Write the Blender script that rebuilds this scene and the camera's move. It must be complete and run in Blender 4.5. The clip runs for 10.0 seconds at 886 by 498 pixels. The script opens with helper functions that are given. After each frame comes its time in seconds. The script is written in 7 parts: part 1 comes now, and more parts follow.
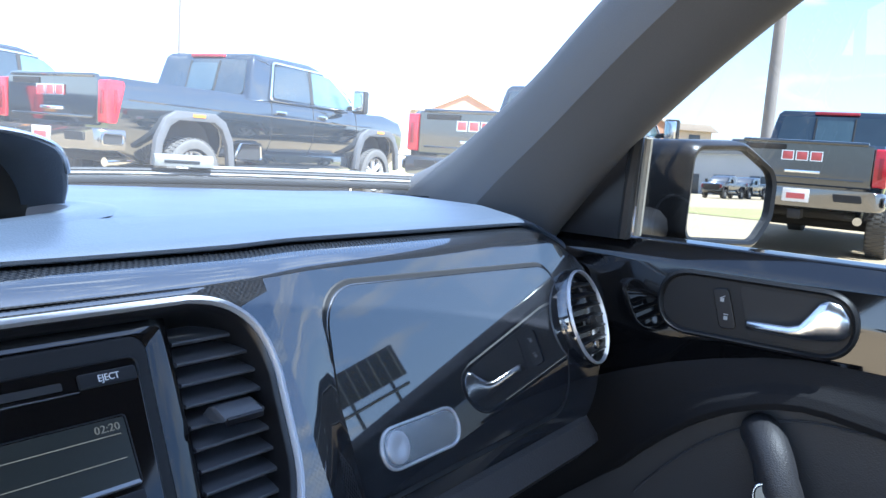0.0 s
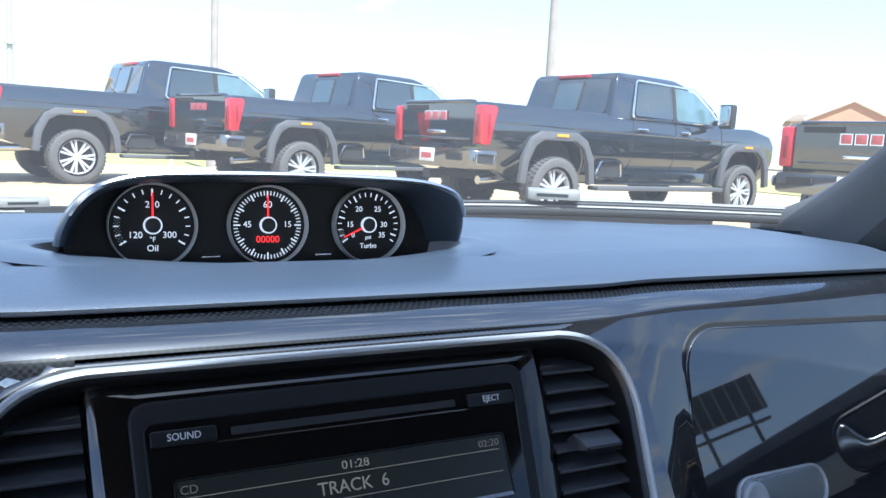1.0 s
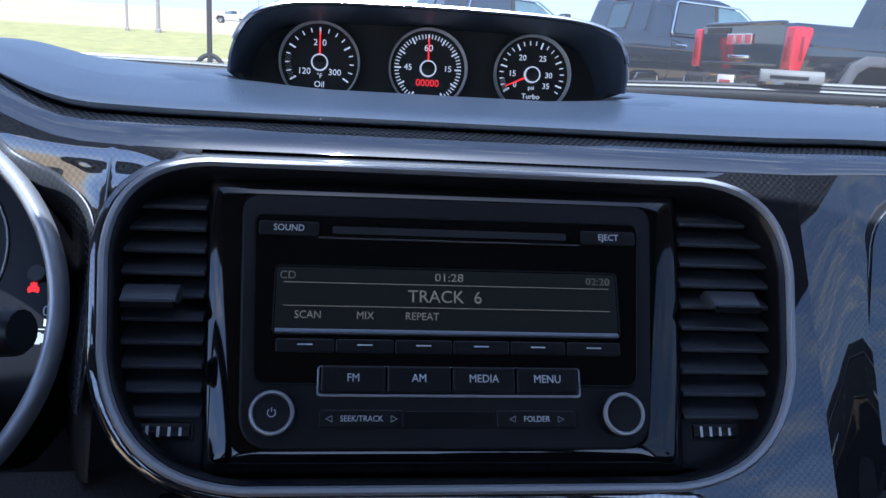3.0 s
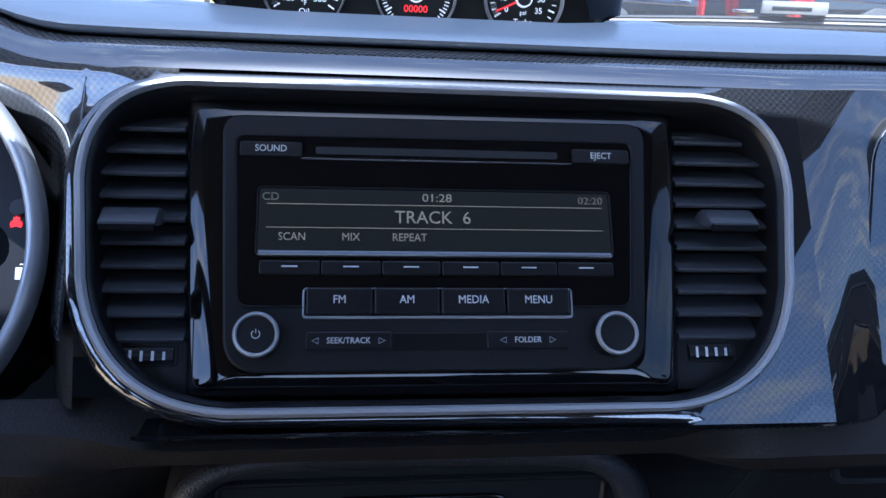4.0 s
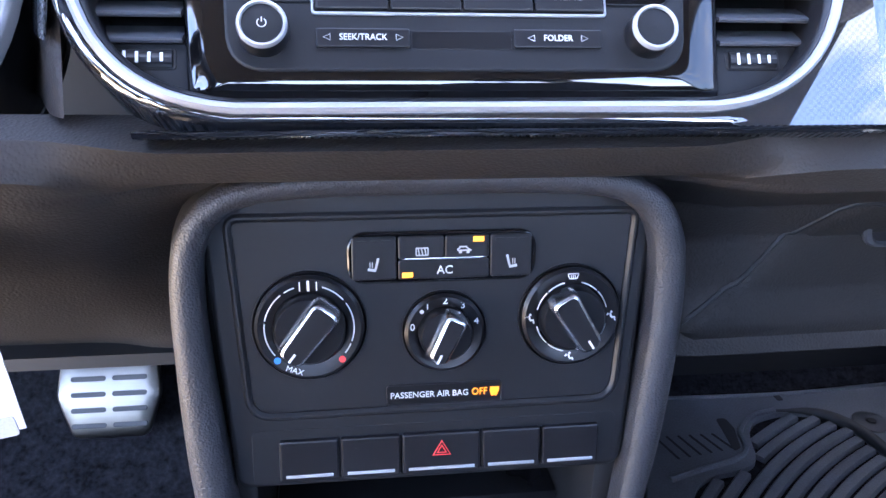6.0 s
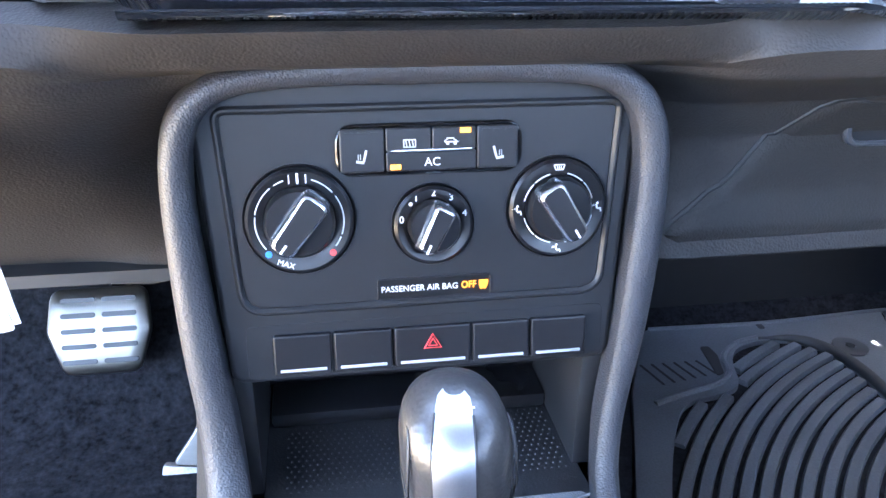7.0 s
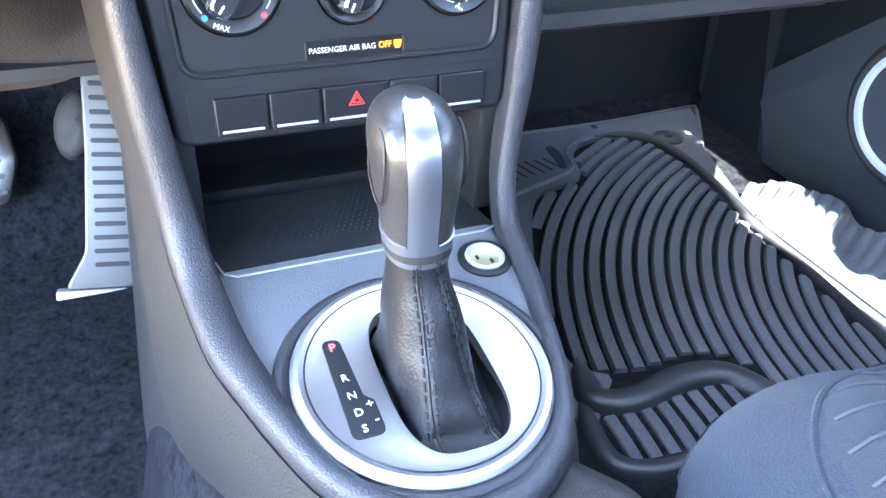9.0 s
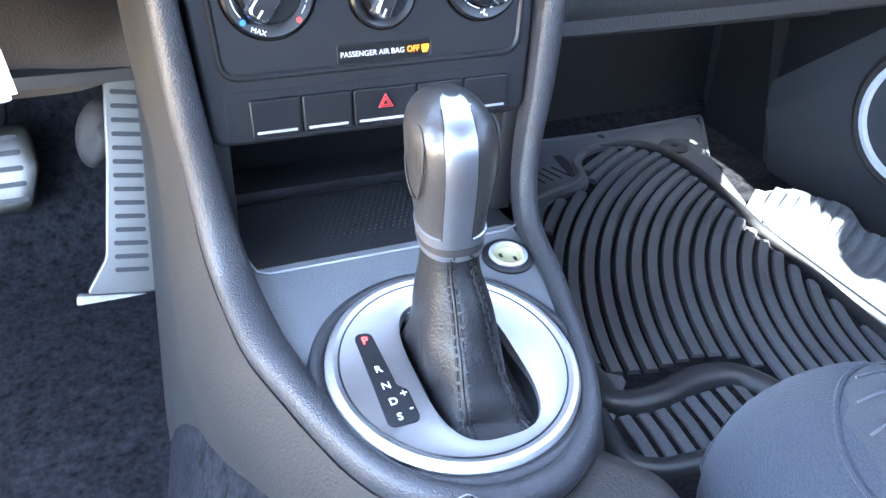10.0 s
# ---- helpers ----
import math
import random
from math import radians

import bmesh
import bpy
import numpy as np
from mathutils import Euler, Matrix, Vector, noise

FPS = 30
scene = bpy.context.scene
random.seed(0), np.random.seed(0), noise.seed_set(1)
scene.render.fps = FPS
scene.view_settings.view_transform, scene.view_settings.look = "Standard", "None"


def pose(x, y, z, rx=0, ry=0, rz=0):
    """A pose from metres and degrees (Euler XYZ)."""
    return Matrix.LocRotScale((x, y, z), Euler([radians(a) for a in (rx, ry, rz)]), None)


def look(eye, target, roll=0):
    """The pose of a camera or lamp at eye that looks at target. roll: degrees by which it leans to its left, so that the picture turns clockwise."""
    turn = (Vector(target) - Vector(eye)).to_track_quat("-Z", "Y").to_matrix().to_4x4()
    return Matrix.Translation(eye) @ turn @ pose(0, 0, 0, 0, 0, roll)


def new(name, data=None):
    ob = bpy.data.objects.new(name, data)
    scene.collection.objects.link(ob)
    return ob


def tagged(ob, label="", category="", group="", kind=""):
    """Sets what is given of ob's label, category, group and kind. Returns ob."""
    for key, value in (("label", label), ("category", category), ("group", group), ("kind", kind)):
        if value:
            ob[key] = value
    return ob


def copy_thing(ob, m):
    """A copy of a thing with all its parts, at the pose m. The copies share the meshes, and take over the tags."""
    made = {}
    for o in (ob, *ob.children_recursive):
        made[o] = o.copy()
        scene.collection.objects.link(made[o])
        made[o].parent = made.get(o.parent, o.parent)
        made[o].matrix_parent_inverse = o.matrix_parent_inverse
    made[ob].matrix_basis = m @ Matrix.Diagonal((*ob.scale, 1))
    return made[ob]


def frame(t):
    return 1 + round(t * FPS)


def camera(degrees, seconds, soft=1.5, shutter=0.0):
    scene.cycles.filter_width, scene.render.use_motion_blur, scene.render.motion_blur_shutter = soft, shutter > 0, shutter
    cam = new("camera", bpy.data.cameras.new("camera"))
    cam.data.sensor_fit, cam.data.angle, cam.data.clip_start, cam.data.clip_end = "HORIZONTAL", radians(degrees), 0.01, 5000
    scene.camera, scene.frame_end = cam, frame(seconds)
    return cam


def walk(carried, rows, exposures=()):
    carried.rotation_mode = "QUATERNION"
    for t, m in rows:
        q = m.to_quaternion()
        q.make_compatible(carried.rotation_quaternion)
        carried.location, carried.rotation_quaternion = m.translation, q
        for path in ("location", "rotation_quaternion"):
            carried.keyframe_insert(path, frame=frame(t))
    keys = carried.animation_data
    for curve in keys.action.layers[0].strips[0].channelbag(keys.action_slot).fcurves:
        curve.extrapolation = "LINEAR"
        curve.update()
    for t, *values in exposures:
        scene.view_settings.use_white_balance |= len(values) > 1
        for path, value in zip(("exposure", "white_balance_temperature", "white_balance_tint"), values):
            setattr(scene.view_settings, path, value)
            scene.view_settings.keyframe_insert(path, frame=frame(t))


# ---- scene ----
cam = camera(59.1, 10.0)
PATH = [
    (0, (-0.131, 0.377, 1.073), (1.476, 1.540, 0.817), 4.1),
    (0.5, (-0.147, 0.374, 1.088), (1.148, 1.877, 0.835), 3.7),
    (1, (-0.157, 0.359, 1.095), (0.780, 2.104, 0.822), 3.1),
    (1.5, (-0.134, 0.339, 1.098), (0.507, 2.208, 0.786), 2.8),
    (2, (-0.105, 0.333, 1.089), (0.326, 2.253, 0.730), 2.5),
    (2.5, (-0.077, 0.328, 1.067), (0.246, 2.259, 0.658), 3.1),
    (3, (-0.059, 0.325, 1.038), (0.192, 2.250, 0.555), 3.5),
    (3.2, (-0.053, 0.327, 1.029), (0.179, 2.246, 0.513), 3.4),
    (4.5, (-0.048, 0.329, 0.998), (0.210, 2.225, 0.415), 2.1),
    (5, (-0.055, 0.323, 0.968), (0.208, 2.205, 0.343), 2.0),
    (5.5, (-0.057, 0.325, 0.933), (0.193, 2.173, 0.212), 1.8),
    (5.7, (-0.059, 0.325, 0.918), (0.195, 2.166, 0.178), 1.6),
    (7, (-0.065, 0.304, 0.865), (0.230, 2.094, 0.023), 0.8),
    (7.5, (-0.094, 0.287, 0.857), (0.365, 1.992, -0.083), 2.1),
    (8, (-0.114, 0.269, 0.848), (0.457, 1.887, -0.180), 3.1),
    (8.5, (-0.129, 0.248, 0.841), (0.511, 1.793, -0.256), 3.4),
    (9, (-0.147, 0.230, 0.838), (0.532, 1.728, -0.301), 3.5),
    (9.5, (-0.161, 0.223, 0.834), (0.539, 1.704, -0.313), 3.6),
    (10, (-0.172, 0.219, 0.836), (0.517, 1.736, -0.271), 3.4),
]
EXPOSURES = [(0.0, 3.2, 5150, 9), (1.5, 2.0, 5350, 8), (2.5, 1.85, 5200, 16), (3.2, 2.0, 5000, 15), (4.5, 3.3, 5100, 15), (5.5, 4.75, 5500, 22), (7.0, 6.3, 5450, 12), (8.5, 6.55, 5600, 11), (10.0, 6.2, 5700, 9)]
walk(cam, [(t, look(eye, target, roll)) for t, eye, target, roll in PATH], EXPOSURES)

# ---- world, sun ----
SUN_ELEV, SUN_AZ = 62.0, 181.5  # degrees above the horizon; degrees clockwise from +y
world = bpy.data.worlds.new("sky")
scene.world = world
world.use_nodes = True
wn, wl = world.node_tree.nodes, world.node_tree.links
wbg = wn["Background"]
sky = wn.new("ShaderNodeTexSky")
sky.sky_type, sky.sun_disc = "NISHITA", False
sky.sun_elevation, sky.sun_rotation = radians(SUN_ELEV), radians(SUN_AZ)
sky.air_density, sky.dust_density, sky.ozone_density = 1.0, 0.9, 1.0
# fair-weather clouds
wco, wmap = wn.new("ShaderNodeTexCoord"), wn.new("ShaderNodeMapping")
wmap.inputs["Scale"].default_value = (1.0, 1.0, 3.6)
wnoise, wramp = wn.new("ShaderNodeTexNoise"), wn.new("ShaderNodeValToRGB")
wnoise.inputs["Scale"].default_value, wnoise.inputs["Detail"].default_value = 7.0, 9.0
wnoise.inputs["Roughness"].default_value = 0.55
wramp.color_ramp.elements[0].position, wramp.color_ramp.elements[1].position = 0.52, 0.68
wmix = wn.new("ShaderNodeMix")
wmix.data_type = "RGBA"
wl.new(wco.outputs["Generated"], wmap.inputs["Vector"])
wl.new(wmap.outputs["Vector"], wnoise.inputs["Vector"])
wl.new(wnoise.outputs["Fac"], wramp.inputs["Fac"])
# pale haze towards the horizon
wsep, whaze, wmax = wn.new("ShaderNodeSeparateXYZ"), wn.new("ShaderNodeMapRange"), wn.new("ShaderNodeMath")
wmax.operation = "MAXIMUM"
whaze.inputs["From Min"].default_value, whaze.inputs["From Max"].default_value = 0.0, 0.42
whaze.inputs["To Min"].default_value, whaze.inputs["To Max"].default_value = 0.55, 0.0
wl.new(wco.outputs["Generated"], wsep.inputs["Vector"])
wl.new(wsep.outputs["Z"], whaze.inputs["Value"])
wl.new(whaze.outputs["Result"], wmax.inputs[0])
wl.new(wramp.outputs["Color"], wmax.inputs[1])
wl.new(wmax.outputs[0], wmix.inputs["Factor"])
wl.new(sky.outputs["Color"], wmix.inputs["A"])
wramp.color_ramp.elements[0].color = (0.06, 0.06, 0.06, 1)
wmix.inputs["B"].default_value = (5.5, 5.35, 5.3, 1)
wl.new(wmix.outputs["Result"], wbg.inputs["Color"])
wbg.inputs["Strength"].default_value = 0.10

sun = new("sun", bpy.data.lights.new("sun", "SUN"))
sun.data.energy, sun.data.angle, sun.data.color = 5.0, radians(0.5), (1.0, 0.92, 0.80)
_e, _a = radians(SUN_ELEV), radians(SUN_AZ)
sun_way = Vector((math.cos(_e) * math.sin(_a), math.cos(_e) * math.cos(_a), math.sin(_e)))
sun.matrix_world = look(sun_way * 30, (0, 0, 0))


# ---- materials ----
def material(name, color, rough=0.5, metal=0.0, bump=0.0, grain=900.0, var=0.12, coarse=9.0, coat=0.0, spec=0.5, stretch=(1, 1, 1), rough_var=0.08, sheen=0.0):
    """A surface with colour variation at two scales, uneven gloss and fine relief."""
    m = bpy.data.materials.new(name)
    m.use_nodes = True
    n, l = m.node_tree.nodes, m.node_tree.links
    b = n["Principled BSDF"]
    co, mp = n.new("ShaderNodeTexCoord"), n.new("ShaderNodeMapping")
    mp.inputs["Scale"].default_value = stretch
    l.new(co.outputs["Object"], mp.inputs["Vector"])
    big, fine = n.new("ShaderNodeTexNoise"), n.new("ShaderNodeTexNoise")
    big.inputs["Scale"].default_value, big.inputs["Detail"].default_value = coarse, 4.0
    fine.inputs["Scale"].default_value, fine.inputs["Detail"].default_value = grain, 2.0
    l.new(mp.outputs["Vector"], big.inputs["Vector"])
    l.new(mp.outputs["Vector"], fine.inputs["Vector"])
    add = n.new("ShaderNodeMath")
    add.operation = "ADD"
    l.new(big.outputs["Fac"], add.inputs[0])
    l.new(fine.outputs["Fac"], add.inputs[1])
    rng = n.new("ShaderNodeMapRange")
    rng.inputs["From Min"].default_value, rng.inputs["From Max"].default_value = 0.6, 1.4
    rng.inputs["To Min"].default_value, rng.inputs["To Max"].default_value = 1 - var, 1 + var
    l.new(add.outputs[0], rng.inputs["Value"])
    tint = n.new("ShaderNodeVectorMath")
    tint.operation = "SCALE"
    tint.inputs[0].default_value = color
    l.new(rng.outputs["Result"], tint.inputs["Scale"])
    l.new(tint.outputs["Vector"], b.inputs["Base Color"])
    rr_ = n.new("ShaderNodeMapRange")
    rr_.inputs["To Min"].default_value, rr_.inputs["To Max"].default_value = max(rough - rough_var, 0.01), min(rough + rough_var, 1)
    l.new(big.outputs["Fac"], rr_.inputs["Value"])
    l.new(rr_.outputs["Result"], b.inputs["Roughness"])
    b.inputs["Metallic"].default_value = metal
    b.inputs["Specular IOR Level"].default_value = spec
    b.inputs["Coat Weight"].default_value = coat
    b.inputs["Coat Roughness"].default_value = 0.03
    b.inputs["Sheen Weight"].default_value = sheen
    if bump:
        bp = n.new("ShaderNodeBump")
        bp.inputs["Strength"].default_value, bp.inputs["Distance"].default_value = bump, 0.001
        l.new(fine.outputs["Fac"], bp.inputs["Height"])
        l.new(bp.outputs["Normal"], b.inputs["Normal"])
    return m


def leathery(name, color, rough, scale=420.0, strength=0.5, var=0.1, spec=0.5):
    """Moulded plastic or hide with a pebbled grain."""
    m = material(name, color, rough, var=var, spec=spec, grain=scale * 2)
    n, l = m.node_tree.nodes, m.node_tree.links
    co, vo, bp = n.new("ShaderNodeTexCoord"), n.new("ShaderNodeTexVoronoi"), n.new("ShaderNodeBump")
    vo.inputs["Scale"].default_value = scale
    vo.feature = "SMOOTH_F1"
    l.new(co.outputs["Object"], vo.inputs["Vector"])
    bp.inputs["Strength"].default_value, bp.inputs["Distance"].default_value = strength, 0.0006
    bp.invert = True
    l.new(vo.outputs["Distance"], bp.inputs["Height"])
    l.new(bp.outputs["Normal"], n["Principled BSDF"].inputs["Normal"])
    return m


def carbon(name):
    """Lacquered carbon-look weave, squares of about four millimetres."""
    m = material(name, (0.02, 0.022, 0.026), 0.4, coat=1.0, var=0.1, rough_var=0.05, spec=0.15)
    n, l = m.node_tree.nodes, m.node_tree.links
    b = n["Principled BSDF"]
    co, mp, ch = n.new("ShaderNodeTexCoord"), n.new("ShaderNodeMapping"), n.new("ShaderNodeTexChecker")
    mp.inputs["Scale"].default_value = (1, 1, 0)
    mp.inputs["Location"].default_value = (0, 0, 0.5)
    ch.inputs["Scale"].default_value = 480.0
    ch.inputs["Color1"].default_value, ch.inputs["Color2"].default_value = (0.0035, 0.0042, 0.0060, 1), (0.013, 0.0145, 0.018, 1)
    l.new(co.outputs["Object"], mp.inputs["Vector"])
    l.new(mp.outputs["Vector"], ch.inputs["Vector"])
    l.new(ch.outputs["Color"], b.inputs["Base Color"])
    b.inputs["Coat Roughness"].default_value = 0.02
    b.inputs["Coat IOR"].default_value = 2.4
    cw = n.new("ShaderNodeMapRange")
    cw.inputs["To Min"].default_value, cw.inputs["To Max"].default_value = 0.76, 1.0
    l.new(ch.outputs["Fac"], cw.inputs["Value"])
    l.new(cw.outputs["Result"], b.inputs["Coat Weight"])
    return m


def emitter(name, color, strength, base=(0.02, 0.02, 0.02)):
    m = bpy.data.materials.new(name)
    m.use_nodes = True
    b = m.node_tree.nodes["Principled BSDF"]
    b.inputs["Base Color"].default_value = (*base, 1)
    b.inputs["Emission Color"].default_value = (*color, 1)
    b.inputs["Emission Strength"].default_value = strength
    return m


def pane(name, tint=(0.60, 0.635, 0.64), base=0.04, edge=0.75, dust=0.0):
    """Thin clear glass: the way through, and a mirror image that grows towards grazing."""
    m = bpy.data.materials.new(name)
    m.use_nodes = True
    n, l = m.node_tree.nodes, m.node_tree.links
    n.remove(n["Principled BSDF"])
    tr, gl, mx, lw = n.new("ShaderNodeBsdfTransparent"), n.new("ShaderNodeBsdfGlossy"), n.new("ShaderNodeMixShader"), n.new("ShaderNodeLayerWeight")
    lw.inputs["Blend"].default_value = 0.5
    tr.inputs["Color"].default_value = (*tint, 1)
    gl.inputs["Roughness"].default_value = 0.01
    pw, mr = n.new("ShaderNodeMath"), n.new("ShaderNodeMapRange")
    pw.operation = "POWER"
    pw.inputs[1].default_value = 5.0
    mr.inputs["To Min"].default_value, mr.inputs["To Max"].default_value = base, edge
    l.new(lw.outputs["Facing"], pw.inputs[0])
    l.new(pw.outputs[0], mr.inputs["Value"])
    l.new(mr.outputs["Result"], mx.inputs["Fac"])
    l.new(tr.outputs["BSDF"], mx.inputs[1])
    l.new(gl.outputs["BSDF"], mx.inputs[2])
    last = mx
    if dust:
        film, dm = n.new("ShaderNodeBsdfTranslucent"), n.new("ShaderNodeMixShader")
        film.inputs["Color"].default_value = (0.9, 0.88, 0.84, 1)
        dm.inputs["Fac"].default_value = dust
        l.new(mx.outputs["Shader"], dm.inputs[1])
        l.new(film.outputs["BSDF"], dm.inputs[2])
        last = dm
    l.new(last.outputs["Shader"], n["Material Output"].inputs["Surface"])
    return m


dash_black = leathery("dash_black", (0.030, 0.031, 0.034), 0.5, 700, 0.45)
# black pad plastic, with the sky's blue sheen put into its base colour
pad_sky_tint = leathery("pad_sky_tint", (0.044, 0.059, 0.087), 0.38, 900, 0.3, spec=0.9)
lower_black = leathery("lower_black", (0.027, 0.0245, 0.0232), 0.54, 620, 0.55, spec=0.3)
# shaded copy of lower_black, for the low door and the console sides
lower_black_shaded = leathery("lower_black_shaded", (0.020, 0.0185, 0.0175), 0.56, 620, 0.5, spec=0.22)
rail_black = leathery("rail_black", (0.023, 0.023, 0.026), 0.50, 850, 0.7, spec=0.42)
plate_grey = material("plate_grey", (0.090, 0.094, 0.100), 0.56, bump=0.5, grain=1100, var=0.1, spec=0.35)
panel_black = material("panel_black", (0.0105, 0.011, 0.0125), 0.42, spec=0.26, bump=0.12, grain=2500, var=0.08)
satin_black = material("satin_black", (0.007, 0.007, 0.008), 0.30, spec=0.35, var=0.08)
key_black = material("key_black", (0.008, 0.008, 0.0095), 0.36, spec=0.35, bump=0.06, grain=2500, var=0.08)
gloss_black = material("gloss_black", (0.0035, 0.0035, 0.004), 0.05, var=0.05, rough_var=0.02, coat=0.3)
deep_black = material("deep_black", (0.006, 0.006, 0.007), 0.6, var=0.1)
slat_black = material("slat_black", (0.045, 0.047, 0.053), 0.36, var=0.08)
carbon_mat = carbon("carbon_weave")
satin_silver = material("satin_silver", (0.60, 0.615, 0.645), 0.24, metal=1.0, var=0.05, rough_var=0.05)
ring_silver = material("painted_silver", (0.43, 0.44, 0.465), 0.38, metal=0.45, var=0.04, rough_var=0.05)
chrome = material("chrome", (0.78, 0.79, 0.82), 0.09, metal=1.0, var=0.03, rough_var=0.04)
brushed = material("brushed_aluminium", (0.43, 0.425, 0.42), 0.38, metal=0.85, bump=0.1, grain=700, var=0.05, stretch=(1, 40, 1))
pedal_steel = material("pedal_steel", (0.15, 0.143, 0.128), 0.33, metal=1.0, bump=0.1, grain=600, var=0.08, stretch=(1, 30, 1))
rubber = material("rubber", (0.013, 0.0135, 0.015), 0.55, bump=0.2, grain=600, var=0.2)
# the mat's own rubber, with the shade between the ribs put into its colour
mat_shade = material("mat_shade", (0.006, 0.006, 0.006), 0.75, bump=0.2, grain=380, var=0.3)
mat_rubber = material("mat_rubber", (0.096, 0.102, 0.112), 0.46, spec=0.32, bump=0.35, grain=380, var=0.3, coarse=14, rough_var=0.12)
door_pad = leathery("door_pad", (0.009, 0.009, 0.010), 0.68, 700, 0.45, spec=0.2)
door_lower = leathery("door_lower", (0.036, 0.037, 0.040), 0.52, 620, 0.5, spec=0.4)
carpet = material("carpet", (0.0105, 0.0105, 0.0122), 0.97, spec=0.1, bump=1.0, grain=170, var=0.95, coarse=60)
cloth = material("seat_cloth", (0.020, 0.0235, 0.032), 0.9, spec=0.15, bump=0.9, grain=700, var=0.3, sheen=0.08)
cloth_light = material("seat_cloth_ribbed", (0.022, 0.025, 0.031), 0.92, spec=0.15, bump=0.8, grain=1100, var=0.2, sheen=0.1)
vent_silver = material("vent_silver", (0.20, 0.205, 0.215), 0.35, var=0.05)
seam_light = material("seam_thread", (0.052, 0.055, 0.063), 0.8)
hide = leathery("black_hide", (0.009, 0.009, 0.010), 0.44, 620, 0.5, spec=0.28)
thread = material("black_thread", (0.002, 0.002, 0.002), 0.6)
pale_plastic = material("pale_plastic", (0.50, 0.51, 0.53), 0.45, var=0.06)
worn_hide = leathery("worn_hide", (0.028, 0.026, 0.025), 0.34, 420, 0.3, var=0.5, spec=0.5)
gauge_rim = material("gauge_rim", (0.58, 0.59, 0.60), 0.35, metal=0.1, var=0.05)
gauge_ink = emitter("gauge_ink", (0.95, 0.97, 1.0), 0.13, (0.6, 0.6, 0.6))
headliner = material("headliner", (0.022, 0.022, 0.023), 0.95, bump=0.4, grain=500)
pillar_grey = material("pillar_plastic", (0.075, 0.075, 0.078), 0.6, bump=0.25, grain=900, var=0.08)
white_ink = material("white_ink", (0.60, 0.61, 0.62), 0.55)
dim_ink = material("dim_ink", (0.36, 0.37, 0.38), 0.55)
blue_ink = material("blue_ink", (0.03, 0.16, 0.50), 0.5)
red_ink = material("red_ink", (0.65, 0.05, 0.05), 0.45)
amber_ink = emitter("amber_lit", (1.0, 0.26, 0.005), 0.07, (0.30, 0.09, 0.004))
amber_led = emitter("amber_led", (1.0, 0.30, 0.005), 0.12, (0.5, 0.22, 0.02))
red_led = emitter("red_led", (1.0, 0.03, 0.03), 0.30, (0.2, 0.01, 0.01))
lcd_lit = emitter("lcd_lit", (0.80, 0.70, 0.50), 0.019, (0.22, 0.20, 0.15))
lcd_dim = emitter("lcd_dim", (0.80, 0.72, 0.48), 0.012, (0.10, 0.095, 0.08))
lcd_glass = material("lcd_glass", (0.019, 0.021, 0.018), 0.28, var=0.06, rough_var=0.02)
paper_white = material("paper", (0.75, 0.73, 0.70), 0.7, bump=0.1, grain=300)
ledge_grey = material("ledge_grey", (0.16, 0.165, 0.175), 0.16, metal=0.6, var=0.05)
clear_glass = pane("clear_glass")
screen_glass = pane("screen_glass", (0.50, 0.53, 0.54), dust=0.024)
side_glass = pane("side_glass", (0.27, 0.29, 0.30))
mirror_glass = material("mirror_glass", (0.86, 0.88, 0.90), 0.008, metal=1.0, var=0.01, rough_var=0.006)
brass = material("socket_brass", (0.55, 0.52, 0.30), 0.35, metal=0.6)


# ---- mesh tools ----
def finish(name, bm, mat, sharp=38.0):
    bmesh.ops.recalc_face_normals(bm, faces=bm.faces[:])
    me = bpy.data.meshes.new(name)
    bm.to_mesh(me)
    bm.free()
    smooth = [p.material_index == 0 for p in me.polygons]
    me.polygons.foreach_set("material_index", [0] * len(me.polygons))
    me.polygons.foreach_set("use_smooth", [True] * len(me.polygons))
    me.set_sharp_from_angle(angle=radians(sharp))
    me.polygons.foreach_set("use_smooth", smooth)
    me.update()
    if mat:
        me.materials.append(mat)
    return me


def part(name, bm, mat, parent=None, label="", at=None, sharp=38.0):
    """Links a bmesh as one mesh object under a thing or a part."""
    ob = new(name, finish(name, bm, mat, sharp))
    if parent:
        ob.parent = parent
    if at is not None:
        ob.matrix_basis = at
    return tagged(ob, label)


def thing(name, m, label, category, group="", kind=""):
    ob = new(name)
    ob.empty_display_size = 0.05
    ob.matrix_basis = m
    return tagged(ob, label, category, group, kind)


def plane_at(origin, tilt, yaw=0.0):
    """A frame on a dash panel: X to the right, Y up the slope, Z out of the face; tilt in degrees from upright."""
    return Matrix.Translation(origin) @ pose(0, 0, 0, 0, 0, yaw) @ pose(0, 0, 0, 90 - tilt)


def T(x, y, z=0.0, rz=0.0):
    return pose(x, y, z, 0, 0, rz)


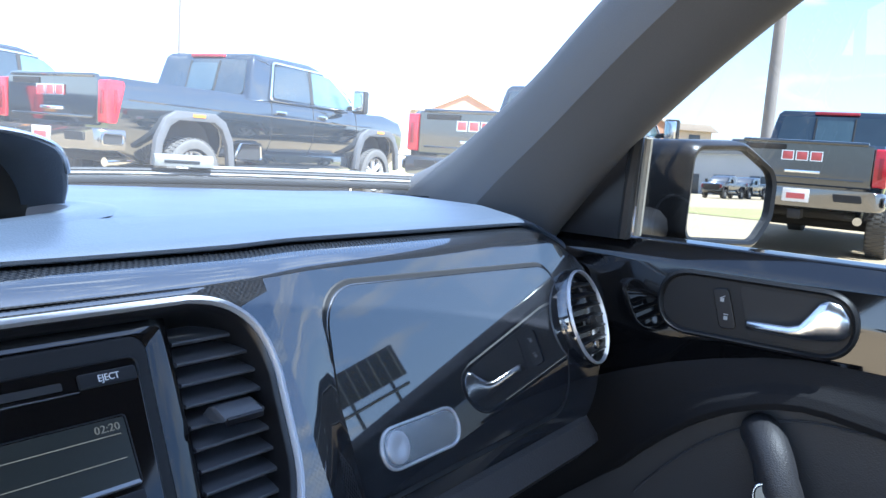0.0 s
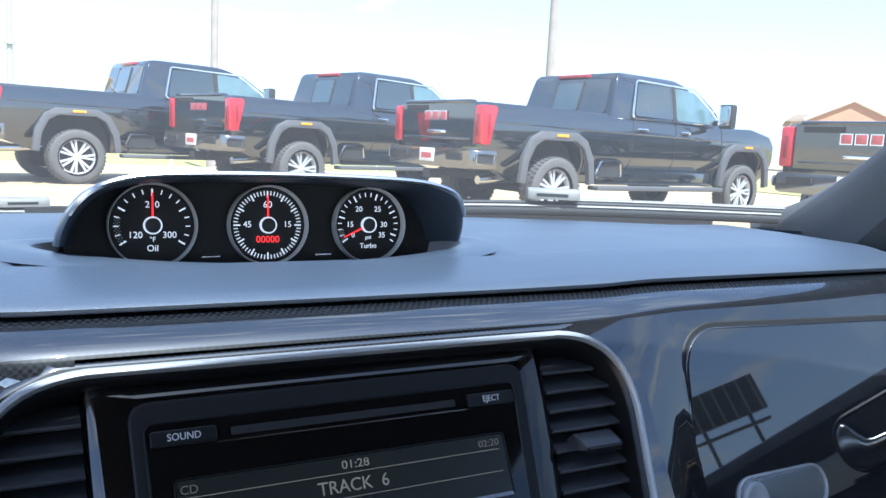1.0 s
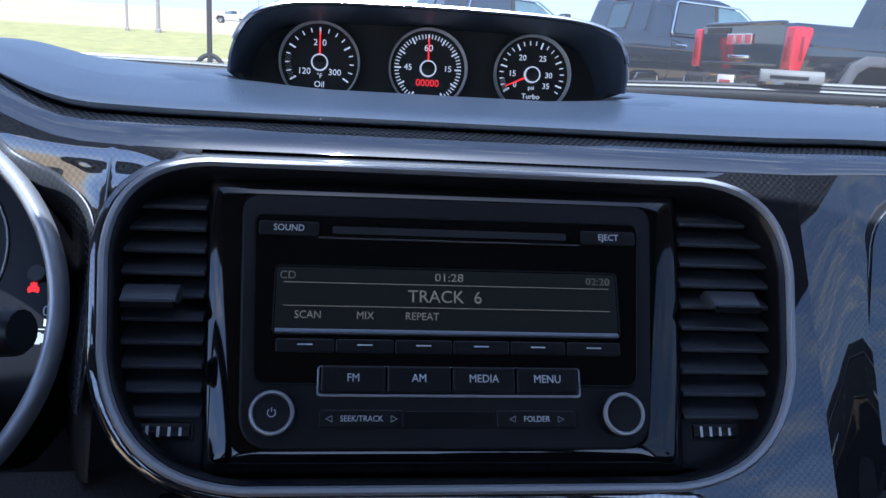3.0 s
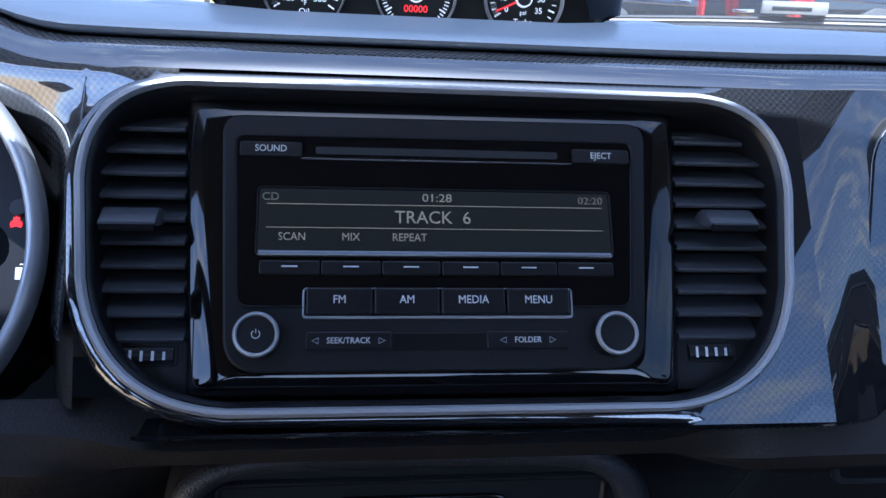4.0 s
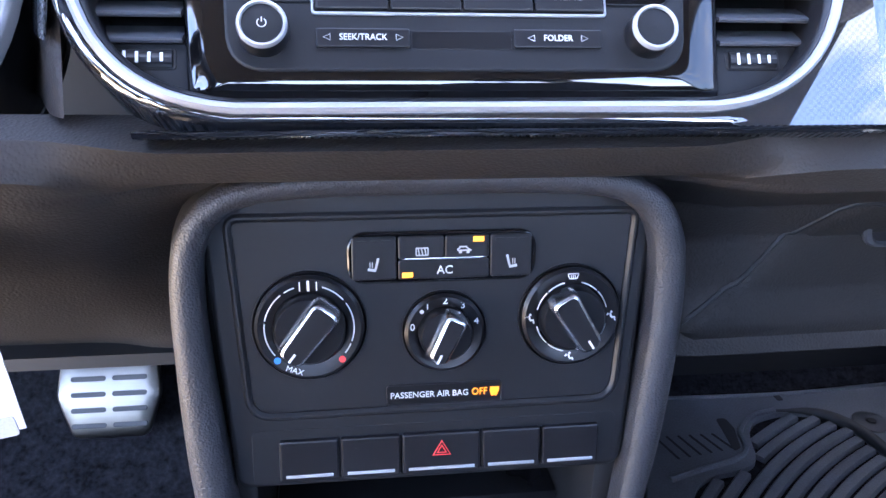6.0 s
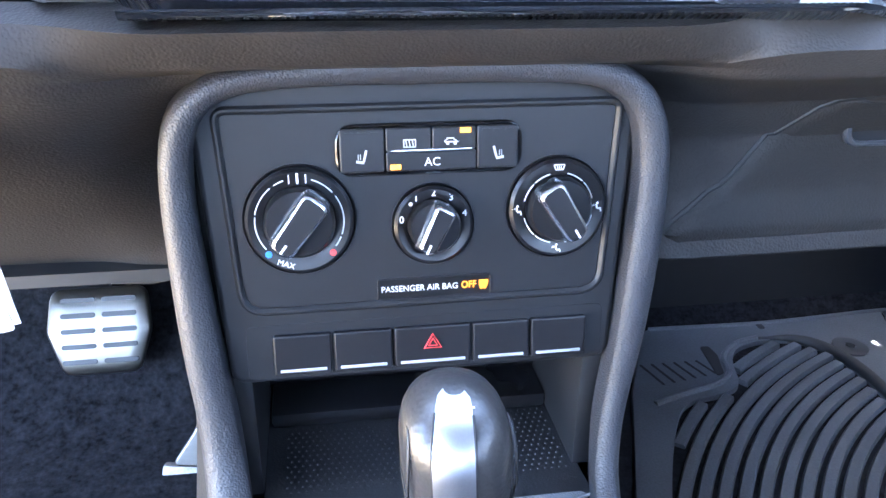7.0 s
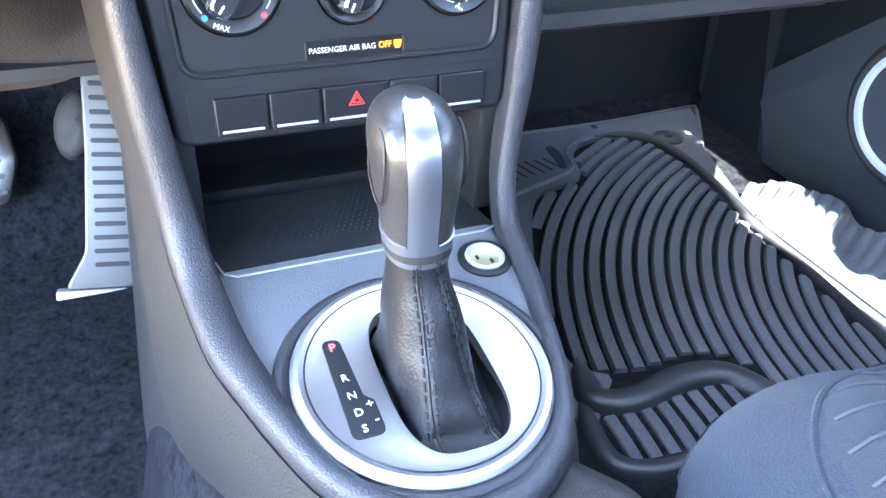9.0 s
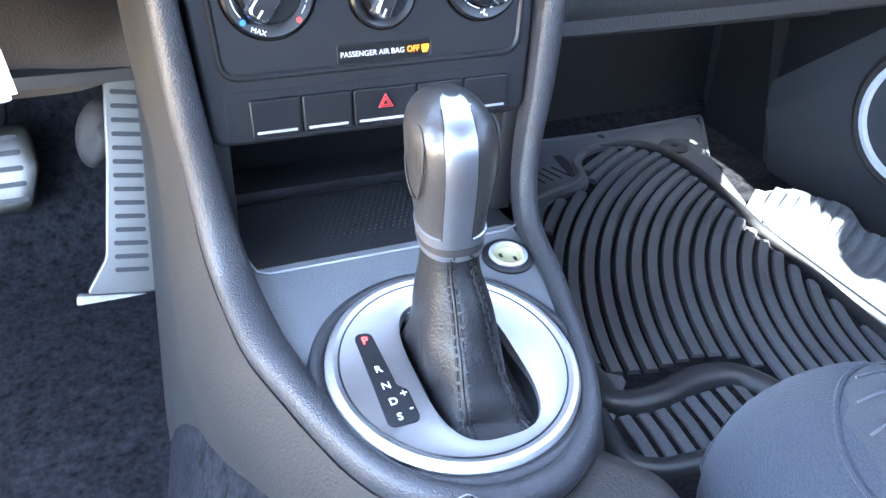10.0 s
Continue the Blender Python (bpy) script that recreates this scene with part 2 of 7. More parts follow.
def rounded(pts, radii, seg=6):
    """The outline of a polygon with rounded corners (radii: one or one each)."""
    n = len(pts)
    if not isinstance(radii, (list, tuple)):
        radii = [radii] * n
    out = []
    for i in range(n):
        p, a, b = Vector(pts[i]), Vector(pts[i - 1]), Vector(pts[(i + 1) % n])
        u, w = (a - p).normalized(), (b - p).normalized()
        r = radii[i]
        if r <= 0:
            out.append(tuple(p))
            continue
        half = u.angle(w) / 2
        d = min(r / math.tan(half), 0.49 * (a - p).length, 0.49 * (b - p).length)
        s, e = p + u * d, p + w * d
        for k in range(seg + 1):
            t = k / seg
            out.append(tuple((1 - t) ** 2 * s + 2 * t * (1 - t) * p.lerp((s + e) / 2, 0.14) + t * t * e))
    return out


def rect(w, h, r=0.0, cx=0.0, cy=0.0, seg=5):
    pts = [(cx - w / 2, cy - h / 2), (cx + w / 2, cy - h / 2), (cx + w / 2, cy + h / 2), (cx - w / 2, cy + h / 2)]
    return rounded(pts, r, seg) if r > 0 else pts


def circle(r, n=32, cx=0.0, cy=0.0, sy=1.0):
    return [(cx + r * math.cos(2 * math.pi * k / n), cy + sy * r * math.sin(2 * math.pi * k / n)) for k in range(n)]


def offset(loop, d):
    """A closed outline (counter-clockwise) moved inwards by d."""
    n, out = len(loop), []
    for i in range(n):
        a, p, b = Vector(loop[i - 1]), Vector(loop[i]), Vector(loop[(i + 1) % n])
        e1, e2 = (p - a), (b - p)
        if e1.length < 1e-9 or e2.length < 1e-9:
            out.append(tuple(p))
            continue
        n1, n2 = Vector((-e1.y, e1.x)).normalized(), Vector((-e2.y, e2.x)).normalized()
        m = n1 + n2
        if m.length < 1e-6:
            m = n1
        m.normalize()
        out.append(tuple(p + m * (d / max(m.dot(n1), 0.5))))
    return out


def loft(loops, closed=True, cap0=True, cap1=True, wrap=False):
    """Skins a list of 3D loops of equal length."""
    bm = bmesh.new()
    rows = [[bm.verts.new(p) for p in lp] for lp in loops]
    n = len(rows[0])
    pairs = list(zip(rows, rows[1:])) + ([(rows[-1], rows[0])] if wrap else [])
    for a, b in pairs:
        for i in range(n if closed else n - 1):
            j = (i + 1) % n
            bm.faces.new((a[i], a[j], b[j], b[i]))
    if closed and not wrap:
        if cap0:
            bm.faces.new(rows[0][::-1])
        if cap1:
            bm.faces.new(rows[-1])
    return bm


def lay(loop, z):
    return [(p[0], p[1], z) for p in loop]


def slab(loop, z0, z1, bev=0.001, steps=2):
    """A plate from z0 to z1 with a rounded front edge."""
    lv = [lay(loop, z0), lay(loop, z1 - bev)]
    for k in range(1, steps + 1):
        a = math.pi / 2 * k / steps
        lv.append(lay(offset(loop, bev * (1 - math.cos(a))), z1 - bev + bev * math.sin(a)))
    bm = loft(lv)
    # the front face is shaded flat
    bm.faces.ensure_lookup_table()
    bm.faces[len(bm.faces) - 1].material_index = 1
    return bm


def frame_ring(outer, inner, z0, z1, bev=0.001):
    """A ring between two outlines of equal count."""
    return loft([lay(outer, z0), lay(outer, z1 - bev), lay(offset(outer, bev), z1), lay(offset(inner, -bev), z1), lay(inner, z1 - bev), lay(inner, z0)], wrap=True)


def tube(path, r, seg=10, closed=False, flat=1.0, up=Vector((0, 0, 1)), caps=True):
    """A rod along a path; r may be one number or one for each point; flat squeezes it along its normal."""
    pts = [Vector(p) for p in path]
    n = len(pts)
    loops = []
    for i, p in enumerate(pts):
        a = pts[i - 1] if (i or closed) else p
        b = pts[(i + 1) % n] if (i < n - 1 or closed) else p
        d = (b - a).normalized()
        s = d.cross(up)
        if s.length < 1e-4:
            s = d.cross(Vector((1, 0, 0)))
        s.normalize()
        q = s.cross(d).normalized()
        rad = r[i] if isinstance(r, (list, tuple)) else r
        loops.append([tuple(p + s * rad * math.cos(2 * math.pi * k / seg) + q * rad * flat * math.sin(2 * math.pi * k / seg)) for k in range(seg)])
    return loft(loops, wrap=closed, cap0=caps, cap1=caps)


def smooth_path(pts, n=8):
    """Catmull-Rom through the points."""
    P = [Vector(p) for p in pts]
    P = [P[0] * 2 - P[1]] + P + [P[-1] * 2 - P[-2]]
    out = []
    for i in range(1, len(P) - 2):
        for k in range(n):
            t = k / n
            a, b, c, d = P[i - 1], P[i], P[i + 1], P[i + 2]
            out.append(0.5 * ((2 * b) + (c - a) * t + (2 * a - 5 * b + 4 * c - d) * t * t + (3 * b - a - 3 * c + d) * t ** 3))
    out.append(P[-2])
    return out


def lathe(profile, n=32, caps=False):
    """Turns (radius, height) pairs round Z."""
    loops = [[(r * math.cos(2 * math.pi * k / n), r * math.sin(2 * math.pi * k / n), z) for k in range(n)] for r, z in profile]
    return loft(loops, cap0=caps, cap1=caps)


def box(w, d, h, bev=0.0, at=(0, 0, 0), seg=2):
    bm = bmesh.new()
    bmesh.ops.create_cube(bm, size=1.0, matrix=Matrix.Translation(at) @ Matrix.Diagonal((w, d, h, 1)))
    if bev > 0:
        bmesh.ops.bevel(bm, geom=bm.edges[:], offset=bev, segments=seg, profile=0.6, affect="EDGES")
    return bm


def merge(*bms):
    """Joins bmeshes that make up one part."""
    out = bmesh.new()
    for b in bms:
        me = bpy.data.meshes.new("tmp")
        b.to_mesh(me)
        b.free()
        out.from_mesh(me)
        bpy.data.meshes.remove(me)
    return out


def moved(bm, m):
    bmesh.ops.transform(bm, matrix=m, verts=bm.verts[:])
    return bm


def sheet(fn, nu, nv, thick=0.0):
    """A surface fn(u, v), u and v from 0 to 1, with thickness along its normals."""
    bm = bmesh.new()
    V = [[bm.verts.new(fn(i / nu, j / nv)) for j in range(nv + 1)] for i in range(nu + 1)]
    for i in range(nu):
        for j in range(nv):
            bm.faces.new((V[i][j], V[i + 1][j], V[i + 1][j + 1], V[i][j + 1]))
    if thick:
        bm.normal_update()
        bmesh.ops.solidify(bm, geom=bm.faces[:], thickness=thick)
    return bm


def prism(loop, z0, z1, bev=0.0, seg=2):
    """An outline (may be hollowed) drawn out from z0 to z1."""
    bm = bmesh.new()
    a = [bm.verts.new((p[0], p[1], z0)) for p in loop]
    f = bm.faces.new(a)
    r = bmesh.ops.extrude_face_region(bm, geom=[f])
    bmesh.ops.translate(bm, vec=(0, 0, z1 - z0), verts=[v for v in r["geom"] if isinstance(v, bmesh.types.BMVert)])
    if bev:
        bmesh.ops.bevel(bm, geom=[e for e in bm.edges if abs(e.verts[0].co.z - e.verts[1].co.z) < 1e-6], offset=bev, segments=seg, profile=0.6, affect="EDGES")
    return bm


def letters(text, size, mat, parent, m, align="CENTER", deep=0.0002, name="lettering", wide=1.0):
    """Words in the built-in font, as a mesh."""
    cu = bpy.data.curves.new("text", "FONT")
    cu.body, cu.size, cu.align_x, cu.align_y, cu.extrude = text, size, align, "CENTER", deep
    cu.resolution_u = 3
    ob = bpy.data.objects.new("text", cu)
    me = bpy.data.meshes.new_from_object(ob)
    bpy.data.objects.remove(ob)
    bpy.data.curves.remove(cu)
    me.materials.clear()
    me.materials.append(mat)
    me.transform(Matrix.Diagonal((wide, 1, 1, 1)))
    o = new(name, me)
    o.parent = parent
    o.matrix_basis = m
    return o


def bars(rects, mat, parent, m, name="mark", deep=0.0003):
    """Small printed bars: (x, y, width, height, turn)."""
    bms = [moved(box(w, h, deep), T(x, y, deep / 2, a)) for x, y, w, h, a in rects]
    return part(name, merge(*bms), mat, parent, at=m)


def smoothstep(a, b, x):
    t = min(max((x - a) / (b - a), 0.0), 1.0)
    return t * t * (3 - 2 * t)


# ---- the car's shell ----
def far_edge(x):
    return 1.20 - 0.40 * x * x


def rise(x):
    """How far the dash rises over the instruments on the driver's side."""
    return 0.034 * smoothstep(-0.20, -0.34, x)


# floor pan with carpet, toe board and tunnel flanks
def floor_at(u, v):
    x, y = -0.74 + 1.60 * u, -1.2 + 2.75 * v
    toe = 1.10 + 0.18 * smoothstep(0.10, 0.25, x)
    z = 0.235 + 0.42 * smoothstep(toe, toe + 0.45 - 0.2 * smoothstep(0.10, 0.25, x), y) + 0.02 * math.sin(9 * x) * math.sin(7 * y) * 0.15
    return (x, y, z)


tagged(part("car_floor", sheet(floor_at, 30, 60, -0.02), carpet), "dark charcoal carpet on the car floor", "carpet", kind="structure")
tagged(part("firewall", sheet(lambda u, v: (-0.78 + 1.66 * u, 1.30 + 0.02 * v, 0.24 + 0.76 * v), 2, 2, 0.02), deep_black), "dark firewall behind the dashboard", "wall", kind="structure")
tagged(part("rear_wall", sheet(lambda u, v: (-0.72 + 1.44 * u, -1.25 - 0.1 * v, 0.2 + 0.92 * v), 2, 2, 0.03), deep_black), "dark rear bulkhead of the cabin", "wall", kind="structure")


def roof_at(u, v):
    x = (u * 2 - 1) * (0.60 + 0.03 * math.sin(math.pi * v))
    y = 0.525 - 1.875 * v - 0.06 * (x / 0.6) ** 2 * (1 - v)
    z = 1.415 - 0.035 * (x / 0.6) ** 2 - 0.03 * (1 - v) ** 3 - 0.16 * max(v - 0.45, 0) ** 2
    return (x, y, z)


tagged(part("roof", sheet(roof_at, 24, 24, 0.035), headliner), "black cloth roof lining of the car", "ceiling", kind="structure")


def pillar(name, path, wide, deep, mat, label, crease=0.35):
    """A trim-clad pillar: wide across, with a soft crease along its face."""
    pts = smooth_path(path, 6)
    n = len(pts)
    loops = []
    for i, p in enumerate(pts):
        a, b = pts[max(i - 1, 0)], pts[min(i + 1, n - 1)]
        d = (b - a).normalized()
        t = i / (n - 1)
        # across: in the plane of the window line, square to the pillar
        w = Vector((0, 1, 0)) - d * d.y
        w.normalize()
        q = d.cross(w).normalized()
        W = wide[0] + (wide[1] - wide[0]) * min(t * 2.2, 1) ** 0.6
        s = -1 if p.x > 0 else 1
        if q.x * s < 0:
            q = -q
        prof = [(-0.5, -0.3), (-0.5, 0.10), (-0.47, 0.30), (-0.40, 0.48), (-0.20, 0.76), (crease - 0.345, 0.97), (crease - 0.325, 1.0), (crease - 0.30, 0.985), (0.24, 0.80), (0.40, 0.56), (0.475, 0.30), (0.5, 0.05), (0.45, -0.3)]
        loops.append([tuple(p + w * W * c + q * deep * e) for c, e in prof])
    return tagged(part(name, loft(loops), mat, sharp=28), label, "pillar trim", kind="structure")


for s, nm in ((1, "a_pillar"), (-1, "a_pillar")):
    pillar(nm, [(0.735 * s, 1.010, 0.93), (0.715 * s, 0.925, 0.995), (0.695 * s, 0.825, 1.09), (0.655 * s, 0.678, 1.22), (0.615 * s, 0.520, 1.335), (0.58 * s, 0.375, 1.41)], (0.25, 0.135), 0.05, pillar_grey, "grey plastic windscreen pillar trim with a soft crease")
    pillar("b_pillar", [(0.74 * s, -0.36, 0.95), (0.71 * s, -0.38, 1.15), (0.60 * s, -0.40, 1.40)], (0.10, 0.09), 0.04, pillar_grey, "grey plastic door pillar trim")
    pillar("c_pillar", [(0.72 * s, -1.02, 0.95), (0.66 * s, -1.08, 1.15), (0.54 * s, -1.15, 1.37)], (0.30, 0.26), 0.05, pillar_grey, "grey plastic rear quarter pillar trim")


def windscreen_at(u, v):
    x = (u * 2 - 1) * (0.80 - 0.20 * v)
    y0, y1 = far_edge(x) + 0.03, 0.525 - 0.06 * (x / 0.6) ** 2
    return (x, y0 + (y1 - y0) * v, 1.0 + 0.41 * v + 0.035 * math.sin(math.pi * v))


tagged(part("windscreen", sheet(windscreen_at, 20, 16), screen_glass), "clear curved windscreen glass, lightly dusty", "windscreen", kind="structure")
# body sides below the windows
# (the driver's door stands open, out of view)
for s, b0, b1 in ((1, -1.3, 1.25), (-1, -1.3, -0.42), (-1, 0.88, 1.25)):
    tagged(part("body_side", sheet(lambda u, v, s=s, b0=b0, b1=b1: (s * (0.83 - 0.03 * v), b0 + (b1 - b0) * u, 0.12 + 0.82 * v), 6, 4, 0.02), deep_black), "dark inner skin of the car body side", "wall", kind="structure")
tagged(part("door_sill", box(0.14, 1.4, 0.26, 0.03, (-0.78, 0.22, 0.27)), deep_black), "black sill of the open driver's door", "sill", kind="structure")


# ---- dashboard ----
FM = plane_at((0, 0.753, 0.954), 30)
PF = plane_at((0.27, 0.765, 0.963), 22)
FMi = FM.inverted()


def fascia(x, s):
    """A place on the glossy fascia, s metres down its slope from the top edge."""
    k = smoothstep(0.203, 0.272, abs(x))
    tilt = radians(30 - 8 * k)
    y0, z0 = 0.7582 + 0.0068 * k, 0.963
    if x < 0:
        # falls back beside the ring towards the instruments, more so lower down
        y0 += 0.016 * smoothstep(-0.15, -0.24, x) + 0.058 * smoothstep(-0.186, -0.226, x) * smoothstep(-0.01, 0.07, s) + 0.035 * smoothstep(-0.215, -0.34, x)
    y0 += 0.9 * max(x - 0.60, 0) ** 2 + 7.0 * max(x - 0.672, 0) ** 2
    return Vector((x, y0 - s * math.sin(tilt), z0 - s * math.cos(tilt)))


def fascia_low(x):
    return 0.171 - 0.085 * smoothstep(0.52, 0.72, x) ** 2 - 0.07 * smoothstep(-0.20, -0.225, x)


def fascia_top(x):
    return -0.0192 + 0.045 * smoothstep(0.60, 0.72, x) - rise(x) * 1.0


dash = thing("dashboard", FM, "black dashboard with soft top pad and glossy carbon-look fascia", "dashboard")
ring_pts = [(-0.1745, -0.153), (0.187, -0.153), (0.2065, 0.0240), (-0.1905, 0.0240)]
ring_loop = rounded(ring_pts, [0.075, 0.075, 0.052, 0.052], 12)


def boundary(p):
    """The edge of the flat middle of the fascia, straight out from a ring place."""
    c = Vector((0.006, -0.066))
    d = Vector(p) - c
    k = min(abs(((0.21 if d.x > 0 else -0.21) - c.x) / d.x) if abs(d.x) > 1e-6 else 9, abs(((0.0295 if d.y > 0 else -0.1605) - c.y) / d.y) if abs(d.y) > 1e-6 else 9)
    q = c + d * max(k, 1.001)
    if d.x < 0:
        # on the driver's side the panel is only a band along the ring
        near = Vector(p) + d.normalized() * 0.0078
        if near.x > q.x and near.y > -0.1605 and (d.y < 0 or near.x < -0.15):
            q = near
    return tuple(q)


mid_outer = [boundary(p) for p in ring_loop]
for cx, cy in ((0.21, -0.1605), (0.21, 0.0295)):
    i = min(range(len(mid_outer)), key=lambda k: (mid_outer[k][0] - cx) ** 2 + (mid_outer[k][1] - cy) ** 2)
    mid_outer[i] = (cx, cy)
def edge_drop(p):
    """How much the panel's outer edge rounds over: only where it is a band along the ring."""
    near = min(math.hypot(p[0] - q[0], p[1] - q[1]) for q in ring_loop)
    return 1.0 if p[0] < -0.02 and near < 0.0085 else 0.0


def eased(f, dz):
    return [(p[0] + (q[0] - p[0]) * f, p[1] + (q[1] - p[1]) * f, dz * edge_drop(p)) for p, q in zip(mid_outer, ring_loop)]


part("fascia_panel", loft([lay(mid_outer, -0.05), eased(0.0, -0.0060), eased(0.10, -0.0036), eased(0.28, -0.0014), eased(0.52, -0.0003), eased(0.75, 0.0), lay(ring_loop, 0.0), lay(ring_loop, -0.012)], cap0=False, cap1=False), carbon_mat, dash, "lacquered carbon-weave panel round the radio")


def side_panel(x0, x1, nu):
    def f(u, v):
        x = x0 + (x1 - x0) * u
        return FMi @ fascia(x, fascia_top(x) + (fascia_low(x) - fascia_top(x)) * v)
    return sheet(f, nu, 14)


part("fascia_panel", side_panel(0.21, 0.715, 40), carbon_mat, dash, "lacquered carbon-weave panel before the passenger")


def driver_panel(u, v):
    """The panel round the instruments; near the ring it runs just behind the ring's band."""
    x = -0.60 + 0.462 * u
    top = fascia_top(x) if x < -0.2099 else -0.0192
    if x > -0.1895:
        low_ = 0.0104 - (-0.028 + math.sqrt(max(0.052 ** 2 - min(x + 0.1385, 0.0) ** 2, 0.0))) + 0.002
    else:
        low_ = 0.112 + 0.02 * smoothstep(-0.26, -0.19, x)
    s = top + (max(low_, top + 0.001) - top) * v
    return FMi @ (fascia(x, s) + Vector((0, 0.0058 * smoothstep(-0.019, 0.008, s), 0)))


def open_for_cluster(bm):
    """Takes out what would lie inside the instruments' round opening."""
    inv = plane_at((-0.334, 0.752, 0.885), 25).inverted() @ FM
    gone = [f for f in bm.faces if (inv @ f.calc_center_median()).xy.length < 0.1205]
    bmesh.ops.delete(bm, geom=gone, context="FACES")
    return bm


part("fascia_panel", open_for_cluster(sheet(driver_panel, 160, 50)), carbon_mat, dash, "lacquered carbon-weave panel round the instruments")


def column_trim(x0, x1, u, v):
    """The dark panel under the carbon one on the driver's side."""
    x = x0 + (x1 - x0) * u
    s = 0.110 + 0.062 * v
    return FMi @ (fascia(x, s) + Vector((0, 0.012 + 0.012 * v, 0)))


for ends in ((-0.60, -0.334), (-0.334, -0.186)):
    part("column_trim", open_for_cluster(sheet(lambda u, v, e=ends: column_trim(*e, u, v), 60, 20)), lower_black, dash, "dark grained panel under the instruments")


def lip(x0, x1, n):
    """The glossy upper lip that turns back under the pad."""
    loops = []
    for i in range(n + 1):
        x = x0 + (x1 - x0) * i / n
        t = fascia(x, fascia_top(x) if abs(x) > 0.16 else -0.0192)
        pts = [t + Vector((0, a, b)) for a, b in ((0, 0), (0.0015, 0.0022), (0.0038, 0.0045), (0.0070, 0.0068), (0.0110, 0.0087), (0.0160, 0.0104), (0.0220, 0.0118), (0.0290, 0.0128), (0.0380, 0.0133), (0.0520, 0.0130), (0.070, 0.011))]
        loops.append([tuple(FMi @ p) for p in pts])
    return loft(loops, closed=False)


part("fascia_lip", lip(-0.60, 0.715, 80), carbon_mat, dash, "glossy upper edge of the fascia")


def underlip(x0, x1, n):
    loops = []
    for i in range(n + 1):
        x = x0 + (x1 - x0) * i / n
        t = fascia(x, fascia_low(x) if x > 0.2099 else 0.1713)
        pts = [t + Vector((0, a, b)) for a, b in ((0, 0), (0.0004, -0.0018), (0.0016, -0.0036), (0.0038, -0.0050), (0.0070, -0.0058), (0.012, -0.0062), (0.03, -0.0066))]
        loops.append([tuple(FMi @ p) for p in pts])
    return loft(loops, closed=False)


part("fascia_edge", underlip(-0.150, 0.715, 60), carbon_mat, dash, "rounded lower edge of the fascia")


# soft top pad, from the nose over the lip to the windscreen
def pad_loop(x):
    t = fascia(x, fascia_top(x) if abs(x) > 0.16 else -0.0192)
    f = smoothstep(0.58, 0.72, x)
    ny, nz = t.y, t.z
    if x < -0.2:
        ny = fascia(-0.2, -0.0192).y + 0.085 * smoothstep(-0.21, -0.36, x)
    far = far_edge(x)
    low = 0.0030 * math.exp(-(x / 0.22) ** 4)
    top = 1.011 + rise(x) * 0.45 - 0.026 * f - low
    b = nz + 0.0122
    ny += 0.022
    hollow = 0.016 * math.exp(-(x / 0.160) ** 14)
    h = top - b
    pts = [(ny + 0.050, b), (ny + 0.030, b + 0.06 * h), (ny + 0.014, b + 0.12 * h), (ny + 0.007, b + 0.26 * h), (ny + 0.006, b + 0.40 * h), (ny + 0.009, b + 0.54 * h), (ny + 0.019, b + 0.70 * h), (ny + 0.034, b + 0.87 * h), (ny + 0.050, top + 0.0005), (ny + 0.066, top + 0.0030), (ny + 0.069, top + 0.0026 - 0.5 * hollow),
           (ny + 0.074, top + 0.003 - hollow), (ny + 0.16, top + 0.0035 - hollow), (ny + 0.24, top + 0.002 - 0.3 * rise(x) + low), (far - 0.03, 1.010 + 0.2 * rise(x)), (far, 1.004), (far + 0.02, 0.975), (far - 0.02, 0.94), (ny + 0.06, 0.95 + rise(x))]
    return [tuple(FMi @ Vector((x, y, z))) for y, z in pts]


part("top_pad", loft([pad_loop(-0.74 + 1.465 * i / 110) for i in range(111)]), pad_sky_tint, dash, "soft dark grey-black dashboard top", sharp=50)
# flat tray insert in which the gauges stand
def oval(a, b, z, dz=0.0):
    """An oval round the gauges, raised at its sides and sunk before and behind."""
    return [tuple(FMi @ Vector((0.002 + a * math.cos(q), 0.925 + b * math.sin(q), z + dz * math.cos(q) ** 2 - 0.004 * math.sin(q) ** 2))) for q in [2 * math.pi * k / 96 for k in range(96)]]


part("pad_inset", loft([oval(0.199, 0.084, 1.0105, 0.0012), oval(0.1925, 0.081, 1.0118, 0.0016), oval(0.187, 0.078, 1.0126, 0.0018), oval(0.175, 0.071, 1.0130, 0.0022), oval(0.160, 0.063, 1.0130, 0.0018), oval(0.158, 0.062, 1.0122, 0.001)], cap0=False, cap1=False), pad_sky_tint, dash, "raised oval plinth round the gauges", sharp=70)
part("pad_well", loft([oval(0.1582, 0.062, 1.0122, 0.0012), oval(0.152, 0.058, 1.0060), oval(0.143, 0.050, 1.0005), oval(0.05, 0.040, 0.9995)], cap0=False), satin_black, dash, "dark well in which the gauges stand", sharp=50)

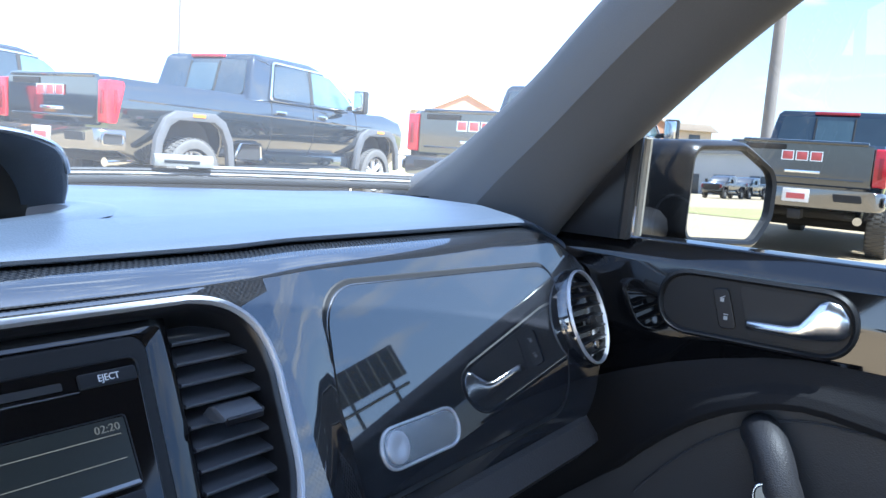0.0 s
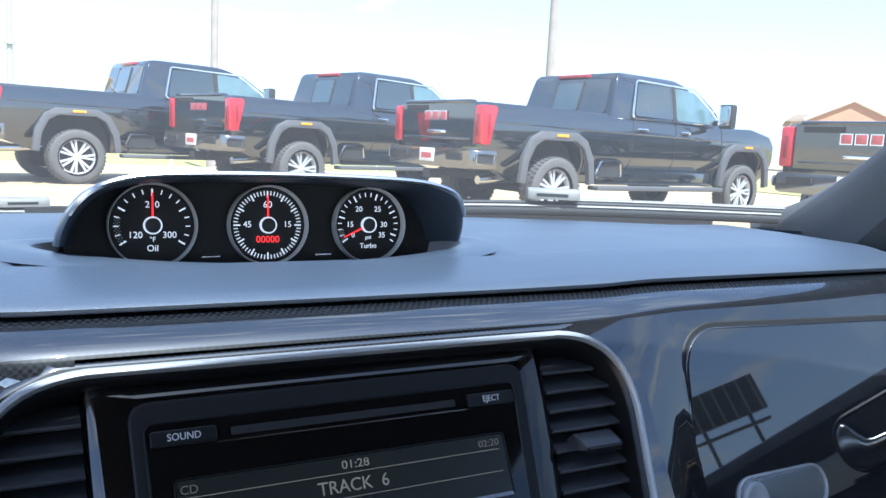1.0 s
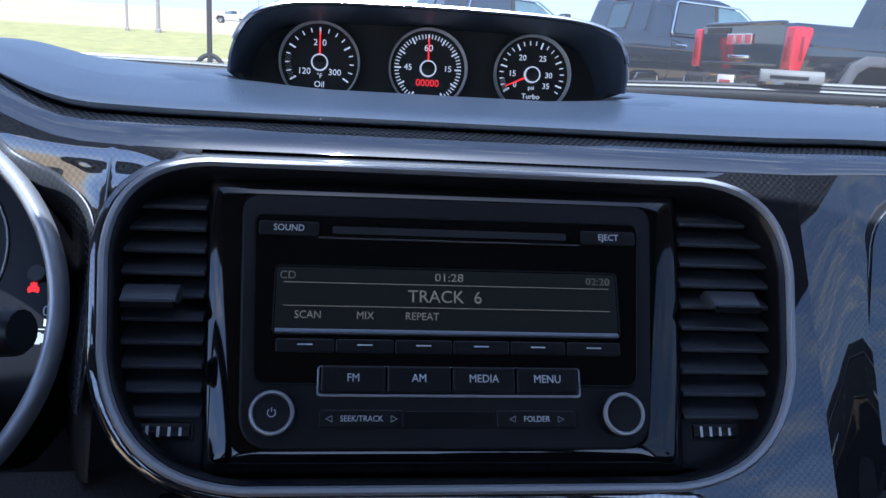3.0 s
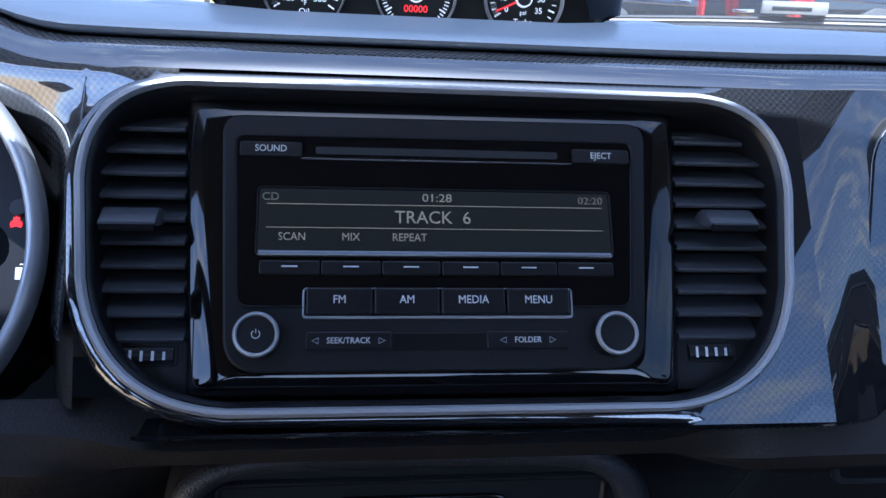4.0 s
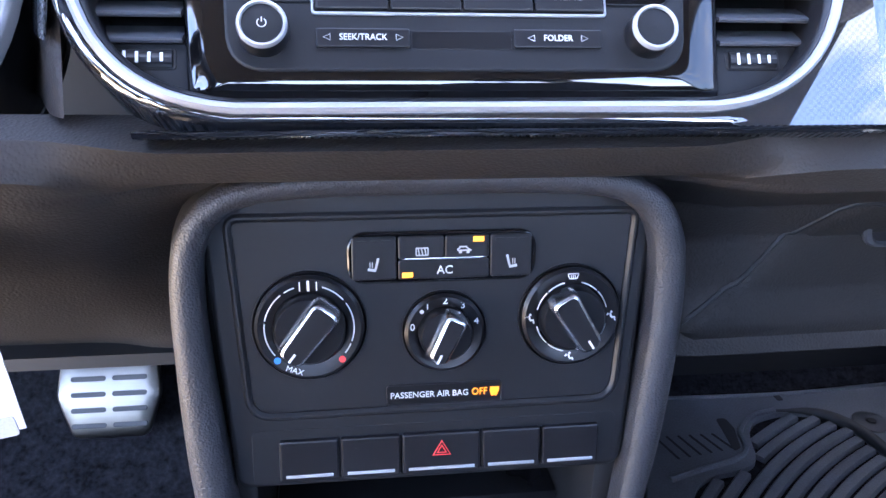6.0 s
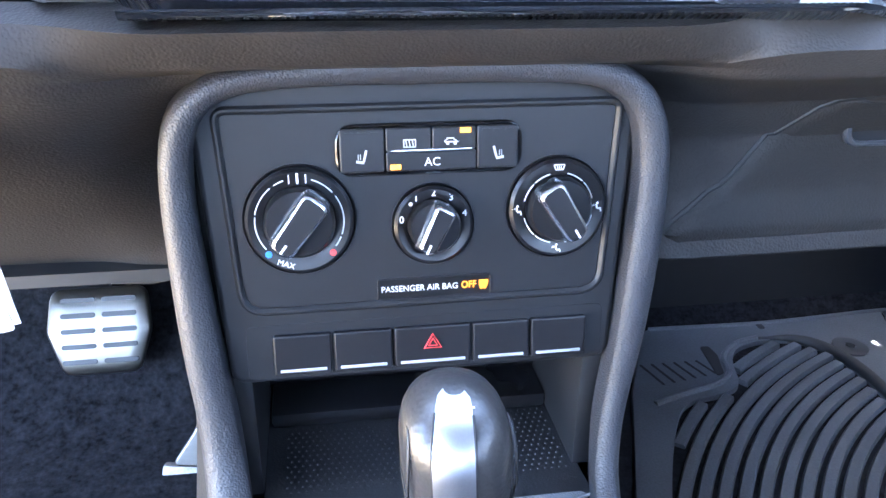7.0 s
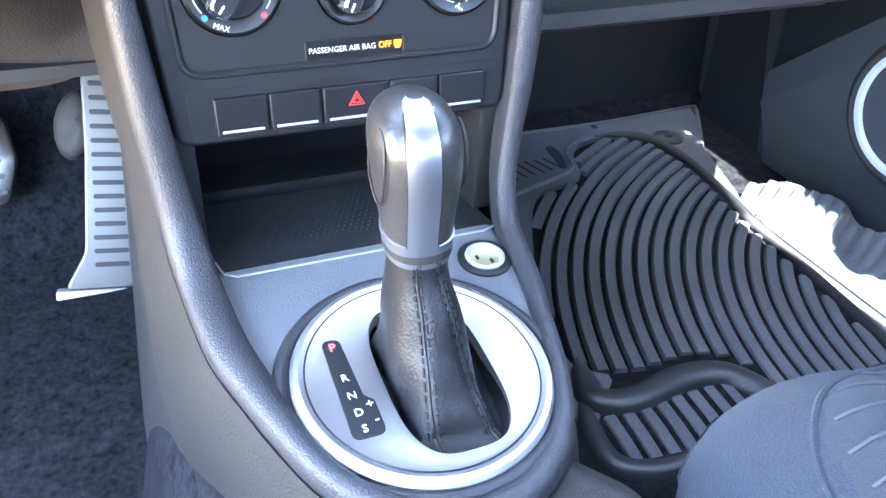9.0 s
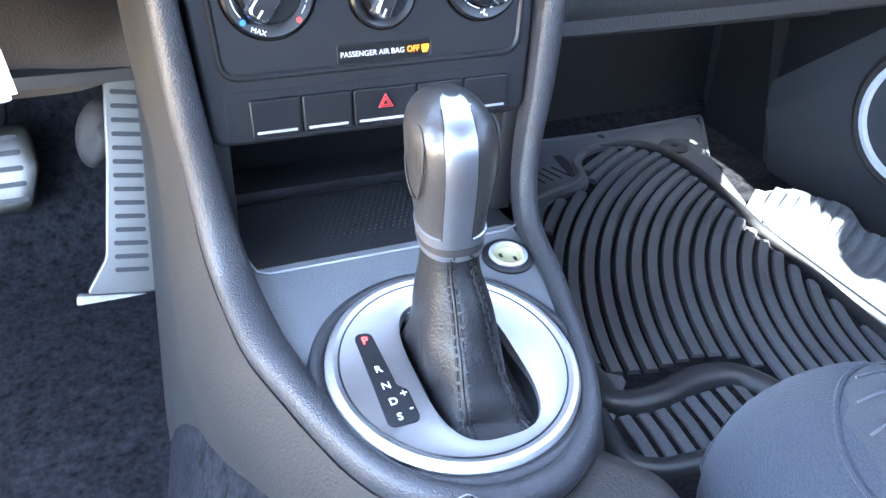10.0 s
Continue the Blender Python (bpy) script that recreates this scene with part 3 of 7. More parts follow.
# lower dash: knee panel, middle and lower glovebox side
def lower_pt(x, v):
    d = smoothstep(0.06, 0.30, -x)

    def curve(pts):
        k = v * (len(pts) - 1)
        i = min(int(k), len(pts) - 2)
        return Vector(pts[i]).lerp(Vector(pts[i + 1]), k - i)
    pas = curve([(0.725, 0.802), (0.702, 0.799), (0.697, 0.793), (0.704, 0.785), (0.735, 0.773), (0.775, 0.752), (0.800, 0.718), (0.803, 0.672), (0.795, 0.634), (0.835, 0.622)])
    drv = curve([(0.715, 0.806), (0.697, 0.800), (0.693, 0.793), (0.698, 0.782), (0.73, 0.745), (0.785, 0.70), (0.85, 0.645), (0.91, 0.595), (0.945, 0.566), (1.0, 0.560)])
    p = pas * (1 - d) + drv * d
    p.x += 0.13 * smoothstep(0.57, 0.70, x) + 0.034 * smoothstep(0.20, 0.12, abs(x + 0.01)) * smoothstep(0.10, 0.30, v)
    return Vector((x, p.x, p.y + 0.0 - 0.004 * math.cos(x * 3)))


part("lower_pad", sheet(lambda u, v: FMi @ lower_pt(-0.66 + 1.36 * u, v), 110, 45, 0.012), lower_black, dash, "grained black lower dashboard")
part("lower_back", sheet(lambda u, v: FMi @ Vector((-0.72 + 1.30 * u, 0.86 + 0.42 * v, 0.60 - 0.02 * v)), 4, 4, 0.01), deep_black, dash)

# lower storage door before the passenger's knees
def low_door(u, v):
    vv = 0.49 + 0.435 * v
    q = [0.330, 0.266, 0.244, 0.219, 0.182, 0.150]
    k = v * 5
    i = min(int(k), 4)
    xl = q[i] + (q[i + 1] - q[i]) * (k - i)
    x = xl + (0.665 - xl) * u
    p = lower_pt(x, vv)
    p2 = lower_pt(x, vv + 0.01)
    nrm = Vector((0, -(p.z - p2.z), -(p2.y - p.y))).normalized()
    e = min(u, 1 - u) * 40
    return FMi @ (p + nrm * (0.0042 * min(e, v * 30, 1) + 0.0110))


low = part("lower_glovebox_door", sheet(low_door, 60, 24), lower_black_shaded, dash, "grained black lower glovebox door")
part("seam", tube([low_door(u / 20, 0.0) for u in range(20, 0, -1)] + [low_door(0.0, v / 24) for v in range(25)], 0.0024, 6), deep_black, low)
hp = lower_pt(0.384, 0.672)
hm = FMi @ (Matrix.Translation(hp + Vector((0, -0.0165, 0.001))) @ pose(0, 0, 0, 90 + 4, 0, 0))
part("grip_recess", frame_ring(rect(0.176, 0.027, 0.0130), rect(0.164, 0.019, 0.0092), -0.004, 0.0030, 0.0014), slat_black, low, "rounded rim of the grip", at=hm)
# flat black plate over the door, coloured like the shade in the grip
part("grip_shade", slab(rect(0.166, 0.021, 0.010), -0.003, 0.0006, 0.0005), deep_black, low, at=hm)

# upper glovebox door in the fascia
gb_loop = rounded([(-0.027, -0.151), (0.290, -0.147), (0.326, -0.07), (0.322, -0.004), (-0.008, 0.0065)], [0.030, 0.050, 0.04, 0.030, 0.034], 8)
PFl = FMi @ PF
part("glovebox_gap", frame_ring(offset(gb_loop, -0.0042), offset(gb_loop, 0.003), -0.004, 0.0014, 0.0010), deep_black, dash, at=PFl)
gb = part("glovebox_door", slab(gb_loop, -0.003, 0.0030, 0.0018, 3), carbon_mat, dash, "lacquered carbon-weave glovebox door, closed", at=PFl)
part("latch_rim", frame_ring(rect(0.096, 0.0325, 0.0160, 0.060, -0.1195, 8), rect(0.091, 0.0275, 0.0135, 0.060, -0.1195, 8), 0.003, 0.0050, 0.0008), ring_silver, gb, "bright rim of the latch")
part("latch", slab(rect(0.090, 0.0265, 0.0130, 0.060, -0.1195, 8), 0.003, 0.0036, 0.0003), satin_silver, gb, "satin silver push latch")
part("latch_button", lathe([(0.0122, 0.0036), (0.0120, 0.0050), (0.0100, 0.0056), (0.0060, 0.0048), (0.0001, 0.0044)], 28), ring_silver, gb, at=T(0.0305, -0.1195))

# round end vent
vm = PFl @ pose(0.367, -0.067, 0.0075, 0, 7, 0)
endvent = part("end_vent", lathe([(0.0520, -0.004), (0.0520, 0.0010), (0.0513, 0.0026), (0.0502, 0.0028), (0.0493, 0.0012), (0.0490, -0.002)], 48), ring_silver, dash, "round side air vent with silver rim", at=vm)
part("vent_back", slab(circle(0.0472, 32), -0.0125, -0.0105, 0.0005), deep_black, endvent)
part("vent_throat", lathe([(0.0491, -0.001), (0.0480, -0.006), (0.0472, -0.012)], 40), deep_black, endvent)
part("vent_body", lathe([(0.0560, -0.034), (0.0550, -0.010), (0.0535, -0.0015), (0.0516, 0.0)], 48), carbon_mat, endvent, "carbon-look collar round the vent")
for k in range(7):
    yv = -0.036 + k * 0.012
    w = 2 * math.sqrt(max(0.044 ** 2 - yv ** 2, 0.0001))
    part("slat", box(w, 0.0024, 0.012, 0.0006), key_black, endvent, at=pose(0, yv, -0.0035, 20))
part("vane_knob", slab(rect(0.020, 0.010, 0.003), 0.0, 0.006, 0.001), key_black, endvent, at=T(0.004, -0.004, -0.003))
part("vent_badge", slab(circle(0.006, 16, 0.004, -0.030), -0.002, 0.001, 0.0005), satin_silver, endvent)

# ---- instrument cluster before the driver ----
CL = plane_at((-0.334, 0.752, 0.885), 25)
cluster = thing("instrument_cluster", CL, "round black instrument cluster with a satin silver ring", "instrument cluster")


def cluster_loop(r, z, flat=0.083):
    """A ring with a flattened foot."""
    out = []
    for k in range(72):
        a = 2 * math.pi * k / 72
        x, y = r * math.cos(a), r * math.sin(a)
        low_ = -flat * r / 0.1245
        out.append((x, y if y > low_ else low_ + (y - low_) * 0.12, z))
    return out


part("housing", loft([cluster_loop(0.1245, -0.06), cluster_loop(0.1225, -0.004), cluster_loop(0.1150, -0.004), cluster_loop(0.1140, -0.03), cluster_loop(0.1120, -0.10)], cap0=False, cap1=False), satin_black, cluster)
part("rim", loft([cluster_loop(r, z) for r, z in ((0.1245, -0.006), (0.1242, 0.0025), (0.1225, 0.0062), (0.1200, 0.0072), (0.1170, 0.0055), (0.1150, 0.0010), (0.1142, -0.010))], cap0=False, cap1=False), ring_silver, cluster, "satin silver ring", sharp=60)
part("dial_face", slab([p[:2] for p in cluster_loop(0.1135, 0)], -0.106, -0.100, 0.001), satin_black, cluster)
bars([(0.069, 0.0310, 0.0042, 0.0045, 0), (0.069, 0.0350, 0.0024, 0.0026, 45), (0.069, 0.0285, 0.0075, 0.0024, 18), (0.069, 0.0285, 0.0075, 0.0024, -18)], red_led, cluster, T(0, 0, -0.0998), "belt_warning_lamp")
part("indicator_button", slab(circle(0.0062, 20, 0.0715, 0.0395), -0.100, -0.095, 0.001), slat_black, cluster)
bars([(0.0735, -0.004, 0.006, 0.008, 0), (0.0775, -0.004, 0.002, 0.006, 0)], dim_ink, cluster, T(0, 0, -0.0998), "fuel_mark")
letters("0", 0.010, white_ink, cluster, T(0.0785, 0.0140, -0.0998))
bars([(0.0785, 0.0065, 0.0016, 0.0048, 0), (0.0800, 0.0020, 0.014, 0.0006, 0)], white_ink, cluster, T(0, 0, -0.0998), "scale_mark")
bars([(0.0825, 0.0065, 0.0030, 0.0055, 0)], red_led, cluster, T(0, 0, -0.0998), "reserve_mark")
part("dial_rim", tube([(-0.020 + 0.070 * math.cos(q), 0.066 * math.sin(q) + 0.055, -0.099) for q in [2 * math.pi * k / 56 for k in range(56)]], 0.0009, 6, closed=True), gauge_rim, cluster)

# steering column with stalk, key and tag
col = thing("steering_column", pose(-0.36, 0.74, 0.80, 65), "black steering column shroud with a control stalk", "steering column")
part("shroud", loft([lay(rect(0.13 * k, 0.12 * k, 0.04), z) for z, k in ((-0.12, 0.9), (0.0, 1.0), (0.07, 0.92), (0.12, 0.8))]), satin_black, col)
SM = pose(-0.36, 0.74, 0.80, 65).inverted()
part("stalk", tube([SM @ Vector((-0.33, 0.712, 0.872)), SM @ Vector((-0.27, 0.690, 0.892)), SM @ Vector((-0.222, 0.668, 0.908))], [0.008, 0.009, 0.010], 12), key_black, col, "black control stalk")
part("stalk_end", tube([SM @ Vector((-0.228, 0.671, 0.906)), SM @ Vector((-0.224, 0.668, 0.9075)), SM @ Vector((-0.196, 0.656, 0.9135)), SM @ Vector((-0.193, 0.655, 0.9140))], [0.0085, 0.0108, 0.0108, 0.0092], 14), key_black, col)
wheel = thing("steering_wheel", pose(-0.37, 0.50, 0.86, 65), "black leather steering wheel", "steering wheel")
part("rim", tube([(0.178 * math.cos(2 * math.pi * k / 64), 0.178 * math.sin(2 * math.pi * k / 64) , 0) for k in range(64)], 0.0145, 10, closed=True), hide, wheel)
part("hub", slab(rect(0.17, 0.14, 0.05), -0.03, 0.02, 0.012), satin_black, wheel)
for a in (0, 180, 270):
    part("spoke", box(0.13, 0.04, 0.016, 0.006, (0.11, 0, -0.004)), satin_black, wheel, at=pose(0, 0, 0, 0, 0, a))
tag = thing("paper_tag", pose(-0.262, 0.688, 0.74, 90, 0, 6), "white paper tag hanging from the ignition key", "paper tag")
part("card", slab([(-0.045, -0.10), (0.036, -0.087), (0.022, 0.055), (-0.06, 0.055)], -0.0004, 0.0004, 0.0002), paper_white, tag)
part("clip", slab(rect(0.05, 0.012, 0.002, -0.005, -0.088), 0.0004, 0.0009, 0.0002), dim_ink, tag, at=pose(0, 0, 0, 0, 0, 8))


# ---- radio and centre vents ----
surround = thing("centre_surround", FM, "oval centre surround with a silver ring and two slatted air vents", "air vents")
in1 = offset(ring_loop, 0.0044)
in2 = offset(ring_loop, 0.0078)
part("silver_ring", loft([lay(ring_loop, -0.004), lay(offset(ring_loop, -0.0004), 0.002), lay(offset(ring_loop, 0.0012), 0.0042), lay(offset(ring_loop, 0.0032), 0.0042), lay(in1, 0.002), lay(in1, -0.006)], cap0=False, cap1=False), ring_silver, surround, "satin silver ring")
part("inner_frame", loft([lay(in1, 0.0005), lay(offset(ring_loop, 0.0052), 0.0010), lay(offset(ring_loop, 0.0070), -0.001), lay(in2, -0.003), lay(in2, -0.04)], cap0=False, cap1=True), satin_black, surround)
VD = -0.013
# blanking plates under the vents
for sx, x0, x1 in ((-1, -0.170, -0.120), (1, 0.120, 0.181)):
    lp = rounded([(x0, -0.1135), (x1, -0.1135), (x1 - 0.012 * sx if sx > 0 else x1, -0.142), (x0 + (0.012 if sx < 0 else 0), -0.142)], [0.004, 0.004, 0.02 if sx > 0 else 0.002, 0.002 if sx > 0 else 0.02], 6)
    part("plate", slab(lp[::-1], -0.02 + VD, -0.0035 + VD, 0.001), panel_black, surround)
    wx = 0.1510 if sx > 0 else -0.1480
    th = part("thumbwheel", moved(loft([[(x, 0.0062 * math.cos(2 * math.pi * k / 36) * (1 + 0.05 * (k % 2)), 0.0062 * math.sin(2 * math.pi * k / 36) * (1 + 0.05 * (k % 2))) for k in range(36)] for x in (-0.0125, 0.0125)]), T(wx, -0.1215, -0.0075 + VD)), key_black, surround, "ribbed thumbwheel with white marks")
    bars([(wx - 0.0085 + 0.0055 * k, -0.1215, 0.0014, 0.006 - 0.0006 * k, 0) for k in range(4)], white_ink, th, T(0, 0, -0.0010 + VD), "mark")
    part("thumbwheel_slot", frame_ring(rect(0.029, 0.0105, 0.002, wx, -0.1215), rect(0.026, 0.0085, 0.001, wx, -0.1215), -0.004 + VD, -0.0028 + VD, 0.0004), deep_black, surround)
    # slats
    for k in range(10):
        v = 0.0030 - 0.0126 * k
        reach_ = (v + 0.144) / 0.165
        a = x0 - 0.0165 if sx < 0 else 0.1305 + 0.0105 * reach_
        b = -0.1290 - 0.0075 * reach_ if sx < 0 else x1 + 0.0165
        if sx < 0:
            a += (0.016 if k == 0 else 0.006 if k == 1 else 0) + max(0, (k - 5)) * 0.0022
        else:
            b -= (0.016 if k == 0 else 0.006 if k == 1 else 0) + max(0, (k - 5)) * 0.0030
        part("slat", moved(loft([[(x, y, z) for y, z in ((-0.0006, -0.019), (0.0006, -0.019), (0.0012, -0.002), (0.0011, 0.0012), (0.0004, 0.0018), (-0.0008, 0.0018), (-0.0014, 0.0010), (-0.0012, -0.004))] for x in (a, b)]), pose(0, v - 0.0025, -0.0090 + 0.40 * VD, 40)), slat_black, surround)
    sv = -0.0525 if sx < 0 else -0.0490
    cx = -0.1595 if sx < 0 else 0.1655
    TAB = T(cx, sv, -0.0060)
    paddle = [(0.0060, -0.0120), (0.0078, -0.0060), (0.0074, -0.0030), (0.0060, -0.0012), (-0.0026, 0.0050), (-0.0036, 0.0052), (-0.0040, 0.0040), (-0.0030, 0.0010), (0.0020, -0.0120)]
    sl = part("slider", loft([[(x, y + dy, z + dz) for y, z in paddle] for x, dy, dz in ((-0.0145, -0.0004, -0.0010), (-0.0138, 0.0, 0.0), (0.0138, 0.0, 0.0), (0.0145, -0.0004, -0.0010))]), slat_black, surround, "black vent slider tab", at=TAB, sharp=50)
    part("slider_lip", loft([[(x, y, z) for y, z in ((-0.0026, 0.0050), (-0.0032, 0.0064), (-0.0042, 0.0068), (-0.0068, 0.0050), (-0.0070, 0.0036), (-0.0040, 0.0030))] for x in (-0.0132, 0.0132)]), key_black, sl)

DEEP = -0.0135
radio = thing("car_radio", FM @ T(0.0008, 0.0010, DEEP), "double-height car radio with display, keys and two silver-ringed knobs", "car radio")
bz = rounded([(-0.1290, -0.1440), (0.1290, -0.1445), (0.1395, 0.0205), (-0.1365, 0.0195)], 0.0050, 6)
plate = rounded([(-0.1105, -0.1325), (0.1085, -0.1325), (0.1190, 0.0070), (-0.1165, 0.0060)], [0.017, 0.017, 0.010, 0.010], 6)
bz_in = rounded([(-0.1105, -0.1325), (0.1085, -0.1325), (0.1190, 0.0070), (-0.1165, 0.0060)], 0.010, 6)
part("bezel", loft([[(p[0] + (q[0] - p[0]) * f, p[1] + (q[1] - p[1]) * f, z) for p, q in zip(bz, bz_in)] for f, z in ((0.0, -0.030), (0.0, -0.0008), (0.03, 0.0008), (0.10, 0.0022), (0.35, 0.0042), (0.65, 0.0058), (0.92, 0.0067), (1.10, 0.0069))]), gloss_black, radio, "gloss black radio surround", sharp=50)
part("faceplate", slab(plate, -0.004, 0.0078, 0.0016, 3), panel_black, radio)
glass = rounded([(-0.1045, -0.0985), (0.1025, -0.0985), (0.1095, -0.0055), (-0.1085, -0.0065)], [0.006, 0.006, 0.004, 0.004], 4)
part("display_rim", frame_ring(offset(glass, -0.0008), offset(glass, 0.0003), 0.0076, 0.0086, 0.0003), satin_black, radio)
part("display_cover", slab(glass, 0.0078, 0.0083, 0.0003), gloss_black, radio, "gloss black display cover")
scr = rect(0.189, 0.0355, 0.0015, -0.0008, -0.0535)
part("screen", slab(scr, 0.0083, 0.0086, 0.0001), lcd_glass, radio, "dim dot-matrix display")
part("screen_rim", frame_ring(offset(scr, -0.0012), offset(scr, -0.0006), 0.0082, 0.0091, 0.0002), panel_black, radio, "thin silver screen rim")
Z = 0.0087
letters("CD", 0.0062, lcd_dim, radio, T(-0.0895, -0.0404, Z))
letters("01:28", 0.0064, lcd_lit, radio, T(-0.0015, -0.0400, Z), wide=1.15)
letters("02:20", 0.0058, lcd_dim, radio, T(0.0835, -0.0402, Z), wide=1.1)
letters("TRACK  6", 0.0098, lcd_lit, radio, T(-0.0038, -0.0510, Z), wide=0.98)
for w, x in (("SCAN", -0.078), ("MIX", -0.0475), ("REPEAT", -0.0165)):
    letters(w, 0.0060, lcd_lit, radio, T(x, -0.0620, Z), wide=0.92)
part("screen_ledge", loft([[(x, y, z) for y, z in ((-0.0694, 0.0086), (-0.0699, 0.0088), (-0.0714, 0.0100), (-0.0720, 0.0098), (-0.0722, 0.0084))] for x in (-0.0950, 0.0935)]), ledge_grey, radio, "glossy sloping ledge under the screen")
bars([(-0.0008, -0.0442, 0.181, 0.00035, 0), (-0.0008, -0.0570, 0.181, 0.00035, 0)], lcd_lit, radio, T(0, 0, Z), "display_line")
slot = part("disc_slot", slab(rect(0.133, 0.0042, 0.001, 0, -0.0140), 0.0083, 0.0086, 0.0001), deep_black, radio, "slot for discs")
part("slot_edge", box(0.148, 0.0006, 0.0006, 0, (0, -0.0186, 0.0087)), satin_silver, slot)
for x, w in ((-0.090, "SOUND"), (0.091, "EJECT")):
    k = part("key", slab(rect(0.0325, 0.0078, 0.0012, x, -0.0140), 0.0083, 0.0098, 0.0006), key_black, radio)
    letters(w, 0.0052, white_ink, k, T(x, -0.0140, 0.0099), wide=0.92)
for i in range(6):
    x = -0.0788 + 0.0315 * i
    k = part("key", slab(rect(0.0308, 0.0072, 0.0012, x, -0.0785), 0.0083, 0.0098, 0.0007), key_black, radio)
    bars([(x, -0.0780, 0.0080, 0.0007, 0)], white_ink, k, T(0, 0, 0.0098))
part("key_tray", frame_ring(rect(0.1422, 0.0160, 0.002, -0.0008, -0.0971), rect(0.1400, 0.0142, 0.001, -0.0008, -0.0965), 0.0078, 0.0090, 0.0004), ring_silver, radio, "silver edge round the keys")
for i, w in enumerate(("FM", "AM", "MEDIA", "MENU")):
    x = -0.0530 + 0.0348 * i
    k = part("key", slab(rect(0.0338, 0.0138, 0.001, x, -0.0960), 0.0080, 0.0105, 0.0009), key_black, radio)
    letters(w, 0.0060, white_ink, k, T(x, -0.0955, 0.0106), wide=0.92)
part("recess_bar", slab(rect(0.048, 0.0090, 0.0008, -0.0015, -0.1170), 0.0074, 0.0080, 0.0002), satin_black, radio)
for x, w in ((-0.0482, "SEEK/TRACK"), (0.0450, "FOLDER")):
    k = part("key", slab(rect(0.0435, 0.0092, 0.0012, x, -0.1165), 0.0078, 0.0096, 0.0006), key_black, radio)
    letters(w, 0.0043, white_ink, k, T(x, -0.1165, 0.0097), wide=0.92)
    d = 0.0165 if "SEEK" in w else 0.0128
    for s in (-1, 1):
        part("arrow", tube([(x + s * (d - 0.0012), -0.1150, 0.0097), (x + s * (d - 0.0012), -0.1180, 0.0097), (x + s * (d + 0.0020), -0.1165, 0.0097)], 0.0002, 4, closed=True, up=Vector((0, 0, 1))), white_ink, k)
for x in (-0.0935, 0.0905):
    kn = part("knob", lathe([(0.0116, 0.0), (0.0114, 0.010), (0.0108, 0.0115)], 40), satin_black, radio, "turning knob with a bright ring", at=T(x, -0.1142, 0.0078))
    part("knob_ring", lathe([(0.0114, 0.0085), (0.0114, 0.0108), (0.0107, 0.0124), (0.0098, 0.0126), (0.0092, 0.0112)], 40), ring_silver, kn)
    part("knob_cap", lathe([(0.0092, 0.0105), (0.0090, 0.0113), (0.0001, 0.0118)], 32), panel_black, kn)
    if x < 0:
        arc = [(0.0020 * math.cos(a), 0.0020 * math.sin(a), 0.0120) for a in [radians(125 + 290 * t / 16) for t in range(17)]]
        part("power_mark", merge(tube(arc, 0.00022, 4), tube([(0, 0.0004, 0.0120), (0, 0.0026, 0.0120)], 0.00022, 4)), white_ink, kn)

# ---- auxiliary gauges on the dash ----
GP = plane_at((0.0, 0.918, 1.0215), 6)
pod = thing("gauge_pod", GP, "hooded black pod with three round gauges on the dashboard", "gauges")
hood_prof = [tuple(p)[:2] for p in smooth_path([(x, y, 0) for x, y in [(-0.1420, -0.0065), (-0.1395, 0.005), (-0.1335, 0.017), (-0.1240, 0.0275), (-0.1080, 0.0345), (-0.085, 0.0380), (-0.045, 0.0395), (0.0, 0.0400), (0.045, 0.0395), (0.085, 0.0380), (0.1080, 0.0345), (0.1240, 0.0275), (0.1335, 0.017), (0.1395, 0.005), (0.1420, -0.0065)]], 4)]


def hood_line(k, z, dy=0.0):
    """An arch of the hood; its ends stand further back than its crown."""
    return [(x * k, -0.010 + (y + 0.010) * k + dy, z * (0.40 + 0.60 * min(max((y + 0.010) / 0.040, 0), 1)) if z > 0 else z) for x, y in hood_prof]


part("hood", loft([hood_line(0.94, -0.055, -0.012), hood_line(1.0, -0.02, -0.002), hood_line(1.012, 0.03, 0.0005), hood_line(1.005, 0.058, 0.0), hood_line(0.990, 0.062, 0.0), hood_line(0.972, 0.058, 0.0), hood_line(0.955, 0.02, 0.0), hood_line(0.93, -0.012, 0.0)], closed=False), pad_sky_tint, pod, "soft black hood with a pale sunlit edge", sharp=60)
# silver tube added for the sky's glint on the black front edge
part("hood_edge_glint", tube(hood_line(0.998, 0.0605)[7:-7], 0.0020, 8), satin_silver, pod, "silver tube standing in for the bright glint on the hood's front edge")
part("gauge_board", slab([(x * 0.965, -0.010 + (y + 0.010) * 0.965) for x, y in reversed(hood_prof)] + [(-0.131, -0.030), (0.131, -0.030)], -0.022, -0.012, 0.001), deep_black, pod)
part("visor_floor", sheet(lambda u, v: ((u * 2 - 1) * (0.120 + 0.018 * v), -0.0245 - 0.001 * v, -0.012 + 0.062 * v), 12, 4, -0.004), gloss_black, pod)
for s in (-1, 1):
    part("catch_light", box(0.013, 0.0016, 0.006, 0.0004, (0.042 * s, -0.0165, -0.009)), satin_silver, pod)


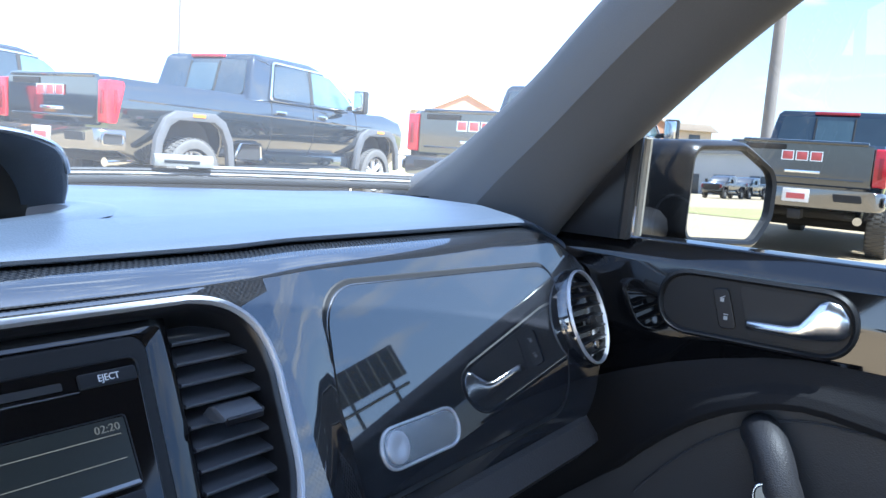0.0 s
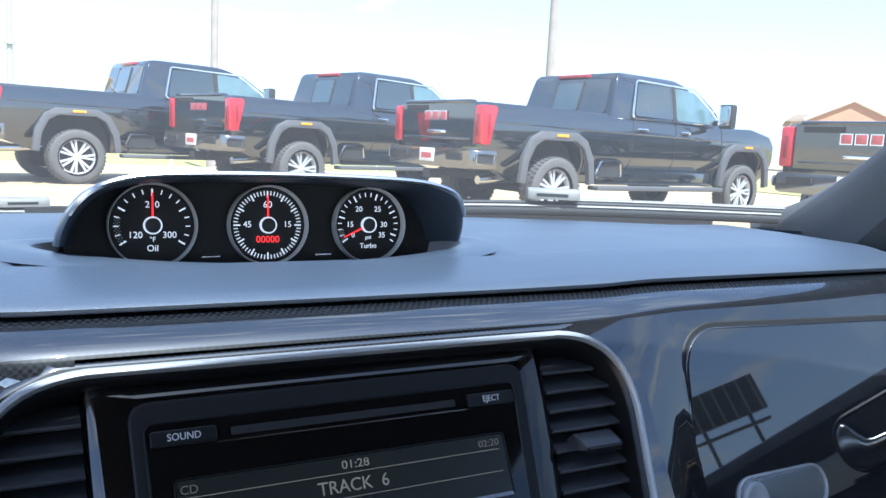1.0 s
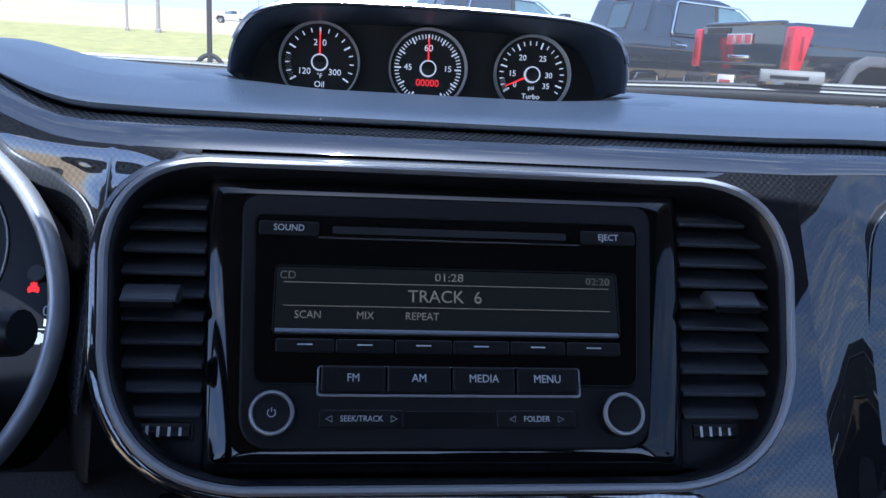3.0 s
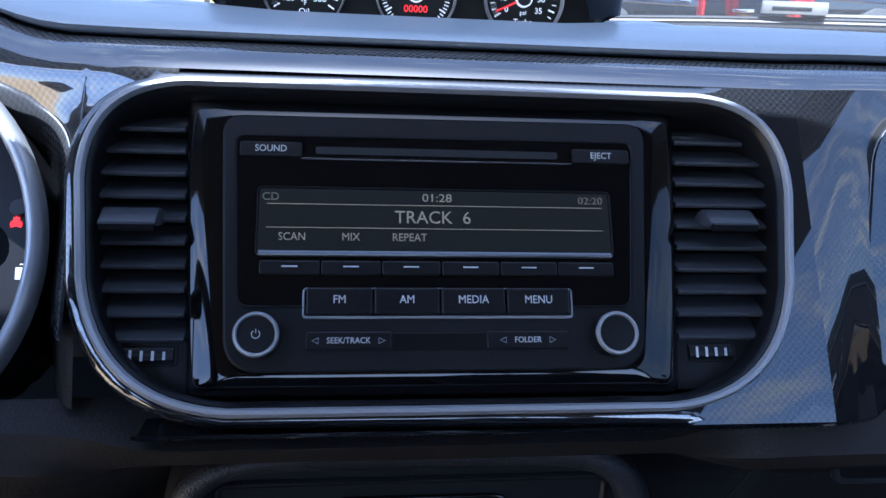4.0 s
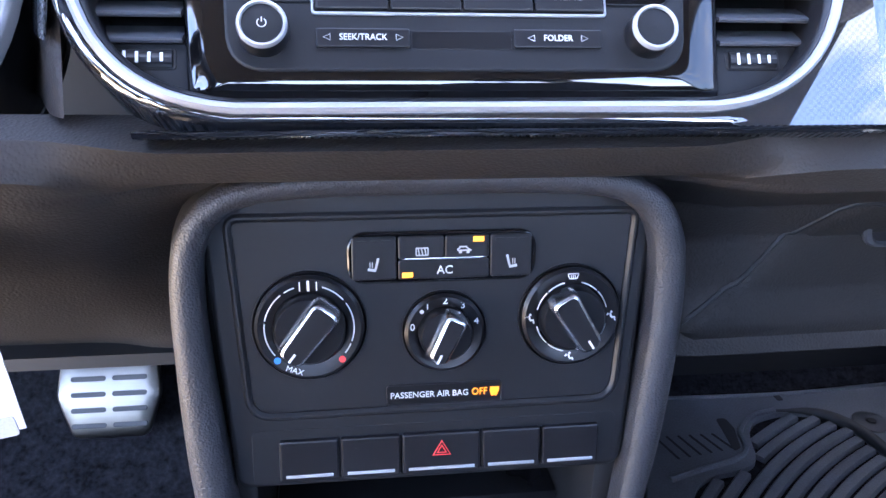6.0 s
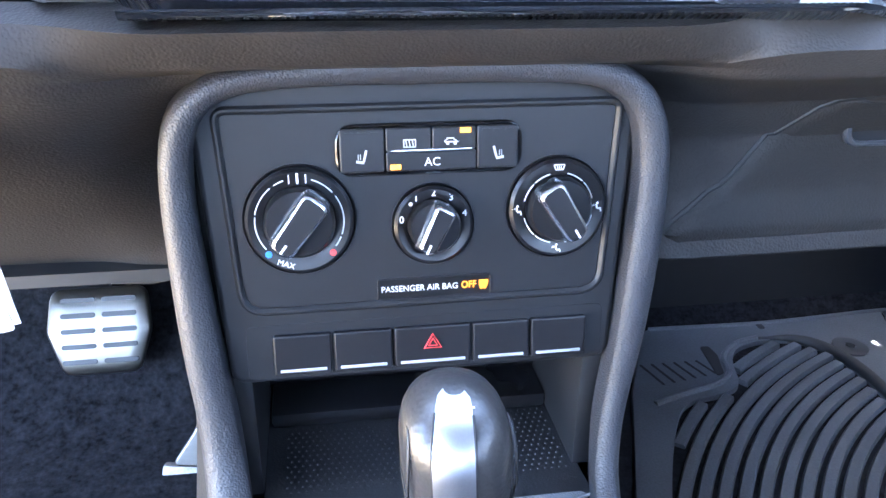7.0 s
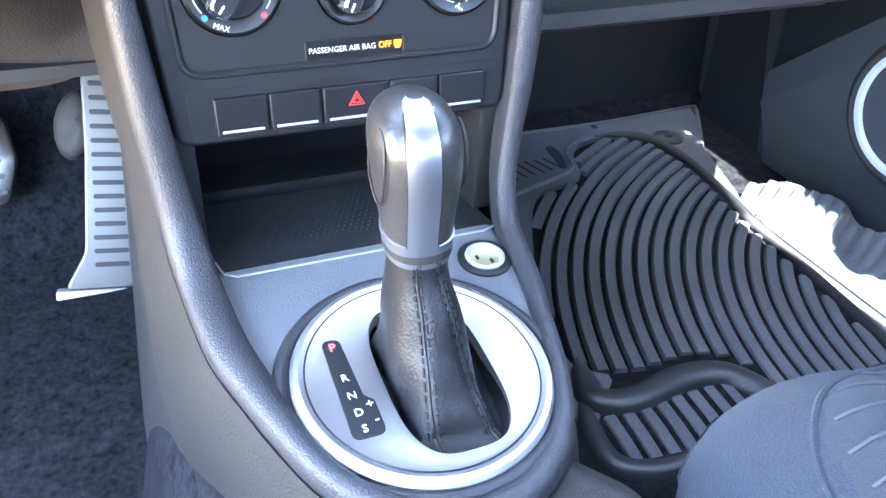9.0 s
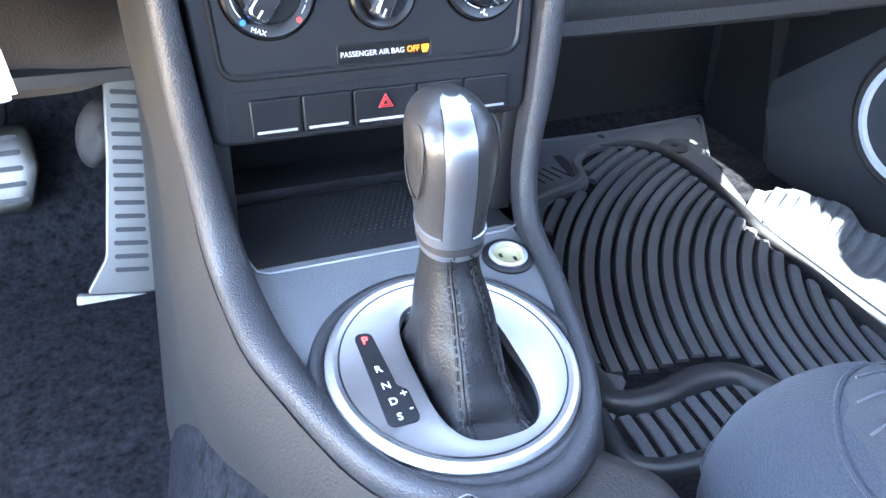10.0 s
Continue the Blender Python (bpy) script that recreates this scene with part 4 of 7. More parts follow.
def gauge(x, name):
    g = part(name, lathe([(0.0294, -0.002), (0.0298, 0.006), (0.0292, 0.0080), (0.0285, 0.0072), (0.0279, 0.0005)], 56), gauge_rim, pod, "round gauge with bright metal bezel", at=T(x, 0.0060, -0.0085))
    part("face", slab(circle(0.0281, 48), 0.0, 0.0012, 0.0002), deep_black, g)
    part("hub", lathe([(0.0062, 0.0012), (0.0062, 0.0040), (0.0058, 0.0046), (0.0052, 0.0040)], 32), gauge_ink, g)
    part("hub_cap", lathe([(0.0052, 0.0012), (0.0050, 0.0040), (0.0001, 0.0042)], 24), satin_black, g)
    return g


def scale(g, a0, a1, n, long_every=4):
    rows = []
    for k in range(n):
        a = radians(a0 + (a1 - a0) * k / (n - 1))
        ln = (0.0050 if k % long_every == 0 else 0.0032)
        r = 0.0252 - ln / 2
        rows.append((r * math.cos(a), r * math.sin(a), ln, 0.0011 if k % long_every == 0 else 0.0007, math.degrees(a)))
    bars(rows, gauge_ink, g, T(0, 0, 0.0012), "scale")


def hatch(g, a0, a1):
    """A band of small squares along the foot of the scale."""
    rows = []
    for k in range(16):
        for j in range(4):
            if (j + k) % 2 == 0:
                a, r = radians(a0 + (a1 - a0) * k / 15), 0.0214 + 0.0011 * j
                rows.append((r * math.cos(a), r * math.sin(a), 0.0008, 0.0008, math.degrees(a)))
    bars(rows, dim_ink, g, T(0, 0, 0.0012), "hatching")


def needle(g, deg, ln=0.0225):
    part("needle", moved(loft([[(0.004, -0.0007, 0.0022), (0.004, 0.0007, 0.0022), (0.004, 0.0007, 0.0028), (0.004, -0.0007, 0.0028)], [(ln, -0.0004, 0.0022), (ln, 0.0004, 0.0022), (ln, 0.0004, 0.0028), (ln, -0.0004, 0.0028)]]), pose(0, 0, 0, 0, 0, deg)), red_led, g, "red needle")


g = gauge(-0.0810, "oil_gauge")
scale(g, 212, -32, 17)
for w, x, y, s in (("210", 0, 0.0142, 0.0064), ("120", -0.0112, -0.0068, 0.0064), ("300", 0.0112, -0.0068, 0.0064), ("°F", 0, -0.0098, 0.0048), ("Oil", 0, -0.0160, 0.0062)):
    letters(w, s, gauge_ink, g, T(x, y, 0.0013))
hatch(g, 168, 212)
needle(g, 90)
g = gauge(-0.0005, "clock_gauge")
scale(g, 90, 90 - 354, 60, 5)
for w, x, y, s in (("60", 0, 0.0150, 0.0068), ("45", -0.0150, 0.0004, 0.0062), ("15", 0.0150, 0.0004, 0.0062)):
    letters(w, s, gauge_ink, g, T(x, y, 0.0013))
part("counter", slab(rect(0.0235, 0.0072, 0.0004, 0, -0.0107), 0.0012, 0.0014, 0.0001), satin_black, g)
letters("00000", 0.0072, red_led, g, T(0, -0.0107, 0.0015), wide=0.98)
needle(g, 90)
g = gauge(0.0795, "boost_gauge")
scale(g, 212, -32, 22)
for w, x, y, s in (("0", -0.0128, -0.0080, 0.0058), ("15", -0.0152, 0.0002, 0.0060), ("20", -0.0078, 0.0122, 0.0060), ("25", 0.0080, 0.0122, 0.0060), ("30", 0.0132, 0.0, 0.0060), ("35", 0.0115, -0.0082, 0.0060), ("psi", 0, -0.0098, 0.0046), ("Turbo", 0, -0.0165, 0.0056)):
    letters(w, s, gauge_ink, g, T(x, y, 0.0013))
hatch(g, 190, 214)
needle(g, 205)

# ---- climate panel ----
HV = plane_at((-0.005, 0.705, 0.66), 9)
clim = thing("climate_panel", HV, "black heater control panel with three knobs", "climate control")
hv_loop = rounded([(-0.1165, -0.058), (0.1070, -0.058), (0.1192, 0.1110), (-0.1280, 0.1110)], [0.008, 0.008, 0.012, 0.012], 5)
part("faceplate", slab(offset(hv_loop, -0.0015), -0.02, 0.0015, 0.0035, 4), panel_black, clim)
rec = rounded([(-0.1075, -0.0150), (0.1000, -0.0140), (0.1085, 0.0975), (-0.1145, 0.0975)], [0.012, 0.012, 0.005, 0.005], 6)
part("panel_rim", frame_ring(offset(rec, -0.0026), offset(rec, 0.0018), 0.0, 0.0042, 0.0016), panel_black, clim)
part("inner_plate", slab(offset(rec, 0.002), 0.0015, 0.0022, 0.0003), panel_black, clim)


def ring_arc(r, a0, a1, n=24):
    return [(r * math.cos(radians(a0 + (a1 - a0) * k / n)), r * math.sin(radians(a0 + (a1 - a0) * k / n)), 0.0) for k in range(n + 1)]


def knob(x, y, r, turn, name):
    k = part(name, lathe([(r, 0.0), (r, 0.0035), (r - 0.0018, 0.0052), (r * 0.70, 0.0040), (r * 0.67, 0.0036)], 48), satin_black, clim, "round black knob with a silver-edged grip", at=T(x, y, 0.0022))
    part("dial_ring", lathe([(r * 1.055, 0.0), (r * 1.055, 0.0012), (r * 1.04, 0.0018), (r * 1.01, 0.0008), (r * 1.0, 0.0)], 56), satin_black, k, "dark ring round the knob")
    part("core", lathe([(r * 0.655, 0.0), (r * 0.655, 0.009), (r * 0.60, 0.0115), (r * 0.3, 0.0118), (0.0001, 0.0118)], 40), satin_black, k)
    w = r * 0.40
    grip = [(-w * 0.62, -r * 0.66), (w * 0.62, -r * 0.66), (w * 0.75, r * 0.60), (-w * 0.75, r * 0.60)]
    lp = rounded(grip, [w * 0.5, w * 0.5, w * 0.45, w * 0.45], 5)
    gr = part("grip", loft([lay(offset(lp, -0.0015), 0.008), lay(lp, 0.016), lay(offset(lp, 0.0012), 0.0180), lay(offset(lp, 0.0022), 0.0184)]), satin_silver, k, "silver-edged grip", at=pose(0, 0, 0, 0, 0, turn))
    part("grip_inlay", slab(offset(lp, 0.0021), 0.0182, 0.0188, 0.0002), key_black, gr)
    part("pointer", box(0.0012, 0.0055, 0.0003, 0, (0, -r * 0.50, 0.0189)), white_ink, gr)
    return k


k = knob(-0.0735, 0.0375, 0.0295, -38, "temperature_knob")
for a0, a1 in ((218, 172), (168, 128), (122, 108), (72, 40), (34, -20), (-24, -38)):
    part("dial_line", tube(ring_arc(0.0240, a0, a1, 10), 0.00035, 4), white_ink, k, at=T(0, 0, 0.0048))
part("dial_dot", slab(circle(0.0019, 16, -0.0178, -0.0178), 0.0046, 0.0052, 0.0001), blue_ink, k, "blue dot")
part("dial_dot", slab(circle(0.0019, 16, 0.0172, -0.0185), 0.0046, 0.0052, 0.0001), red_ink, k, "red dot")
letters("MAX", 0.0046, white_ink, k, T(-0.0088, -0.0240, 0.0050, -20))
bars([(0, 0.0238, 0.0012, 0.0058, 0), (-0.0045, 0.0235, 0.0006, 0.005, 0), (0.0045, 0.0235, 0.0006, 0.005, 0)], white_ink, k, T(0, 0, 0.0048))
k = knob(0.0005, 0.0315, 0.0225, -26, "fan_knob")
for w, a in (("0", 168), ("1", 122), ("2", 90), ("3", 58), ("4", 20)):
    letters(w, 0.0056, white_ink, k, T(0.0186 * math.cos(radians(a)), 0.0186 * math.sin(radians(a)), 0.0048))
bars([(-0.0130, 0.0128, 0.0022, 0.0010, q) for q in (0, 45, 90, 135)], white_ink, k, T(0, 0, 0.0048), "fan_mark")
k = knob(0.0725, 0.0380, 0.0285, 32, "airflow_knob")
for a0, a1 in ((76, 48), (44, 14), (-14, -46), (-50, -78), (-102, -130), (-134, -166), (166, 136), (132, 104)):
    part("dial_line", tube(ring_arc(0.0205, a0, a1, 8), 0.00035, 4), white_ink, k, at=T(0, 0, 0.0048))
for a in (90, 0, -90, 180):
    cx, cy = 0.0236 * math.cos(radians(a)), 0.0236 * math.sin(radians(a))
    if a == 90:
        marks = [(0, 0.0015, 0.0056, 0.0005, 0), (0, -0.0013, 0.0040, 0.0005, 0), (-0.0026, 0.0001, 0.0005, 0.0030, 18), (0.0026, 0.0001, 0.0005, 0.0030, -18)] + [(-0.0011 + 0.0011 * q, -0.0002, 0.0004, 0.0020, 12) for q in range(3)]
    else:
        # a seated figure: head, back, thigh, shin, and an arrow
        marks = [(-0.0004, 0.0021, 0.0011, 0.0011, 45), (-0.0008, 0.0003, 0.0009, 0.0025, 12), (0.0006, -0.0011, 0.0022, 0.0008, 8), (0.0016, -0.0021, 0.0007, 0.0019, 10), (-0.0026, 0.0006, 0.0016, 0.0005, 20), (-0.0026, 0.0011, 0.0009, 0.0004, 65)]
    bars([(cx + x, cy + y, w, h, q) for x, y, w, h, q in marks], white_ink, k, T(0, 0, 0.0048), "airflow_mark")
# heated seat, rear window, recirculation and cooling keys
part("key_surround", slab(rect(0.1045, 0.0290, 0.0095, -0.0005, 0.0745), 0.002, 0.0040, 0.0014, 3), gloss_black, clim, "glossy black key block")
ac = []
for x, y, w, h in ((-0.0380, 0.0745, 0.0242, 0.0238), (0.0372, 0.0745, 0.0232, 0.0238), (-0.0125, 0.0800, 0.0252, 0.0126), (0.0127, 0.0800, 0.0244, 0.0126), (0.0, 0.0679, 0.0502, 0.0108)):
    ac.append(part("key", slab(rect(w, h, 0.0016, x, y), 0.0034, 0.0052, 0.0008), key_black, clim))
letters("AC", 0.0066, white_ink, ac[4], T(0.0005, 0.0672, 0.0053))
part("key_strip", box(0.0440, 0.0011, 0.0006, 0.0002, (0.0, 0.0738, 0.0054)), satin_silver, ac[4])
part("lamp", box(0.0058, 0.0026, 0.0005, 0, (-0.0200, 0.0650, 0.0053)), amber_led, ac[4], "lit amber lamp")
part("lamp", box(0.0058, 0.0026, 0.0005, 0, (0.0190, 0.0842, 0.0053)), amber_led, ac[3], "lit amber lamp")
for kk, x in ((ac[0], -0.0380), (ac[1], 0.0372)):
    s = 1 if x < 0 else -1
    bars([(x + 0.0015 * s, 0.0718, 0.0012, 0.0062, -14 * s), (x - 0.0012 * s, 0.0684, 0.0044, 0.0014, -10 * s), (x - 0.001 * s, 0.0712, 0.0004, 0.003, 0), (x - 0.0022 * s, 0.0712, 0.0004, 0.003, 0)], dim_ink, kk, T(0, 0, 0.0052), "seat_mark")
    bars([(x - 0.0065 + 0.0065 * q, 0.0838, 0.0048, 0.0014, 0) for q in range(3)], satin_black, kk, T(0, 0, 0.0052), "unlit_lamp")
bars([(-0.0120, 0.0798, 0.0066, 0.0006, 0), (-0.0120, 0.0758, 0.0066, 0.0006, 0), (-0.0152, 0.0778, 0.0006, 0.004, 0), (-0.0088, 0.0778, 0.0006, 0.004, 0)] + [(-0.0138 + 0.0018 * q, 0.0776, 0.0006, 0.004, 10) for q in range(3)], dim_ink, ac[2], T(0, 0, 0.0052), "rear_window_mark")
bars([(0.0112, 0.0780, 0.0078, 0.0007, 0), (0.0105, 0.0800, 0.0042, 0.0007, 0), (0.0080, 0.0790, 0.0022, 0.0006, 35), (0.0132, 0.0790, 0.0022, 0.0006, -35), (0.0090, 0.0770, 0.0016, 0.0012, 0), (0.0132, 0.0770, 0.0016, 0.0012, 0)], dim_ink, ac[3], T(0, 0, 0.0052), "recirculation_mark")
ab = part("airbag_sign", slab(rect(0.0655, 0.0120, 0.0015, 0.0010, -0.0062), 0.002, 0.0026, 0.0003), satin_black, clim, "dark strip with lit airbag notice")
part("sign_edge", frame_ring(rect(0.0665, 0.0130, 0.002, 0.0010, -0.0062), rect(0.0650, 0.0115, 0.0015, 0.0010, -0.0062), 0.002, 0.0030, 0.0003), panel_black, ab)
letters("PASSENGER AIR BAG", 0.0050, white_ink, ab, T(-0.0302, -0.0064, 0.0027), "LEFT", wide=0.97)
letters("OFF", 0.0060, amber_ink, ab, T(0.0165, -0.0062, 0.0027), "LEFT", wide=0.86)
bars([(0.0298, -0.0048, 0.0052, 0.0022, 0), (0.0285, -0.0074, 0.0020, 0.0032, 20), (0.0308, -0.0074, 0.0016, 0.0034, -25), (0.0292, -0.0058, 0.0040, 0.0020, -30)], amber_ink, ab, T(0, 0, 0.0026), "airbag_mark")
# row of switches
sw = part("switch_row_frame", slab(rounded([(-0.108, -0.0570), (0.103, -0.0560), (0.1035, -0.0235), (-0.108, -0.0240)], 0.004, 4), 0.0012, 0.0018, 0.0003), panel_black, clim)
for i, (x0, x1) in enumerate(((-0.0935, -0.0595), (-0.0590, -0.0245), (-0.0240, 0.0220), (0.0225, 0.0575), (0.0580, 0.0930))):
    w, x = x1 - x0, (x0 + x1) / 2
    k = part("switch", slab(rect(w - 0.0008, 0.0245, 0.0014, x, -0.0420), 0.0016, 0.0050, 0.0012), key_black, clim, "blank black switch" if i != 2 else "hazard warning switch with a red triangle")
    part("switch_strip", box(w - 0.0075, 0.0018, 0.0010, 0.0004, (x, -0.0512, 0.0053)), ring_silver, k)
    if i == 2:
        for r in (0.0058, 0.0030):
            part("triangle", tube([(x + r * math.cos(radians(q)), -0.0402 + r * math.sin(radians(q)), 0.0052) for q in (90, 210, 330)], 0.00055, 4, closed=True), red_ink, k)

# ---- centre console ----
con = thing("centre_console", Matrix.Identity(4), "black centre console with padded rails, tray and gear selector plate", "console")
CX = -0.012


def rail_stations():
    """Inner edge, outward way and outer normal of the padded rail, from the top middle down the left side and round to the back."""
    mid = [(CX, 0.709, 0.7710), (-0.060, 0.709, 0.7708), (-0.102, 0.7085, 0.7680), (-0.122, 0.707, 0.7590), (-0.1310, 0.7055, 0.7420), (-0.1335, 0.703, 0.715), (-0.1310, 0.697, 0.675), (-0.1265, 0.690, 0.630), (-0.1215, 0.683, 0.588), (-0.1170, 0.673, 0.556), (-0.1130, 0.657, 0.5345), (-0.1095, 0.632, 0.5240), (-0.1050, 0.600, 0.5172), (-0.0980, 0.570, 0.5125), (-0.0900, 0.535, 0.5090), (-0.0785, 0.503, 0.5058), (-0.0600, 0.478, 0.5030), (-0.0360, 0.4625, 0.5010), (CX, 0.4580, 0.5005)]
    pts = smooth_path(mid, 4)
    out = []
    for i, p in enumerate(pts):
        d = (pts[min(i + 1, len(pts) - 1)] - pts[max(i - 1, 0)]).normalized()
        if i in (0, len(pts) - 1):
            d = Vector((-1.0 if i == 0 else 1.0, 0, 0))
        k = smoothstep(0.600, 0.520, p.z)
        nrm = Vector((0, -1, 0.16)).lerp(Vector((0, -0.10, 1)), k)
        nrm = (nrm - d * nrm.dot(d)).normalized()
        out.append((p, d.cross(nrm).normalized(), nrm))
    s = out[0][1]
    if s.z < 0:
        out = [(p, -w, n) for p, w, n in out]
    return out


STATIONS = rail_stations()
RAIL = [(0.0, -0.016), (0.0, -0.0005), (0.0010, 0.0014), (0.0038, 0.0034), (0.0080, 0.0050), (0.0125, 0.0056), (0.0170, 0.0050), (0.0210, 0.0032), (0.0240, 0.0002), (0.0258, -0.0042), (0.0262, -0.0100), (0.0240, -0.0125), (0.0240, -0.0200)]


def mirror_x(p):
    return Vector((2 * CX - p.x + 0.004 * smoothstep(0.53, 0.62, p.z) * smoothstep(0.02, 0.08, CX - p.x), p.y, p.z))


def wide_at(p):
    return 0.62 + 0.12 * smoothstep(0.775, 0.74, p.z) + 0.24 * smoothstep(0.74, 0.60, p.z) - 0.36 * smoothstep(0.62, 0.50, p.y)


def slim(p):
    """The rail is slimmer on the driver's side."""
    return 1 - 0.14 * smoothstep(0.03, 0.10, CX - p.x) * smoothstep(0.53, 0.60, p.z)


def slim_other(p):
    """On the passenger's side it narrows towards the foot."""
    return 1 - 0.36 * smoothstep(0.73, 0.56, p.z) * smoothstep(0.03, 0.10, CX - p.x)


half = [[p + w * (a * wide_at(p) * slim(p)) + n * b for a, b in RAIL] for p, w, n in STATIONS]
other = [[mirror_x(p + w * (a * wide_at(p) * slim_other(p)) + n * b) for a, b in RAIL] for p, w, n in STATIONS]
loops = [[tuple(q) for q in lp] for lp in reversed(other[1:])] + [[tuple(q) for q in lp] for lp in half]
part("padded_rail", loft(loops, closed=False), rail_black, con, "padded rail with pebbled black skin", sharp=60)
# top plate
top_loop = rounded([(-0.088, 0.47), (0.062, 0.47), (0.084, 0.58), (0.088, 0.668), (-0.112, 0.668), (-0.108, 0.58)], [0.06, 0.06, 0.03, 0.004, 0.004, 0.03], 6)


def plate_z(y):
    return 0.5115 + 0.10 * (y - 0.58)


# with a round hole for the gear selector
hole_mid = Vector((-0.0125, 0.545))
hole_loop = [hole_mid + (Vector(p) - hole_mid).normalized() * 0.067 for p in top_loop]
part("top_plate", loft([[(x, y, plate_z(y) - 0.03) for x, y in top_loop], [(x, y, plate_z(y)) for x, y in top_loop], [(x, y, plate_z(y)) for x, y in hole_loop], [(x, y, plate_z(y) - 0.02) for x, y in hole_loop]], cap1=False), plate_grey, con)
# flanks forward under the dash and down to the floor
def flank(side):
    rows = []
    for p, w, n in STATIONS[10:]:
        k = smoothstep(0.600, 0.525, p.z)
        a = p + w * (0.0262 * wide_at(p) * (slim(p) if side < 0 else slim_other(p))) - n * 0.013
        back = smoothstep(0.62, 0.46, p.y)
        way = Vector((-0.01, 0.42, -0.10)).lerp(Vector((-0.050 + 0.035 * back, 0.10 * (1 - back) - 0.02 * back, -(a.z - 0.228))), k)
        row = []
        for j in range(15):
            v = j / 14
            q = a + way * v + w * (0.009 * math.sin(math.pi * min(v * 2.2, 1)) * (1 - 0.3 * k) + 0.002 * (v > 0))
            row.append(tuple(q if side < 0 else mirror_x(q)))
        rows.append(row)
    return loft(rows, closed=False)


for s in (-1, 1):
    part("side_panel", flank(s), lower_black_shaded, con, "black console side", sharp=60)
part("rear_end", loft([[(CX + x, y, z) for x, y in rounded([(-a, 0.02), (a, 0.02), (a, w - 0.04), (a - 0.03, w), (-a + 0.03, w), (-a, w - 0.04)], 0.03, 5)] for z, w, a in ((0.232, 0.49, 0.118), (0.40, 0.50, 0.105), (0.468, 0.49, 0.098), (0.480, 0.485, 0.092), (0.485, 0.475, 0.082))]), lower_black, con, "rear part of the console", sharp=60)
# carpet over the tunnel's flank on the driver's side
def tunnel(u, v):
    y = -0.25 + 1.45 * u
    x0 = -0.128 - 0.024 * smoothstep(0.50, 0.72, y)
    x1 = -0.219 + 0.178 * (y - 0.73)
    z0 = 0.452 + 0.02 * smoothstep(0.6, 0.9, y)
    return (x0 + 0.016 + (x1 - x0) * (v ** 1.25), y, z0 + (0.232 - z0) * (0.75 * v + 0.25 * v * v))


tagged(part("tunnel_carpet", sheet(tunnel, 60, 16, 0.006), carpet, sharp=80), "dark grey carpet on the side of the tunnel", "carpet", kind="structure")
# open tray under the switches
part("tray_floor", sheet(lambda u, v: (-0.112 + 0.206 * u, 0.664 + 0.15 * v, 0.5115 - 0.006 * math.sin(math.pi * min(v * 4, 1) / 2)), 8, 8, -0.008), rubber, con, "dimpled rubber tray floor")
dots = []
for i in range(38):
    for j in range(22):
        dots.append((-0.098 + 0.0049 * i + (0.00245 if j % 2 else 0), 0.684 + 0.0050 * j))
dots_bm = bmesh.new()
for x, y in dots:
    q = [dots_bm.verts.new((x + 0.0014 * c, y + 0.0014 * s_, 0.5130)) for c, s_ in ((1, 0), (0, 1), (-1, 0), (0, -1))]
    t_ = dots_bm.verts.new((x, y, 0.5143))
    for i in range(4):
        dots_bm.faces.new((q[i], q[(i + 1) % 4], t_))
tagged(part("dimpled_rubber", dots_bm, key_black, con), kind="stuff")
part("tray_back", sheet(lambda u, v: (-0.118 + 0.218 * u, 0.815 - 0.05 * v, 0.505 + 0.105 * v), 4, 4, 0.006), satin_black, con)
part("tray_step", box(0.20, 0.05, 0.012, 0.004, (-0.010, 0.79, 0.520)), satin_black, con)
for s, x in ((-1, -0.1120), (1, 0.0900)):
    part("tray_side", box(0.014, 0.112, 0.094, 0.002, (x + 0.007 * s, 0.757, 0.560)), deep_black, con)
part("core", box(0.247, 0.070, 0.152, 0, (-0.011, 0.765, 0.689)), deep_black, con)
part("tray_ceiling", box(0.214, 0.10, 0.004, 0, (-0.010, 0.752, 0.603)), deep_black, con)
part("tray_lip", tube([(-0.112, 0.676, 0.524), (-0.108, 0.664, 0.5215), (-0.100, 0.6605, 0.5205), (0.080, 0.6605, 0.5205), (0.092, 0.664, 0.5215)], 0.0009, 6), vent_silver, con, "thin silver tray edge")
aux = thing("aux_socket", pose(0.047, 0.788, 0.575, 75), "round black audio socket", "socket")
part("plate", slab(rect(0.026, 0.026, 0.004), 0, 0.003, 0.001), gloss_black, aux)
part("ring", lathe([(0.0035, 0.003), (0.0035, 0.0045), (0.0020, 0.0045), (0.0018, 0.003)], 20), chrome, aux)
letters("AUX IN", 0.0058, white_ink, aux, T(0, 0.0082, 0.0032))
letters("AUX IN", 0.0058, white_ink, aux, T(0, -0.0082, 0.0032, 180))

# power socket
sock = thing("power_socket", pose(0.068, 0.632, plate_z(0.632), 5.7), "round power socket with a chrome ring", "power socket")
part("outer_ring", lathe([(0.0195, 0.0), (0.0195, 0.0016), (0.0178, 0.0026), (0.0142, 0.0022)], 36), panel_black, sock)
part("chrome_ring", lathe([(0.0145, 0.0015), (0.0142, 0.0036), (0.0120, 0.0042), (0.0108, 0.0030), (0.0105, 0.0006)], 36), ring_silver, sock)
part("barrel", lathe([(0.0106, 0.0022), (0.0104, 0.0006), (0.0102, 0.0005), (0.0001, 0.0004)], 28), brass, sock, "pale brass inside")
for x, y in ((-0.005, 0.002), (0.004, -0.004)):
    part("contact", box(0.0022, 0.0040, 0.001, 0.0003, (x, y, 0.0009)), deep_black, sock)

# ---- gear selector ----
GX, GY = -0.0125, 0.545
